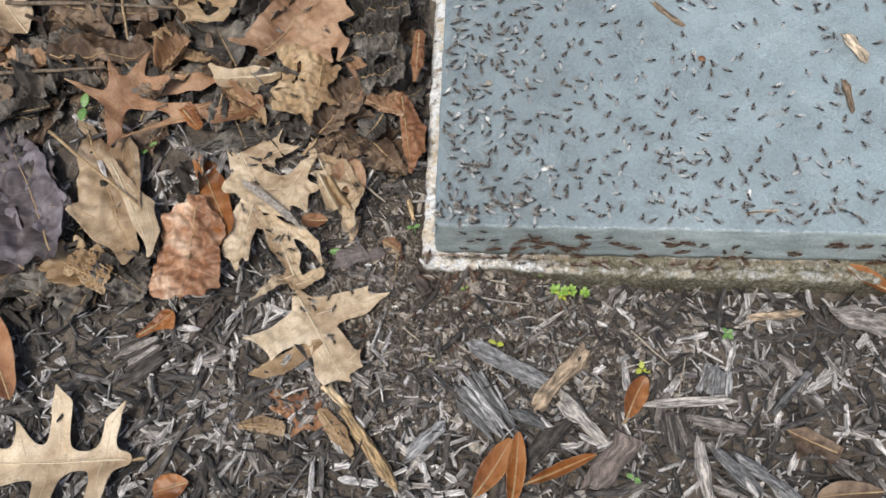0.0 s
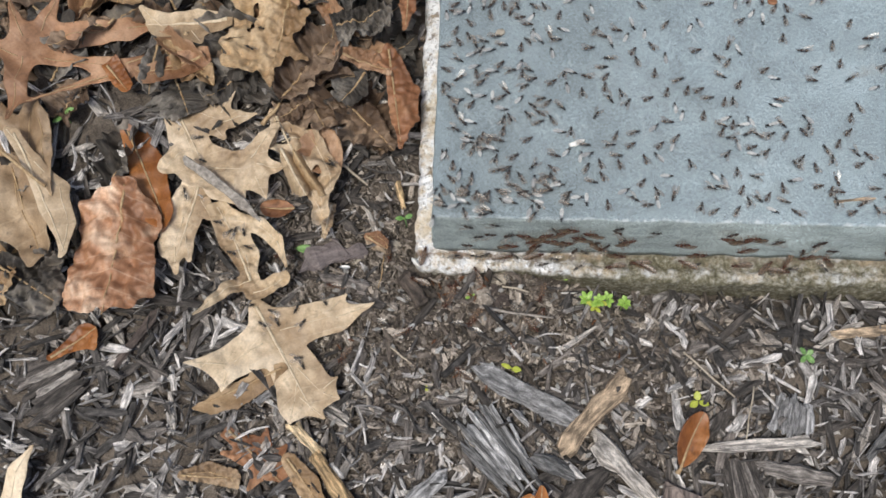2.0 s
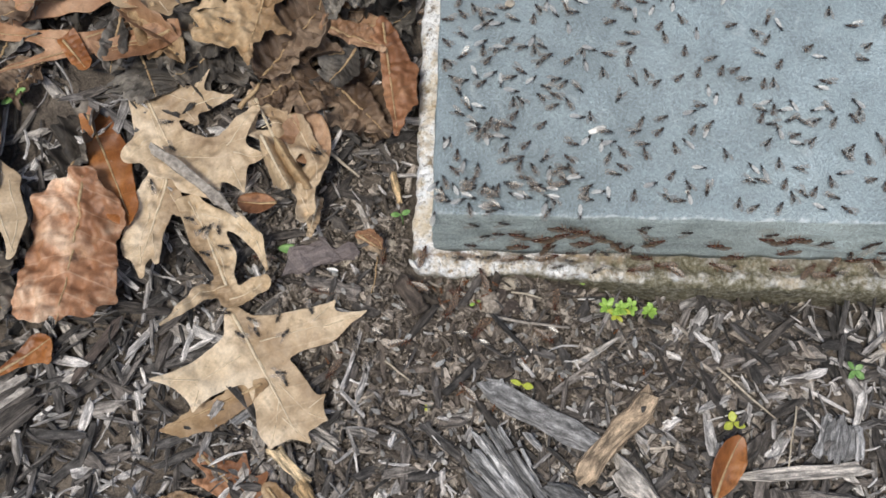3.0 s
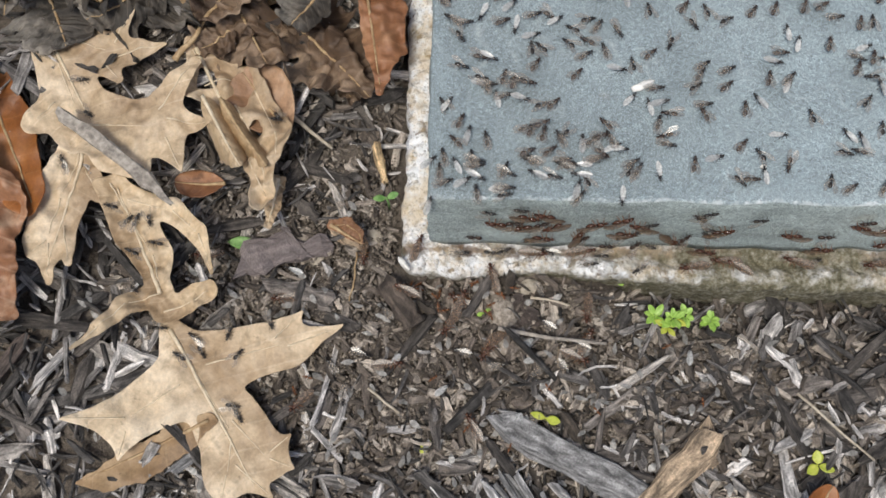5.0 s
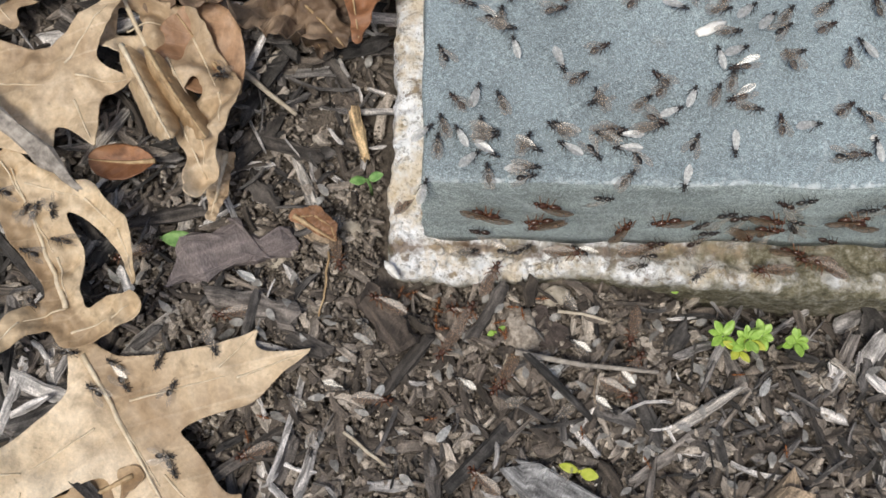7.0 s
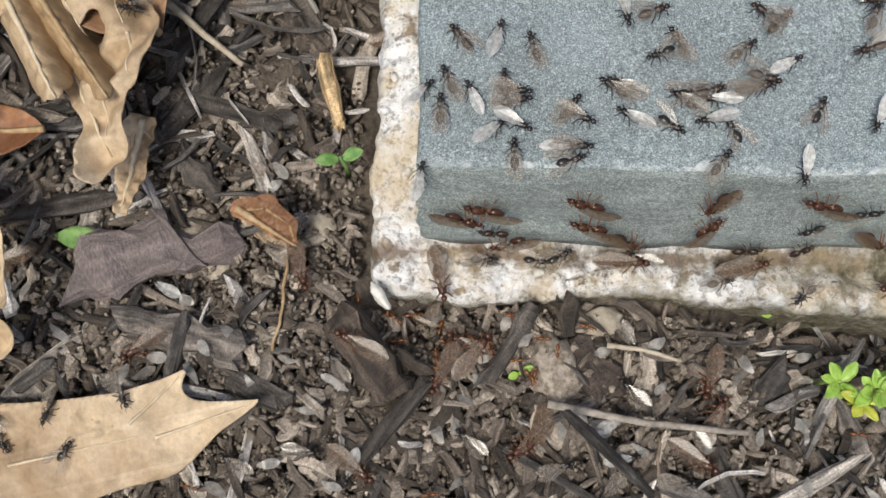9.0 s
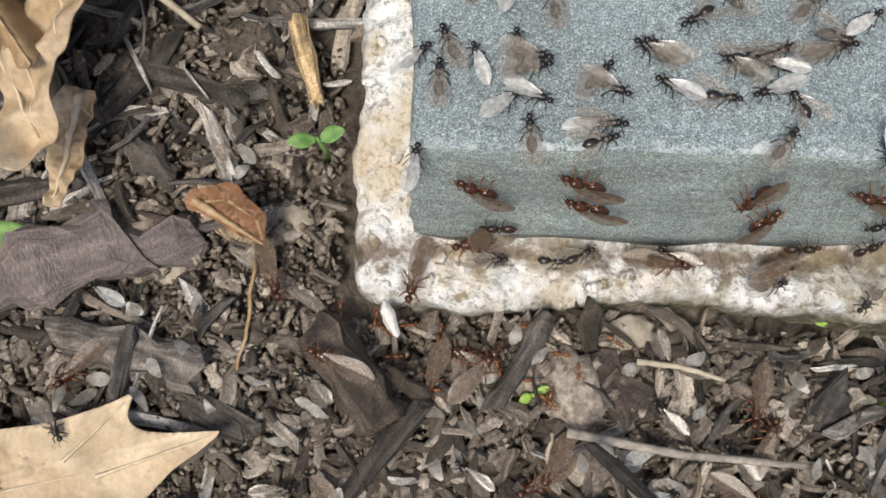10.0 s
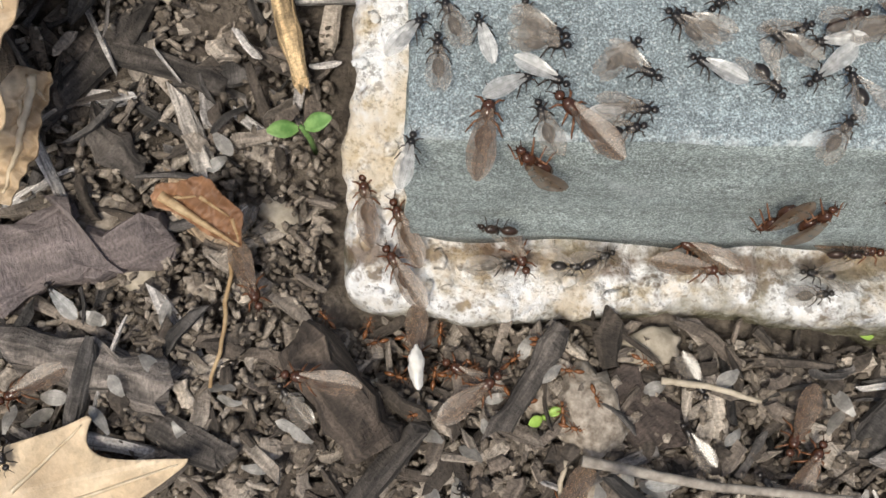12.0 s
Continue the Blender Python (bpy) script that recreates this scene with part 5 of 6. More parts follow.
def shed_wings():
    """Pale wings shed by ants, lying flat on the mulch and the soil."""
    rnd = random.Random(61)
    V, U, F = [], [], []
    while len(F) < 8 * 230:
        x, y = rnd.gauss(0.02, 0.09), rnd.gauss(-0.055, 0.05)
        if not free_ground(x, y, 0.002):
            continue
        size, half = rnd.uniform(0.0036, 0.0058), rnd.uniform(0.0009, 0.0013)
        m = pose(x, y, ground_z(x, y) + rnd.uniform(0.0045, 0.0078), rnd.gauss(0, 22), rnd.gauss(0, 14), rnd.uniform(0, 360))
        start = len(V)
        for i in range(9):
            f = i / 8
            w = half * math.sin(math.pi * (0.05 + 0.93 * f ** 1.4)) ** 0.7
            for side in (-1, 1):
                V.append(tuple(m @ Vector((size * (f - 0.5), side * w, 0.0004 * math.sin(5 * f)))))
                U.append((f, 0.5 + 0.5 * side))
        F += [(start + 2 * i, start + 2 * i + 1, start + 2 * i + 3, start + 2 * i + 2) for i in range(8)]
    return tagged(new("shed_wings", raw_mesh("shed_wings", V, U, F, WING_SHED)), "pale shed ant wings strewn over the mulch", "wings", kind="stuff")


shed_wings()


def chip(name, label, a, b, width, material, thick=0.004, lift=0.004, roll=0.0, seed=0, rings=7, sides=8, bend=0.08, z=None, splinter=0.5):
    """One larger chip lying from a to b (x, y)."""
    rnd = random.Random(seed)
    length = math.hypot(b[0] - a[0], b[1] - a[1])
    v, u, f = chip_arrays(rnd, length, width, thick, rings, sides, bend, splinter)
    ob = new(name, raw_mesh(name, v, u, f, material))
    x, y = (a[0] + b[0]) / 2, (a[1] + b[1]) / 2
    za, zb = (ground_z(*a), ground_z(*b)) if z is None else (z, z)
    ob.matrix_world = pose(x, y, (za + zb) / 2 + lift, roll, -math.degrees(math.atan2(zb - za, length)), math.degrees(math.atan2(b[1] - a[1], b[0] - a[0])))
    return tagged(ob, label, "wood chip", "large wood chips")


def frayed(label, a, b, width, material, seed, strands=16):
    """A chip that has split into a fan of fibres."""
    rnd = random.Random(seed)
    length = math.hypot(b[0] - a[0], b[1] - a[1])
    root = new("frayed_bark")
    x, y = (a[0] + b[0]) / 2, (a[1] + b[1]) / 2
    for k in range(strands):
        f = k / (strands - 1) - 0.5
        v, u, q = chip_arrays(rnd, length * rnd.uniform(0.6, 1.0), width / strands * rnd.uniform(1.2, 2.2), 0.0025, 6, 6, 0.04, 0.5)
        ob = new("fibre", raw_mesh("fibre", v, u, q, material))
        ob.parent = root
        ob.matrix_basis = pose(rnd.uniform(-0.12, 0.12) * length, f * width * 0.8, 0.0015 * math.cos(3 * f) + rnd.uniform(0, 0.001), rnd.uniform(-20, 20), rnd.uniform(-3, 3), f * 16 + rnd.uniform(-4, 4))
    root.matrix_world = pose(x, y, ground_z(x, y) + 0.006, 0, 0, math.degrees(math.atan2(b[1] - a[1], b[0] - a[0])))
    return tagged(root, label, "wood chip", "large wood chips")


frayed("silvery grey bark frayed into fibres, on mulch", (0.0468, -0.1475), (0.0163, -0.1047), 0.030, GREY_WOOD, 4)
frayed("grey-brown bark frayed into fibres", (-0.2053, -0.0691), (-0.2362, -0.0886), 0.034, MULCH_PIECE, 5, 12)
frayed("dull grey frayed bark piece", (0.1964, -0.1025), (0.1899, -0.1259), 0.022, GREY_WOOD, 6, 8)
frayed("dark grey bark piece split along its grain", (0.1595, -0.1328), (0.1641, -0.1600), 0.022, MULCH_PIECE, 7, 8)
chip("wood_chip", "weathered grey wood chip on mulch", (0.0238, -0.0798), (0.0771, -0.1104), 0.013, GREY_WOOD, 0.006, 0.005, 5, 1)
chip("wood_chip", "tan splintered wood chip on mulch", (0.0998, -0.0914), (0.0640, -0.1268), 0.0129, TAN_WOOD, 0.006, 0.007, 0, 2, 9, 8, splinter=0.7)
chip("wood_chip", "long grey-brown wood chip on mulch", (0.0844, -0.1191), (0.1165, -0.1577), 0.012, MULCH_PIECE, 0.006, 0.006, 8, 3)
chip("wood_chip", "pale grey wood chip on mulch", (0.0480, -0.1293), (0.0711, -0.1401), 0.010, GREY_WOOD, 0.005, 0.007, 0, 4)
chip("wood_chip", "dark brown block of bark on mulch", (0.1044, -0.1823), (0.1304, -0.1528), 0.020, DARK_WOOD, 0.009, 0.008, 5, 5)
chip("wood_chip", "pale grey split stick of wood", (0.1874, -0.1608), (0.2131, -0.1904), 0.010, GREY_WOOD, 0.006, 0.008, 0, 6)
chip("wood_chip", "pale grey split stick of wood", (0.2020, -0.1653), (0.2422, -0.1987), 0.009, GREY_WOOD, 0.006, 0.008, 0, 7)
chip("wood_chip", "grey-brown wood chip lying on mulch", (0.1766, -0.1529), (0.1791, -0.1944), 0.010, MULCH_PIECE, 0.006, 0.007, 0, 8)
chip("wood_chip", "long thin grey-brown stick", (0.1407, -0.1284), (0.2035, -0.1265), 0.007, MULCH_PIECE, 0.005, 0.009, 0, 9)
chip("wood_chip", "pale bent splinter on mulch", (0.2308, -0.1360), (0.2586, -0.1091), 0.005, GREY_WOOD, 0.003, 0.007, 0, 10)
chip("wood_chip", "tan wood splinter by the plinth", (0.2235, -0.0681), (0.2599, -0.0657), 0.006, TAN_WOOD, 0.003, 0.007, 0, 11)
chip("wood_chip", "brown slab of bark by the plinth", (0.2837, -0.0669), (0.3274, -0.0822), 0.018, MULCH_PIECE, 0.006, 0.008, 0, 12)
chip("wood_chip", "grey-brown wood chip lying on mulch", (0.1725, -0.1391), (0.2122, -0.1483), 0.011, MULCH_PIECE, 0.005, 0.007, 0, 13)
chip("wood_chip", "grey-brown wood chip lying on mulch", (-0.0245, -0.1593), (0.0018, -0.1367), 0.012, GREY_WOOD, 0.006, 0.007, 0, 14)
chip("wood_chip", "grey-brown wood chip lying on mulch", (0.0556, -0.1668), (0.0911, -0.1352), 0.012, MULCH_PIECE, 0.006, 0.006, 0, 15)
chip("wood_chip", "dark wood splinter on mulch", (-0.1865, -0.0699), (-0.1613, -0.0378), 0.006, DARK_WOOD, 0.004, 0.006, 0, 16)
chip("wood_chip", "grey wood splinter on mulch", (-0.3356, -0.0311), (-0.3138, -0.0097), 0.014, MULCH_PIECE, 0.006, 0.008, 0, 17)
chip("wood_chip", "dark grey flat piece of bark", (-0.0809, 0.0884), (-0.0463, 0.0855), 0.010, DARK_WOOD, 0.005, 0.006, 0, 18)
chip("wood_chip", "pale grey splinter on mulch", (-0.1031, -0.0930), (-0.0844, -0.0771), 0.007, GREY_WOOD, 0.003, 0.006, 0, 19)
# pieces by the plinth's corner
chip("wood_chip", "dark brown wet block of bark", (-0.0186, -0.0231), (-0.0067, -0.0414), 0.0108, WET_WOOD, 0.012, 0.006, 10, 131, 9, 10, 0.02, splinter=0.15)
chip("wood_chip", "weathered ridged wood chip", (-0.0645, -0.0230), (-0.0393, -0.0307), 0.0088, MULCH_PIECE, 0.006, 0.005, 0, 32, 9, 10)
chip("wood_chip", "thick rounded purple-brown bark scale", (-0.0762, -0.0121), (-0.0539, -0.0049), 0.0160, PURPLE_BARK, 0.006, 0.006, 0, 33, 9, 10, 0.03, splinter=0.1)
chip("wood_chip", "purple-brown bark scale on soil", (-0.0537, -0.0086), (-0.0400, -0.0053), 0.0102, PURPLE_BARK, 0.006, 0.005, 0, 34, 7, 8, splinter=0.1)
chip("wood_chip", "flat black piece of bark", (0.0309, -0.0327), (0.0391, -0.0436), 0.0095, DARK_WOOD, 0.003, 0.003, 0, 35)
chip("wood_chip", "grey-brown chip leaning on the plinth", (0.0122, -0.0399), (0.0229, -0.0245), 0.0045, MULCH_PIECE, 0.005, 0.007, 0, 36, 8, 8, splinter=0.4)
CLODS = [((0.0268, -0.0377), (0.0054, 0.0074, 0.0040), 10), ((0.0269, -0.0496), (0.0026, 0.0056, 0.0030), 0), ((0.0188, -0.0348), (0.0034, 0.0046, 0.0028), 30), ((-0.0359, -0.0140), (0.0030, 0.0026, 0.0020), 0), ((-0.0521, -0.0026), (0.0050, 0.0042, 0.0028), 20), ((0.0565, -0.0375), (0.0036, 0.0028, 0.0022), 15), ((0.0792, -0.0431), (0.0044, 0.0034, 0.0026), 40)]
chip("wood_chip", "brown bark strip on soil", (-0.0548, 0.0144), (-0.0460, 0.0055), 0.006, MULCH_PIECE, 0.003, 0.004, 0, 40)
chip("wood_chip", "grey-brown splinter lying on soil", (-0.0527, 0.0278), (-0.0321, 0.0210), 0.005, MULCH_PIECE, 0.003, 0.004, 0, 41)
chip("wood_chip", "grey-brown splinter lying on soil", (-0.0393, 0.0197), (-0.0341, 0.0045), 0.004, MULCH_PIECE, 0.003, 0.004, 0, 42)
chip("wood_chip", "tan splinter beside the plinth", (-0.0206, 0.0349), (-0.0173, 0.0176), 0.0037, PEELED, 0.004, 0.008, 0, 43, splinter=0.6)
chip("wood_chip", "brown curled bark piece", (-0.0401, 0.0032), (-0.0292, -0.0072), 0.008, TAN_WOOD, 0.003, 0.004, 0, 44, bend=0.3)
# bits lying on the slab
chip("wood_chip", "tan splintered chip on the stone slab", (0.3110, 0.1387), (0.3229, 0.1152), 0.008, TAN_WOOD, 0.003, 0.002, 0, 51, z=0.0)
chip("wood_chip", "tan splintered chip on the stone slab", (0.3046, 0.0993), (0.3071, 0.0727), 0.005, TAN_WOOD, 0.003, 0.002, 0, 52, z=0.0)
chip("wood_chip", "tan bark sliver on the stone slab", (0.1721, 0.1750), (0.1928, 0.1527), 0.004, TAN_WOOD, 0.002, 0.0015, 0, 53, z=0.0)
chip("wood_chip", "thin brown sliver on the stone slab", (0.2208, -0.0020), (0.2429, -0.0010), 0.002, TAN_WOOD, 0.001, 0.001, 0, 54, z=0.0)


def pieces():
    """The nearest three hundred middle-sized chips, each its own piece of the ground."""
    rnd = random.Random(77)
    shapes = []
    for k in range(14):
        v, u, f = chip_arrays(rnd, rnd.uniform(0.014, 0.034), rnd.uniform(0.003, 0.0085), rnd.uniform(0.002, 0.0035), 4, 6, 0.12, 0.5)
        shapes.append(raw_mesh("wood_chip", v, u, f, MULCH_PIECE))
    made = 0
    while made < 290:
        x, y = rnd.uniform(-0.24, 0.30), rnd.uniform(-0.20, 0.10)
        if not free_ground(x, y, 0.012) or rnd.random() < 0.98 * math.exp(-((x + 0.005) / 0.09) ** 2 - ((y + 0.025) / 0.055) ** 2):
            continue
        ob = new("wood_chip", rnd.choice(shapes))
        ob.parent = GROUND
        ob.matrix_basis = pose(x, y, ground_z(x, y) + rnd.uniform(0.002, 0.006), rnd.gauss(0, 18), rnd.gauss(0, 9), rnd.uniform(0, 360))
        made += 1


# ---- twigs, straws, seedlings, grains ----
def stick(name, label, points, r0, r1, material, lift=0.006, category="twig"):
    bm = bmesh.new()
    fine = []
    for (xa, ya), (xb, yb) in zip(points, points[1:]):
        fine += [(xa + (xb - xa) * k / 5, ya + (yb - ya) * k / 5) for k in range(5)]
    fine.append(points[-1])
    n = len(fine)
    x0, y0 = fine[0]
    z0 = ground_z(x0, y0)
    tube(bm, [(x - x0 + 0.0006 * bumpy(i, r0, 0, 2.0), y - y0, 0.4 * (ground_z(x, y) - z0) + lift + 0.001 * math.sin(1.7 * i / n + r0 * 900)) for i, (x, y) in enumerate(fine)], [(r0 + (r1 - r0) * i / n) * (1 + 0.15 * bumpy(i, r0 * 999, 1, 1.3)) for i in range(n)], 7)
    ob = mesh_object(name, bm, material)
    ob.location = (x0, y0, z0)
    return tagged(ob, label, category)


chip("wood_chip", "torn pale piece of peeled twig", (-0.0813, -0.1079), (-0.0658, -0.1244), 0.0080, PEELED, 0.005, 0.008, 0, 96, 8, 8, 0.05, splinter=0.8)
chip("twig", "tan peeled twig lying on mulch", (-0.0691, -0.1239), (-0.0325, -0.1793), 0.0102, PEELED, 0.006, 0.009, 0, 95, 14, 9, 0.05, splinter=0.8)
stick("twig", "thin grey-brown twig across the leaf pile", [(-0.3589, 0.1453), (-0.2938, 0.1454), (-0.2543, 0.1464)], 0.0016, 0.0012, TWIG, 0.020)
stick("twig", "long thin grey twig on the leaf pile", [(-0.3392, 0.2069), (-0.2712, 0.2020), (-0.1973, 0.1939)], 0.0018, 0.0012, TWIG, 0.024)
stick("twig", "thin tan leaf stalk on the leaf pile", [(-0.2447, 0.2271), (-0.2438, 0.1980), (-0.2367, 0.1672)], 0.0012, 0.0008, STEM, 0.024)
chip("bark_strip", "grey rough strip of bark lying on the tan leaf", (-0.1415, 0.0461), (-0.0984, 0.0085), 0.0058, GREY_TWIG, 0.003, 0.001, 8, 141, 14, 8, 0.10, z=-0.0125, splinter=0.6)
stick("leaf_stalk", "pale curved leaf stalk", [(-0.2926, 0.0917), (-0.2560, 0.0592), (-0.2219, 0.0311)], 0.0014, 0.0009, STEM, 0.022)
stick("straw", "thin pale straw on mulch", [(0.1372, -0.0753), (0.1625, -0.1015)], 0.0006, 0.0004, STRAW, 0.010, "straw")
stick("straw", "thin pale straw on mulch", [(0.1734, -0.0961), (0.1657, -0.1249)], 0.0005, 0.0004, STRAW, 0.010, "straw")
stick("straw", "short pale straw with a forked end", [(0.0381, -0.0330), (0.0453, -0.0342), (0.0534, -0.0370)], 0.0006, 0.0004, STRAW, 0.008, "straw")
stick("straw", "thin brown straw on soil", [(-0.0298, -0.0108), (-0.0307, -0.0217), (-0.0330, -0.0309)], 0.0004, 0.0003, STEM, 0.006, "straw")
stick("straw", "pale thin straw on soil", [(-0.0270, -0.0649), (-0.0151, -0.0751)], 0.0006, 0.0005, STRAW, 0.006, "straw")
stick("straw", "grey thin splinter on mulch", [(-0.0573, 0.0491), (-0.0381, 0.0321)], 0.0010, 0.0006, STRAW, 0.006, "straw")
stick("straw", "short pale straw on soil", [(0.0205, -0.0529), (0.0224, -0.0447)], 0.0005, 0.0004, STRAW, 0.006, "straw")
stick("rootlet", "thin dark rootlet on soil", [(0.0478, -0.0523), (0.0471, -0.0607)], 0.0004, 0.0003, TWIG, 0.006, "root")


def leaflet(bm, length, half, m):
    """A small oval, slightly cupped seed leaf with thickness."""
    grid = []
    for i in range(7):
        f = i / 6
        w = half * math.sin(math.pi * (0.06 + 0.90 * f)) ** 0.75
        grid.append([(bm.verts.new(m @ Vector((f * length, s * w, 0.18 * half * s * s + 0.10 * length * math.sin(2.4 * f)))), bm.verts.new(m @ Vector((f * length, s * w * 0.96, 0.18 * half * s * s + 0.10 * length * math.sin(2.4 * f) - 0.0003)))) for s in (-1, -0.5, 0, 0.5, 1)])
    for r, s in zip(grid, grid[1:]):
        for k in range(4):
            bm.faces.new((r[k][0], s[k][0], s[k + 1][0], r[k + 1][0]))
            bm.faces.new((r[k + 1][1], s[k + 1][1], s[k][1], r[k][1]))
        bm.faces.new((r[0][0], r[0][1], s[0][1], s[0][0]))
        bm.faces.new((s[4][0], s[4][1], r[4][1], r[4][0]))


def seedling(label, place, size, leaves, material, seed, height=0.006, flat=15, droop=None):
    """A seedling: a stem and small leaves in pairs round it."""
    rnd = random.Random(seed)
    root = new("seedling")
    bm = bmesh.new()
    tube(bm, [(0, 0, -0.003), (0.0004, 0, height * 0.5), (0, 0.0003, height)], [0.0005, 0.0005, 0.0004], 6)
    part("stem", bm, material, root)
    for k in range(leaves):
        bm = bmesh.new()
        leaflet(bm, size * rnd.uniform(0.75, 1.15), size * rnd.uniform(0.26, 0.36), pose(0, 0, height - 0.0008 * (k // 2), 0, -rnd.uniform(0.3, 1) * flat, 360 * k / leaves + rnd.uniform(-18, 18)) @ pose(0.0006, 0, 0, rnd.uniform(-15, 15)))
        part("leaf", bm, YELLOW if droop is not None and k == droop else material, root)
    x, y = place
    root.matrix_world = pose(x, y, ground_z(x, y) + 0.001, 0, 0, rnd.uniform(0, 360))
    return tagged(root, label, "plant", "seedlings")


seedling("bright green seedling growing at the foot of the plinth", (0.0924, -0.0451), 0.0044, 9, GREEN, 1, 0.021, 28, 2)
seedling("bright green seedling growing at the foot of the plinth", (0.0855, -0.0429), 0.0040, 7, GREEN, 2, 0.018, 24)
seedling("bright green seedling growing at the foot of the plinth", (0.0899, -0.0473), 0.0042, 5, YELLOW, 3, 0.016, 16)
seedling("light green four-leaved seedling at the foot of the plinth", (0.1066, -0.0460), 0.0043, 7, GREEN, 4, 0.021, 32)
seedling("bright green seedling growing at the foot of the plinth", (0.0979, -0.0430), 0.0040, 6, GREEN, 21, 0.019, 26)
seedling("tiny yellow-green sprout in mulch", (0.0413, -0.0797), 0.0055, 2, YELLOW, 5, 0.006, 30)
seedling("yellow fallen seed leaf on mulch", (-0.0039, -0.0858), 0.0050, 1, YELLOW, 6, 0.003, 5)
seedling("green sprout beside the plinth", (-0.0165, 0.0085), 0.0056, 2, GREEN_DEEP, 7, 0.016, 30)
seedling("small green sprout among chips", (0.1435, -0.1022), 0.0060, 3, YELLOW, 8, 0.006)
seedling("small green sprout among chips", (0.2055, -0.0791), 0.0055, 4, GREEN_DEEP, 9, 0.005)
seedling("green leaf between dead leaves", (-0.2699, 0.1132), 0.011, 2, GREEN_DEEP, 10, 0.016)
seedling("green leaf growing in soil", (-0.2197, 0.0814), 0.0075, 2, GREEN_DEEP, 11, 0.008)
seedling("small green leaf at the plinth's foot", (0.0780, -0.0265), 0.0030, 2, GREEN, 12, 0.004)
seedling("tiny green leaf beside a clod", (0.0195, -0.0377), 0.0028, 2, GREEN, 13, 0.004)
seedling("small green sprout among chips", (0.1306, -0.1776), 0.0060, 2, GREEN_DEEP, 14, 0.005)
seedling("greenish fallen leaf under bark", (-0.0821, -0.0027), 0.0100, 1, GREEN_DEEP, 15, 0.004, 4)


def grain(name, label, place, size, material, z=None, turn=0.0, category="grain"):
    """A pebble-like body with an uneven surface."""
    bm = bmesh.new()
    bmesh.ops.create_icosphere(bm, subdivisions=3, radius=1)
    for v in bm.verts:
        k = 1 + 0.30 * bumpy(*v.co, 0.8, size[0] * 5000) + 0.16 * bumpy(*v.co, 0.3, 3) + 0.07 * bumpy(*v.co, 0.12, 5)
        v.co = (v.co.x * size[0] * k, v.co.y * size[1] * k, v.co.z * size[2] * k)
    ob = mesh_object(name, bm, material)
    x, y = place
    ob.matrix_world = pose(x, y, (ground_z(x, y) if z is None else z) + size[2] * 0.75, 0, 0, turn)
    return tagged(ob, label, category)


for place, size, turn in CLODS:
    grain("clod", "crumbly grey-brown clod of rotted bark", place, size, CLOD, None, turn, "clod")
stick("twig", "long thin brown stick on soil", [(0.0246, -0.0447), (0.0446, -0.0495), (0.0662, -0.0526)], 0.0009, 0.0006, GREY_TWIG, 0.008)
grain("white_grain", "white rice-like grain on the stone slab", (0.0834, 0.0397), (0.0042, 0.0016, 0.0014), WHITE, 0.0, 18)
CARRIED = grain("white_grain", "cream grain dragged by ants at the plinth's corner", (0.0, 0.0), (0.0013, 0.0034, 0.0013), WHITE, 0.0, 0)
grain("pebble", "pale tan pebble at the plinth's foot", (0.0378, -0.0277), (0.0048, 0.0033, 0.0030), PEBBLE, None, 10, "pebble")
grain("pebble", "pale round pebble in the mulch", (0.0231, -0.1529), (0.0045, 0.0048, 0.0036), PEBBLE, None, 0, "pebble")
grain("pebble", "tan clod on the soil", (-0.0226, -0.0026), (0.0028, 0.0040, 0.0024), PEBBLE, None, 40, "pebble")
grain("pebble", "small tan clod on the soil", (-0.0469, -0.0110), (0.0040, 0.0034, 0.0024), PEBBLE, None, 0, "pebble")
grain("pebble", "small pale pebble on soil", (-0.0342, -0.0142), (0.0016, 0.0018, 0.0014), PEBBLE, None, 0, "pebble")
grain("debris", "small rust-brown speck on the stone slab", (0.2041, 0.1240), (0.0028, 0.0024, 0.0008), LEAF_RUSSET, 0.0, 0, "debris")
grain("debris", "small tan star-shaped scrap on the stone slab", (0.0440, 0.1122), (0.0026, 0.0022, 0.0010), PEBBLE, 0.0, 30, "debris")
grain("debris", "white crumbs on the stone slab", (0.1246, 0.0054), (0.0011, 0.0009, 0.0004), WHITE, 0.0, 0, "debris")


# ---- winged ants ----
def wing(bm, length, half, m):
    """A thin wing from its hinge along -x, rounded at the end; UVs for the veins."""
    uv = bm.loops.layers.uv.verify()
    rows = []
    for i in range(9):
        f = i / 8
        w = half * (0.16 + 0.84 * min(1.0, f / 0.62) ** 0.9) * (1.0 if f < 0.66 else math.sqrt(max(0.0, 1 - ((f - 0.66) / 0.345) ** 2)))
        rows.append([(bm.verts.new(m @ Vector((-f * length, s * w + 0.12 * length * f * f, 0.05 * half * math.sin(5 * s + 4 * f)))), (f, 0.5 + 0.5 * s)) for s in (-1, -0.33, 0.33, 1)])
    for r, s in zip(rows, rows[1:]):
        for k in range(3):
            corners = (r[k], r[k + 1], s[k + 1], s[k])
            face = bm.faces.new([c[0] for c in corners])
            for loop, c in zip(face.loops, corners):
                loop[uv].uv = c[1]


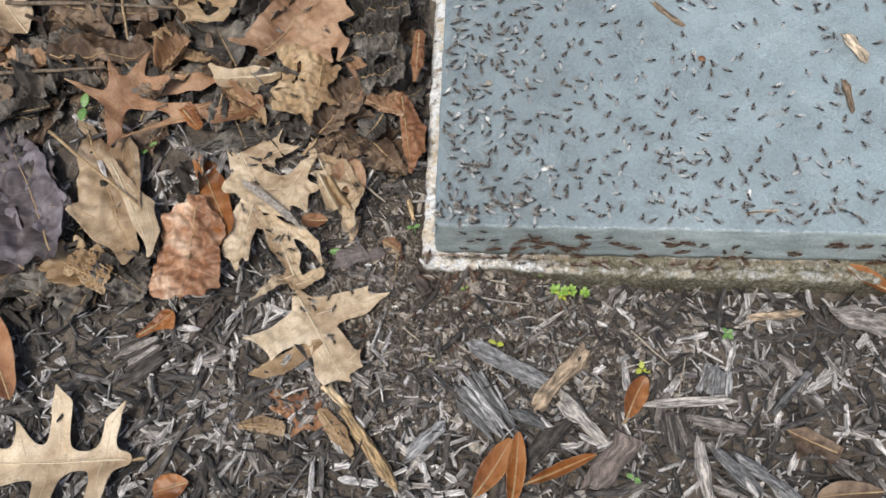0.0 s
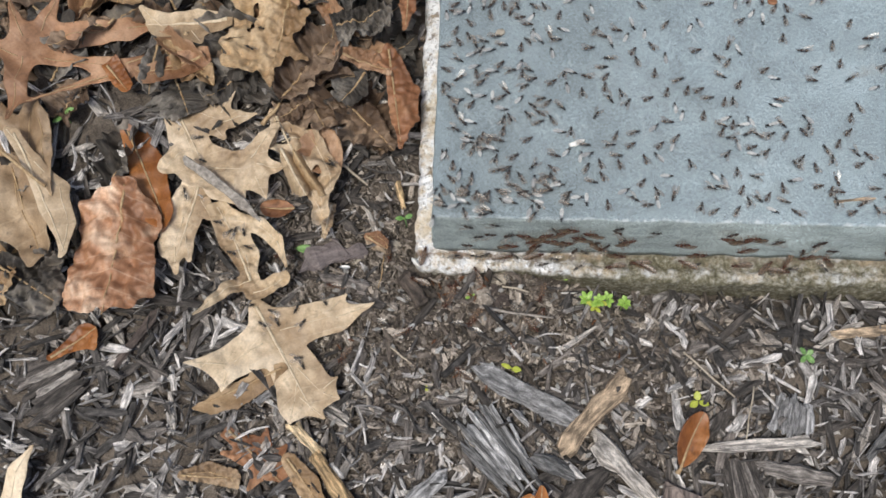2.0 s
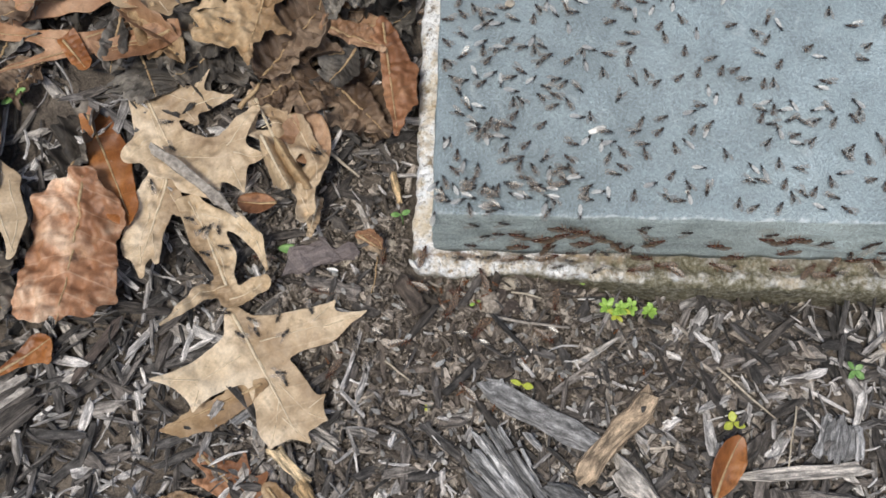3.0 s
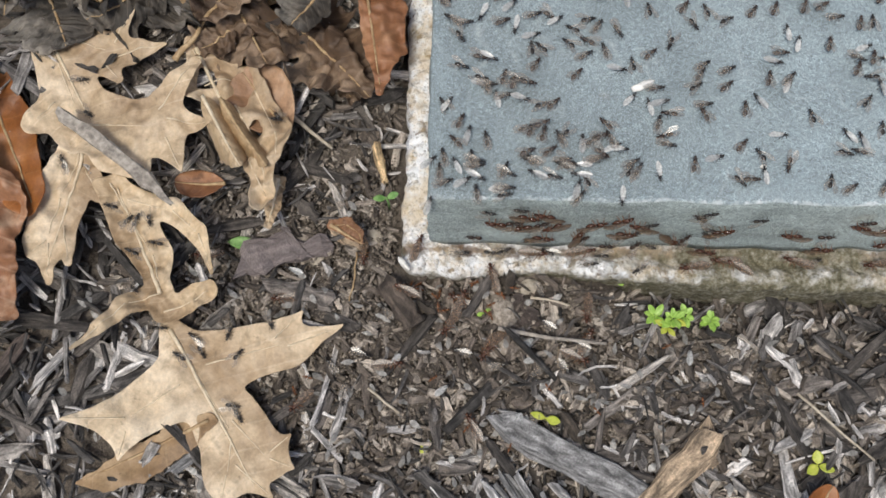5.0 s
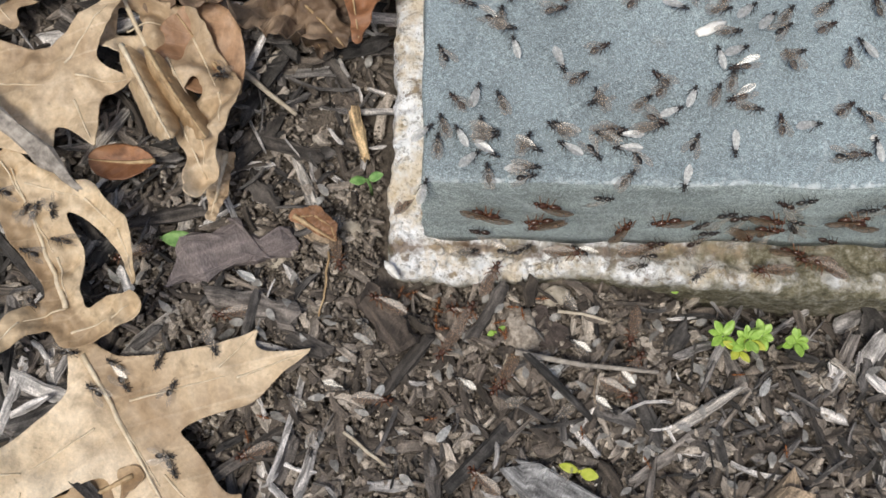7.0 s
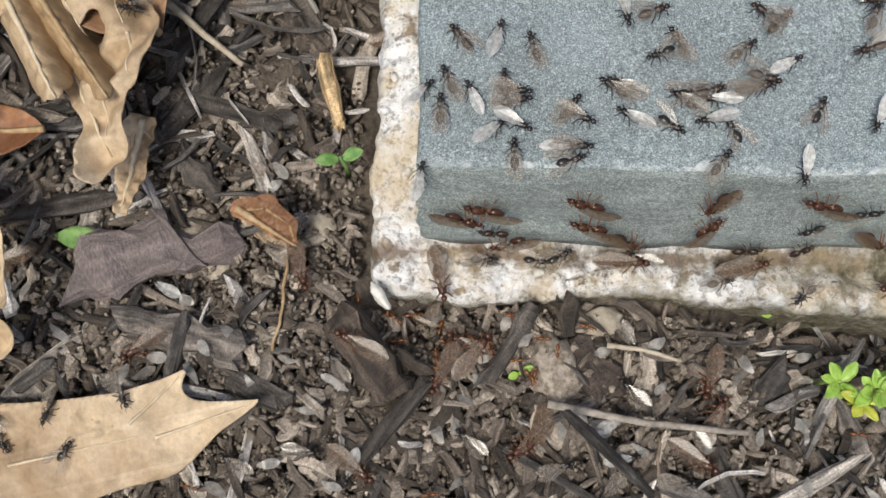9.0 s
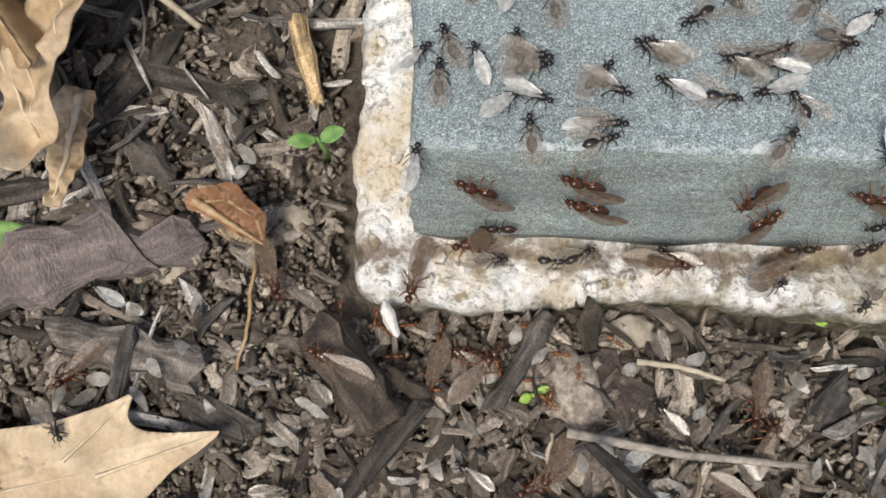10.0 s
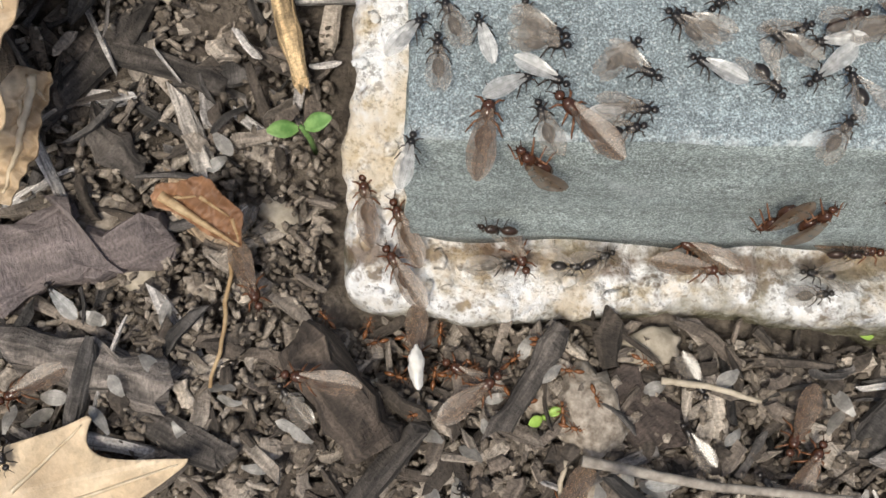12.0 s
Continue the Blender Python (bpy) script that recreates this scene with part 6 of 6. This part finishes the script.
def build_ant(name, label, size, shell, leg_mat, wing_mat, fat, splay, wing_len, group, wings=True, wing_rise=6):
    """An ant that heads along +x, its feet at z = 0; size: the body's length. Parts: head, thorax, abdomen, wings, legs."""
    s = size
    root = new(name)
    h = 0.17 * s
    bm = bmesh.new()
    ellipsoid(bm, (0.40 * s, 0, h), (0.080 * s, 0.078 * s * min(1.1, fat), 0.062 * s))
    for side in (-1, 1):
        tube(bm, [(0.46 * s, side * 0.03 * s, h), (0.53 * s, side * 0.08 * s, h + 0.04 * s), (0.61 * s, side * 0.11 * s, h - 0.05 * s)], [0.009 * s, 0.008 * s, 0.007 * s], 4)
        tube(bm, [(0.47 * s, side * 0.03 * s, h - 0.03 * s), (0.50 * s, side * 0.015 * s, h - 0.045 * s)], [0.016 * s, 0.006 * s], 4)
    part("head", bm, shell, root)
    bm = bmesh.new()
    ellipsoid(bm, (0.16 * s, 0, h + 0.02 * s), (0.175 * s, 0.092 * s * fat, 0.105 * s))
    ellipsoid(bm, (0.23 * s, 0, h + 0.045 * s), (0.09 * s, 0.075 * s * fat, 0.08 * s))
    ellipsoid(bm, (-0.05 * s, 0, h - 0.01 * s), (0.045 * s, 0.03 * s, 0.045 * s), None, 8, 5)
    part("thorax", bm, shell, root)
    bm = bmesh.new()
    ellipsoid(bm, (-0.27 * s, 0, h), (0.21 * s, 0.108 * s * fat, 0.105 * s))
    ellipsoid(bm, (-0.44 * s, 0, h - 0.015 * s), (0.06 * s, 0.045 * s * fat, 0.05 * s), None, 8, 5)
    part("abdomen", bm, shell, root)
    if wings:
        for side in (-1, 1):
            bm = bmesh.new()
            wing(bm, wing_len * s, 0.165 * s, pose(0.16 * s, side * 0.05 * s, h + 0.125 * s, side * 14, wing_rise, side * -splay) @ Matrix.Diagonal((1, -side, 1, 1)))
            part("wing", bm, wing_mat, root, smooth_shade=True)
    for side in (-1, 1):
        for k, (x, reach, fore) in enumerate(((0.25, 0.17, 0.15), (0.15, 0.20, -0.08), (0.05, 0.23, -0.22))):
            bm = bmesh.new()
            tube(bm, [(x * s, side * 0.05 * s, h - 0.03 * s), ((x + 0.45 * fore) * s, side * (0.05 + 0.5 * reach) * s, h + 0.06 * s), ((x + 0.8 * fore) * s, side * (0.05 + 0.85 * reach) * s, 0.05 * s), ((x + fore) * s, side * (0.05 + reach) * s, 0.004 * s)], [0.024 * s, 0.021 * s, 0.016 * s, 0.011 * s], 4)
            part("leg", bm, leg_mat, root)
    return tagged(root, label, "ant", group)


MALES = "black winged ants on the slab"
QUEENS = "red-brown winged queen ants"
MALE_KINDS = [
    build_ant("winged_ant", "small black winged ant, pale wings folded over its back", 0.0061, BLACK_SHELL, LEG_DARK, WING_PALE, 1.25, 5, 1.0, MALES),
    build_ant("winged_ant", "small black winged ant with clear brownish wings", 0.0064, BLACK_SHELL, LEG_DARK, WING_CLEAR, 1.25, 10, 1.0, MALES),
    build_ant("winged_ant", "small black winged ant, wings spread a little", 0.0060, BLACK_SHELL, LEG_DARK, WING_CLEAR, 1.3, 24, 1.05, MALES),
    build_ant("winged_ant", "small dark brown winged ant, wings half raised", 0.0066, BROWN_SHELL, LEG_DARK, WING_CLEAR, 1.35, 16, 1.0, MALES, wing_rise=22),
    build_ant("winged_ant", "small black winged ant with milky white wings", 0.0058, BLACK_SHELL, LEG_DARK, WING_BRIGHT, 1.25, 3, 1.0, MALES),
]
CROWD = [MALE_KINDS[k] for k in (0, 1, 1, 2, 2, 3, 3, 3, 4)]
QUEEN_KIND = build_ant("queen_ant", "red-brown winged queen ant with smoky amber wings", 0.0088, RED_SHELL, LEG_RED, WING_SMOKE, 1.25, 5, 1.08, QUEENS, wing_rise=0)
WORKER = build_ant("worker_ant", "small amber-red wingless worker ant", 0.0040, AMBER_SHELL, LEG_RED, None, 0.9, 0, 1, "worker ants in the mulch", wings=False)
FACE_TILT = 90 - math.degrees(math.atan2(0.009, 0.035))
TRACKS = []
USED = set()


def on_slab(x, y, turn, tip=0.0):
    return pose(x, y, 0.0006, 0, tip, turn)


def on_face(x, y, z, turn):
    """Clinging to the slab's front face; turn 0 heads along it to its open end, 90 up."""
    return pose(x, y, z, 0, 0, -4) @ pose(0, 0, 0, FACE_TILT, 0, 0) @ pose(0, 0, 0.0012, 0, 0, turn)


def on_ground(x, y, turn, lift=0.006):
    return pose(x, y, ground_z(x, y) + lift, 0, -4, turn)


def ant(kind, rows):
    """A living ant with its rows of (seconds, pose)."""
    if kind.name not in USED:
        USED.add(kind.name)
        ob = kind
        ob.matrix_basis = rows[0][1]
    else:
        ob = copy_thing(kind, rows[0][1])
    TRACKS.append((ob, rows))
    return ob


TIMES = (0.0, 2.0, 4.0, 6.0, 8.0, 10.0, 12.0)


def stroll(rnd, x, y, turn, place, pace, inside):
    """Rows of a slow, halting walk."""
    rows = []
    for t in TIMES:
        rows.append((t, place(x, y, turn)))
        step = pace * rnd.uniform(0.0, 1.0) * 2.0
        turn += rnd.gauss(0, 10 + 6000 * min(pace, 0.004))
        nx, ny = x + step * math.cos(radians(turn)), y + step * math.sin(radians(turn))
        if inside(nx, ny):
            x, y = nx, ny
        else:
            turn += 50
    return rows


def inside_slab(x, y):
    u, v = slab_xy(x, y)
    return 0.003 < u < SLAB_W - 0.02 and 0.004 < v < SLAB_D - 0.02


def swarm():
    """The crowd on the slab: thick along its near left corner and front edge, thinner away from them."""
    rnd = random.Random(5)
    spots, far = [], []
    while len(spots) < 620:
        u, v = rnd.uniform(0.004, 0.42), rnd.uniform(0.006, 0.25)
        thick = 0.13 + 1.6 * math.exp(-u / 0.055) + 0.60 * math.exp(-v / 0.03) + 0.28 * math.exp(-((u - 0.16) / 0.06) ** 2 - ((v - 0.05) / 0.05) ** 2)
        if rnd.random() * 1.5 > thick:
            continue
        x, y = world_xy(u, v)
        if x < 0.085 and y < 0.045 and rnd.random() < 0.55:
            continue
        if any(math.hypot(x - a, y - b) < 0.0044 for a, b in spots):
            continue
        spots.append((x, y))
        kind = rnd.choice(CROWD)
        if u > 0.135 or v > 0.11:
            far.append((kind, on_slab(x, y, rnd.gauss(55, 70))))
            continue
        pace = rnd.choice((0.0, 0.0, 0.0003, 0.0006, 0.0015, 0.003))
        turn = rnd.gauss(55, 70)
        ant(kind, stroll(rnd, x, y, turn, on_slab, pace, inside_slab))
    slots = [BLACK_SHELL, BROWN_SHELL, LEG_DARK, WING_PALE, WING_CLEAR, WING_BRIGHT]
    V, U, F, M = [], [], [], []
    for kind, place in far:
        for piece in kind.children:
            start = len(V)
            V += [tuple(place @ v.co) for v in piece.data.vertices]
            layer = piece.data.uv_layers.active
            around = {loop.vertex_index: tuple(layer.data[loop.index].uv) for loop in piece.data.loops} if layer else {}
            U += [around.get(k, (0.0, 0.0)) for k in range(len(piece.data.vertices))]
            F += [tuple(start + k for k in face.vertices) for face in piece.data.polygons]
            M += [slots.index(piece.data.materials[0])] * len(piece.data.polygons)
    me = raw_mesh("winged_ants", V, U, F, None)
    for material in slots:
        me.materials.append(material)
    me.polygons.foreach_set("material_index", M)
    me.polygons.foreach_set("use_smooth", [True] * len(F))
    ob = new("winged_ants", me)
    tagged(ob, "scattered small black winged ants resting on the stone slab", "ants", kind="stuff")


swarm()


def still(kind, place, drift=0.0, seed=0):
    """An ant that keeps its place but for a slow shift and turn."""
    rnd = random.Random(seed)
    rows = []
    for t in TIMES:
        rows.append((t, place @ pose(drift * t / 12, 0, 0, 0, 0, rnd.uniform(-9, 9))))
    return ant(kind, rows)


# black winged ants on the slab by its near corner: place and heading
NEAR = [
    ((0.0018, 0.0138), 42), ((0.0050, 0.0097), 86), ((0.0068, 0.0157), 105), ((0.0115, 0.0118), 112), ((0.0173, 0.0146), 95),
    ((0.0188, 0.0110), 2), ((0.0193, 0.0067), -28), ((0.0300, 0.0078), -25), ((0.0183, 0.0008), 95), ((0.0272, 0.0016), 4),
    ((0.0287, -0.0009), 8), ((0.0383, 0.0120), 140), ((0.0402, 0.0071), 152), ((0.0506, 0.0096), 145), ((0.0631, 0.0114), 12),
    ((0.0573, 0.0094), 172), ((0.0589, 0.0036), 115), ((0.0559, -0.0030), 45), ((0.0007, -0.0026), 75), ((0.0506, 0.0202), 110),
    ((0.0624, 0.0189), 35), ((0.0703, 0.0157), 25), ((0.0517, 0.0112), 20), ((0.0401, 0.0125), 150), ((0.0166, 0.0243), 70),
    ((0.0189, 0.0132), -15), ((0.0648, 0.0115), 12), ((0.0716, -0.0040), 260), ((0.0753, 0.0065), 65), ((0.0295, 0.0019), -5),
]
for i, ((x, y), turn) in enumerate(NEAR):
    still(MALE_KINDS[(0, 1, 1, 4, 2, 1)[i % 6]], on_slab(x, y, turn), (0.0, 0.0006, 0.0, 0.0014)[i % 4], i)


def on_rim(x, y, turn, lift=0.0008):
    return pose(x, y, -SLAB_H + lift, 0, 0, turn)


def queen_path(*rows):
    """Rows of a queen that waits at the first place until its time and stays at the last."""
    first, last = rows[0], rows[-1]
    out = [(0.0, first[1] @ pose(-0.004, 0, 0, 0, 0, 14))] if first[0] > 0 else []
    out += list(rows)
    if last[0] < 12:
        out.append((12.0, last[1] @ pose(0.001, 0, 0, 0, 0, 6)))
    return ant(QUEEN_KIND, out)


# queens that climb the front face near the corner
queen_path((0.0, on_face(0.0732, -0.0087, -0.0139, 170)), (6.0, on_face(0.0207, -0.0050, -0.0138, 165)), (9.0, on_face(0.0130, -0.0043, -0.0130, 160)), (9.5, on_face(0.0112, -0.0032, -0.0094, 152)), (10.0, on_face(0.0105, -0.0030, -0.0086, 139)), (10.5, on_face(0.0100, -0.0015, -0.0032, 115)), (11.0, on_slab(0.0103, -0.0012, 92)), (11.5, on_slab(0.0101, -0.0007, 88)), (12.0, on_slab(0.0108, 0.0010, 78)))
queen_path((0.0, on_face(0.1293, -0.0127, -0.0143, 175)), (6.0, on_face(0.0370, -0.0045, -0.0076, 160)), (9.0, on_face(0.0327, -0.0048, -0.0097, 152)), (9.5, on_face(0.0296, -0.0035, -0.0054, 150)), (10.0, on_face(0.0270, -0.0034, -0.0061, 148)), (10.5, on_face(0.0262, -0.0025, -0.0026, 140)), (11.0, on_slab(0.0249, -0.0011, 116)), (11.5, on_slab(0.0239, -0.0003, 115)), (12.0, on_slab(0.0227, 0.0012, 130)))
queen_path((0.0, on_face(0.0976, -0.0122, -0.0210, 170)), (6.0, on_face(0.0328, -0.0064, -0.0161, 195)), (9.0, on_face(0.0343, -0.0074, -0.0196, 155)), (9.5, on_face(0.0312, -0.0060, -0.0148, 152)), (10.0, on_face(0.0286, -0.0056, -0.0141, 150)), (10.5, on_face(0.0244, -0.0040, -0.0090, 147)), (11.0, on_face(0.0228, -0.0037, -0.0082, 143)), (11.5, on_face(0.0196, -0.0030, -0.0063, 132)), (12.0, on_face(0.0171, -0.0015, -0.0011, 124)))
queen_path((0.0, on_face(0.1078, -0.0094, -0.0072, 350)), (6.0, on_face(0.0270, -0.0047, -0.0107, 340)), (9.0, on_face(0.0090, -0.0051, -0.0175, 330)), (9.5, on_face(0.0111, -0.0059, -0.0200, 320)), (10.0, on_face(0.0113, -0.0082, -0.0287, 270)), (10.5, on_face(0.0123, -0.0087, -0.0303, 270)), (11.0, on_face(0.0148, -0.0091, -0.0311, 310)), (11.5, on_rim(0.0161, -0.0115, 300)), (12.0, on_rim(0.0166, -0.0112, 290)))
queen_path((0.0, on_face(0.0587, -0.0100, -0.0227, 200)), (6.0, on_face(0.0412, -0.0070, -0.0159, 215)), (9.0, on_face(0.0181, -0.0085, -0.0281, 216)), (9.5, on_face(0.0148, -0.0087, -0.0299, 208)), (10.0, on_rim(0.0105, -0.0101, 190)), (10.5, on_rim(0.0068, -0.0093, 180)), (11.0, on_rim(0.0023, -0.0085, 178)), (11.5, on_rim(-0.0000, -0.0084, 170)), (12.0, on_rim(-0.0018, -0.0057, 110)))
queen_path((6.0, on_face(*(0.0785, -0.0091, -0.0143), 161)), (9.0, on_face(*(0.0429, -0.0097, -0.0259), 317)), (9.5, on_face(*(0.0424, -0.0108, -0.0303), 313)), (10.5, on_face(*(0.0577, -0.0137, -0.0372), 341)), (12.0, on_rim(*(0.0714, -0.0135), -12)))
queen_path((6.0, on_face(*(0.1121, -0.0121, -0.0163), 10)), (9.0, on_face(*(0.0574, -0.0061, -0.0082), 254)), (12.0, on_face(*(0.0531, -0.0080, -0.0167), 251)))
queen_path((6.0, on_face(*(0.1368, -0.0143, -0.0184), 170)), (9.0, on_face(*(0.0779, -0.0075, -0.0081), 157)), (12.0, on_face(*(0.0715, -0.0086, -0.0137), 144)))
queen_path((6.0, on_rim(*(0.0236, -0.0214), 95)), (9.0, on_rim(*(0.0034, -0.0178), -80)), (12.0, on_rim(*(-0.0027, -0.0130), 120)))
queen_path((6.0, on_rim(*(-0.0042, -0.0075), 60)), (9.0, on_rim(*(-0.0022, 0.0380), 10)), (12.0, on_rim(*(-0.0075, -0.0016), 95)))
queen_path((6.0, on_rim(*(0.0628, -0.0152), 5)), (9.0, on_rim(*(0.0701, -0.0175), 8)), (12.0, on_rim(*(0.0453, -0.0123), 150)))
queen_path((6.0, on_rim(*(0.1143, -0.0218), 170)), (12.0, on_rim(*(0.1261, -0.0210), 165)))
# queens on the mulch by the corner
queen_path((6.0, on_ground(*(-0.0130, -0.0271), 150, 0.012)), (9.0, on_ground(*(-0.0151, -0.0301), 150, 0.013)), (12.0, on_ground(*(-0.0165, -0.0302), 168, 0.013)))
queen_path((6.0, on_ground(*(0.0112, -0.0324), 60, 0.009)), (12.0, on_ground(*(0.0094, -0.0331), 35, 0.009)))
queen_path((6.0, on_ground(*(0.0047, -0.0432), 230, 0.009)), (12.0, on_ground(*(-0.0006, -0.0265), 265, 0.009)))


def leavers():
    """Ants that crowd the near corner and the front face at first and wander off along them."""
    rnd = random.Random(31)
    for k in range(30):
        u, v = rnd.uniform(0.004, 0.085), rnd.uniform(0.003, 0.05)
        a, b = rnd.uniform(0.10, 0.19), rnd.uniform(0.05, 0.14)
        go = rnd.uniform(3.0, 6.4)
        x, y = world_xy(u, v)
        p, q = world_xy(a, b)
        way = math.degrees(math.atan2(q - y, p - x))
        turn = way + rnd.uniform(-70, 70)
        ant(rnd.choice(CROWD), [(0.0, on_slab(x - 0.002, y, turn + rnd.uniform(-15, 15))), (go, on_slab(x, y, turn)), (go + 0.4, on_slab(x, y, way)), (go + rnd.uniform(1.6, 2.2), on_slab(p, q, way)), (12.0, on_slab(p, q, way + rnd.uniform(-30, 30)))])
    for k in range(16):
        u, z = rnd.uniform(0.012, 0.10), -rnd.uniform(0.004, 0.030)
        far, go = u + rnd.uniform(0.10, 0.16), rnd.uniform(4.0, 6.8)
        x, y = world_xy(u, 0.009 * z / 0.035)
        p, q = world_xy(far, 0.009 * z / 0.035)
        turn = rnd.gauss(0, 28)
        ant(rnd.choice((QUEEN_KIND, MALE_KINDS[3], MALE_KINDS[2])), [(0.0, on_face(x, y, z, turn + rnd.uniform(-15, 15))), (go, on_face(x, y, z, turn)), (go + 1.9, on_face(p, q, z, 0.3 * turn)), (12.0, on_face(p, q, z, 0.3 * turn + 10))])


def stragglers():
    """Ants on the front face, along the plinth's rim, on the leaves and in the mulch."""
    rnd = random.Random(9)
    for k in range(54):
        u, z = rnd.uniform(0.012, 0.36), -rnd.uniform(0.004, 0.031)
        if u < 0.075 and rnd.random() < 0.75:
            continue
        x, y = world_xy(u, 0.009 * z / 0.035)
        still(rnd.choice((QUEEN_KIND, MALE_KINDS[3], MALE_KINDS[2])), on_face(x, y, z, rnd.choice((0, 180)) + rnd.gauss(0, 40)), rnd.uniform(-0.004, 0.012), k)
    for k in range(28):
        x, y = world_xy(rnd.uniform(-0.0075, -0.003), 0.03 + 0.22 * rnd.random())
        still(rnd.choice((MALE_KINDS[1], MALE_KINDS[2], QUEEN_KIND)), on_rim(x, y, rnd.choice((0, 0, 180, 90))+ rnd.gauss(0, 35), 0.0012), rnd.uniform(0, 0.004), 100 + k)
    for k in range(28):
        u = rnd.uniform(0.0, 0.40)
        x, y = world_xy(u, -0.011 - 0.004 * smooth(u / 0.1) + rnd.uniform(-0.003, 0.003))
        still(rnd.choice((MALE_KINDS[1], MALE_KINDS[2], QUEEN_KIND)), on_rim(x, y, rnd.choice((0, 180)) + rnd.gauss(0, 40), 0.0012), rnd.uniform(0, 0.006), 200 + k)
    for k in range(20):
        x, y = world_xy(rnd.uniform(-0.012, 0.034), -0.0235 - abs(rnd.gauss(0, 0.008)))
        ant(WORKER, stroll(rnd, x, y, rnd.uniform(0, 360), on_ground, 0.0012, lambda a, b: free_ground(a, b, 0.001)))
    made = 0
    while made < 46:
        x, y = rnd.gauss(0.015, 0.05), rnd.gauss(-0.045, 0.022)
        if not free_ground(x, y, 0.004):
            continue
        made += 1
        kind = rnd.choice((WORKER, WORKER, MALE_KINDS[0], MALE_KINDS[1], QUEEN_KIND))
        rows = stroll(rnd, x, y, rnd.uniform(0, 360), on_ground, 0.0006, lambda a, b: free_ground(a, b, 0.004))
        ant(kind, rows)


leavers()
stragglers()
TRACKS.append((CARRIED, [(t, pose(x, y, -0.0335, 0, 0, turn)) for t, x, y, turn in ((0.0, -0.0113, -0.0159, 40), (8.8, -0.0104, -0.0195, 35), (9.5, -0.0069, -0.0227, 22), (10.0, -0.0056, -0.0231, 20), (10.7, -0.0022, -0.0233, 8), (11.5, -0.0002, -0.0283, 0), (12.0, -0.0005, -0.0291, 2))]))

# ants resting on the dry leaves
ON_LEAVES = [
    ((-0.1517, 0.0823), 60), ((-0.1352, 0.0491), 100), ((-0.1461, 0.0304), 50), ((-0.1584, 0.0247), 80), ((-0.0797, -0.0419), 30), ((-0.1004, -0.0487), 100), ((-0.0770, -0.0730), 15), ((-0.1140, -0.0242), 70),
    ((-0.1150, 0.0046), 60), ((-0.1077, -0.0065), 30), ((-0.0630, -0.0391), 100), ((-0.0760, -0.0495), 95), ((-0.0589, 0.0410), 140),
    ((-0.1258, 0.0100), 80), ((-0.1178, 0.0053), 70), ((-0.1090, 0.0031), 40), ((-0.1252, -0.0070), 120), ((-0.1173, -0.0088), 60), ((-0.1559, 0.0767), 100), ((-0.1570, 0.0835), 20), ((-0.1379, 0.0641), 90),
    ((-0.0917, -0.0474), 5), ((-0.0940, -0.0412), 160), ((-0.0791, -0.0688), 10), ((-0.1188, -0.0538), 100), ((-0.0589, 0.0396), 80), ((-0.1008, -0.0012), 20), ((-0.1074, -0.0375), 60),
    ((-0.1180, 0.1834), 30), ((-0.1093, 0.1333), 60), ((-0.1271, 0.1150), 100), ((-0.0782, 0.1636), 10), ((-0.0946, 0.1885), 150), ((-0.1498, 0.1171), 45), ((-0.1047, 0.1090), 20), ((-0.0980, 0.1231), 70),
]


def leaf_tops():
    """All blades of the large leaves as one tree of faces, to set ants down on them."""
    verts, faces = [], []
    for ob in bpy.data.objects:
        if ob.name.startswith("oak_leaf"):
            for piece in ob.children:
                if piece.name.startswith("blade"):
                    start = len(verts)
                    verts += [ob.matrix_basis @ v.co for v in piece.data.vertices]
                    faces += [tuple(start + k for k in face.vertices) for face in piece.data.polygons]
    return BVHTree.FromPolygons(verts, faces)


TOPS = leaf_tops()
for i, ((x, y), turn) in enumerate(ON_LEAVES):
    spot_on, normal, _, _ = TOPS.ray_cast(Vector((x, y, 0.1)), Vector((0, 0, -1)))
    if spot_on is not None:
        up = normal if normal.z > 0 else -normal
        seat = Matrix.Translation(spot_on + 0.0004 * up) @ up.to_track_quat("Z", "Y").to_matrix().to_4x4() @ pose(0, 0, 0, 0, 0, turn)
        still(MALE_KINDS[1 + i % 2], seat, 0.0, 300 + i)


pieces()


def motions():
    """The ants walk; everything else lies still."""
    for ob, rows in TRACKS:
        walk(ob, rows)


motions()
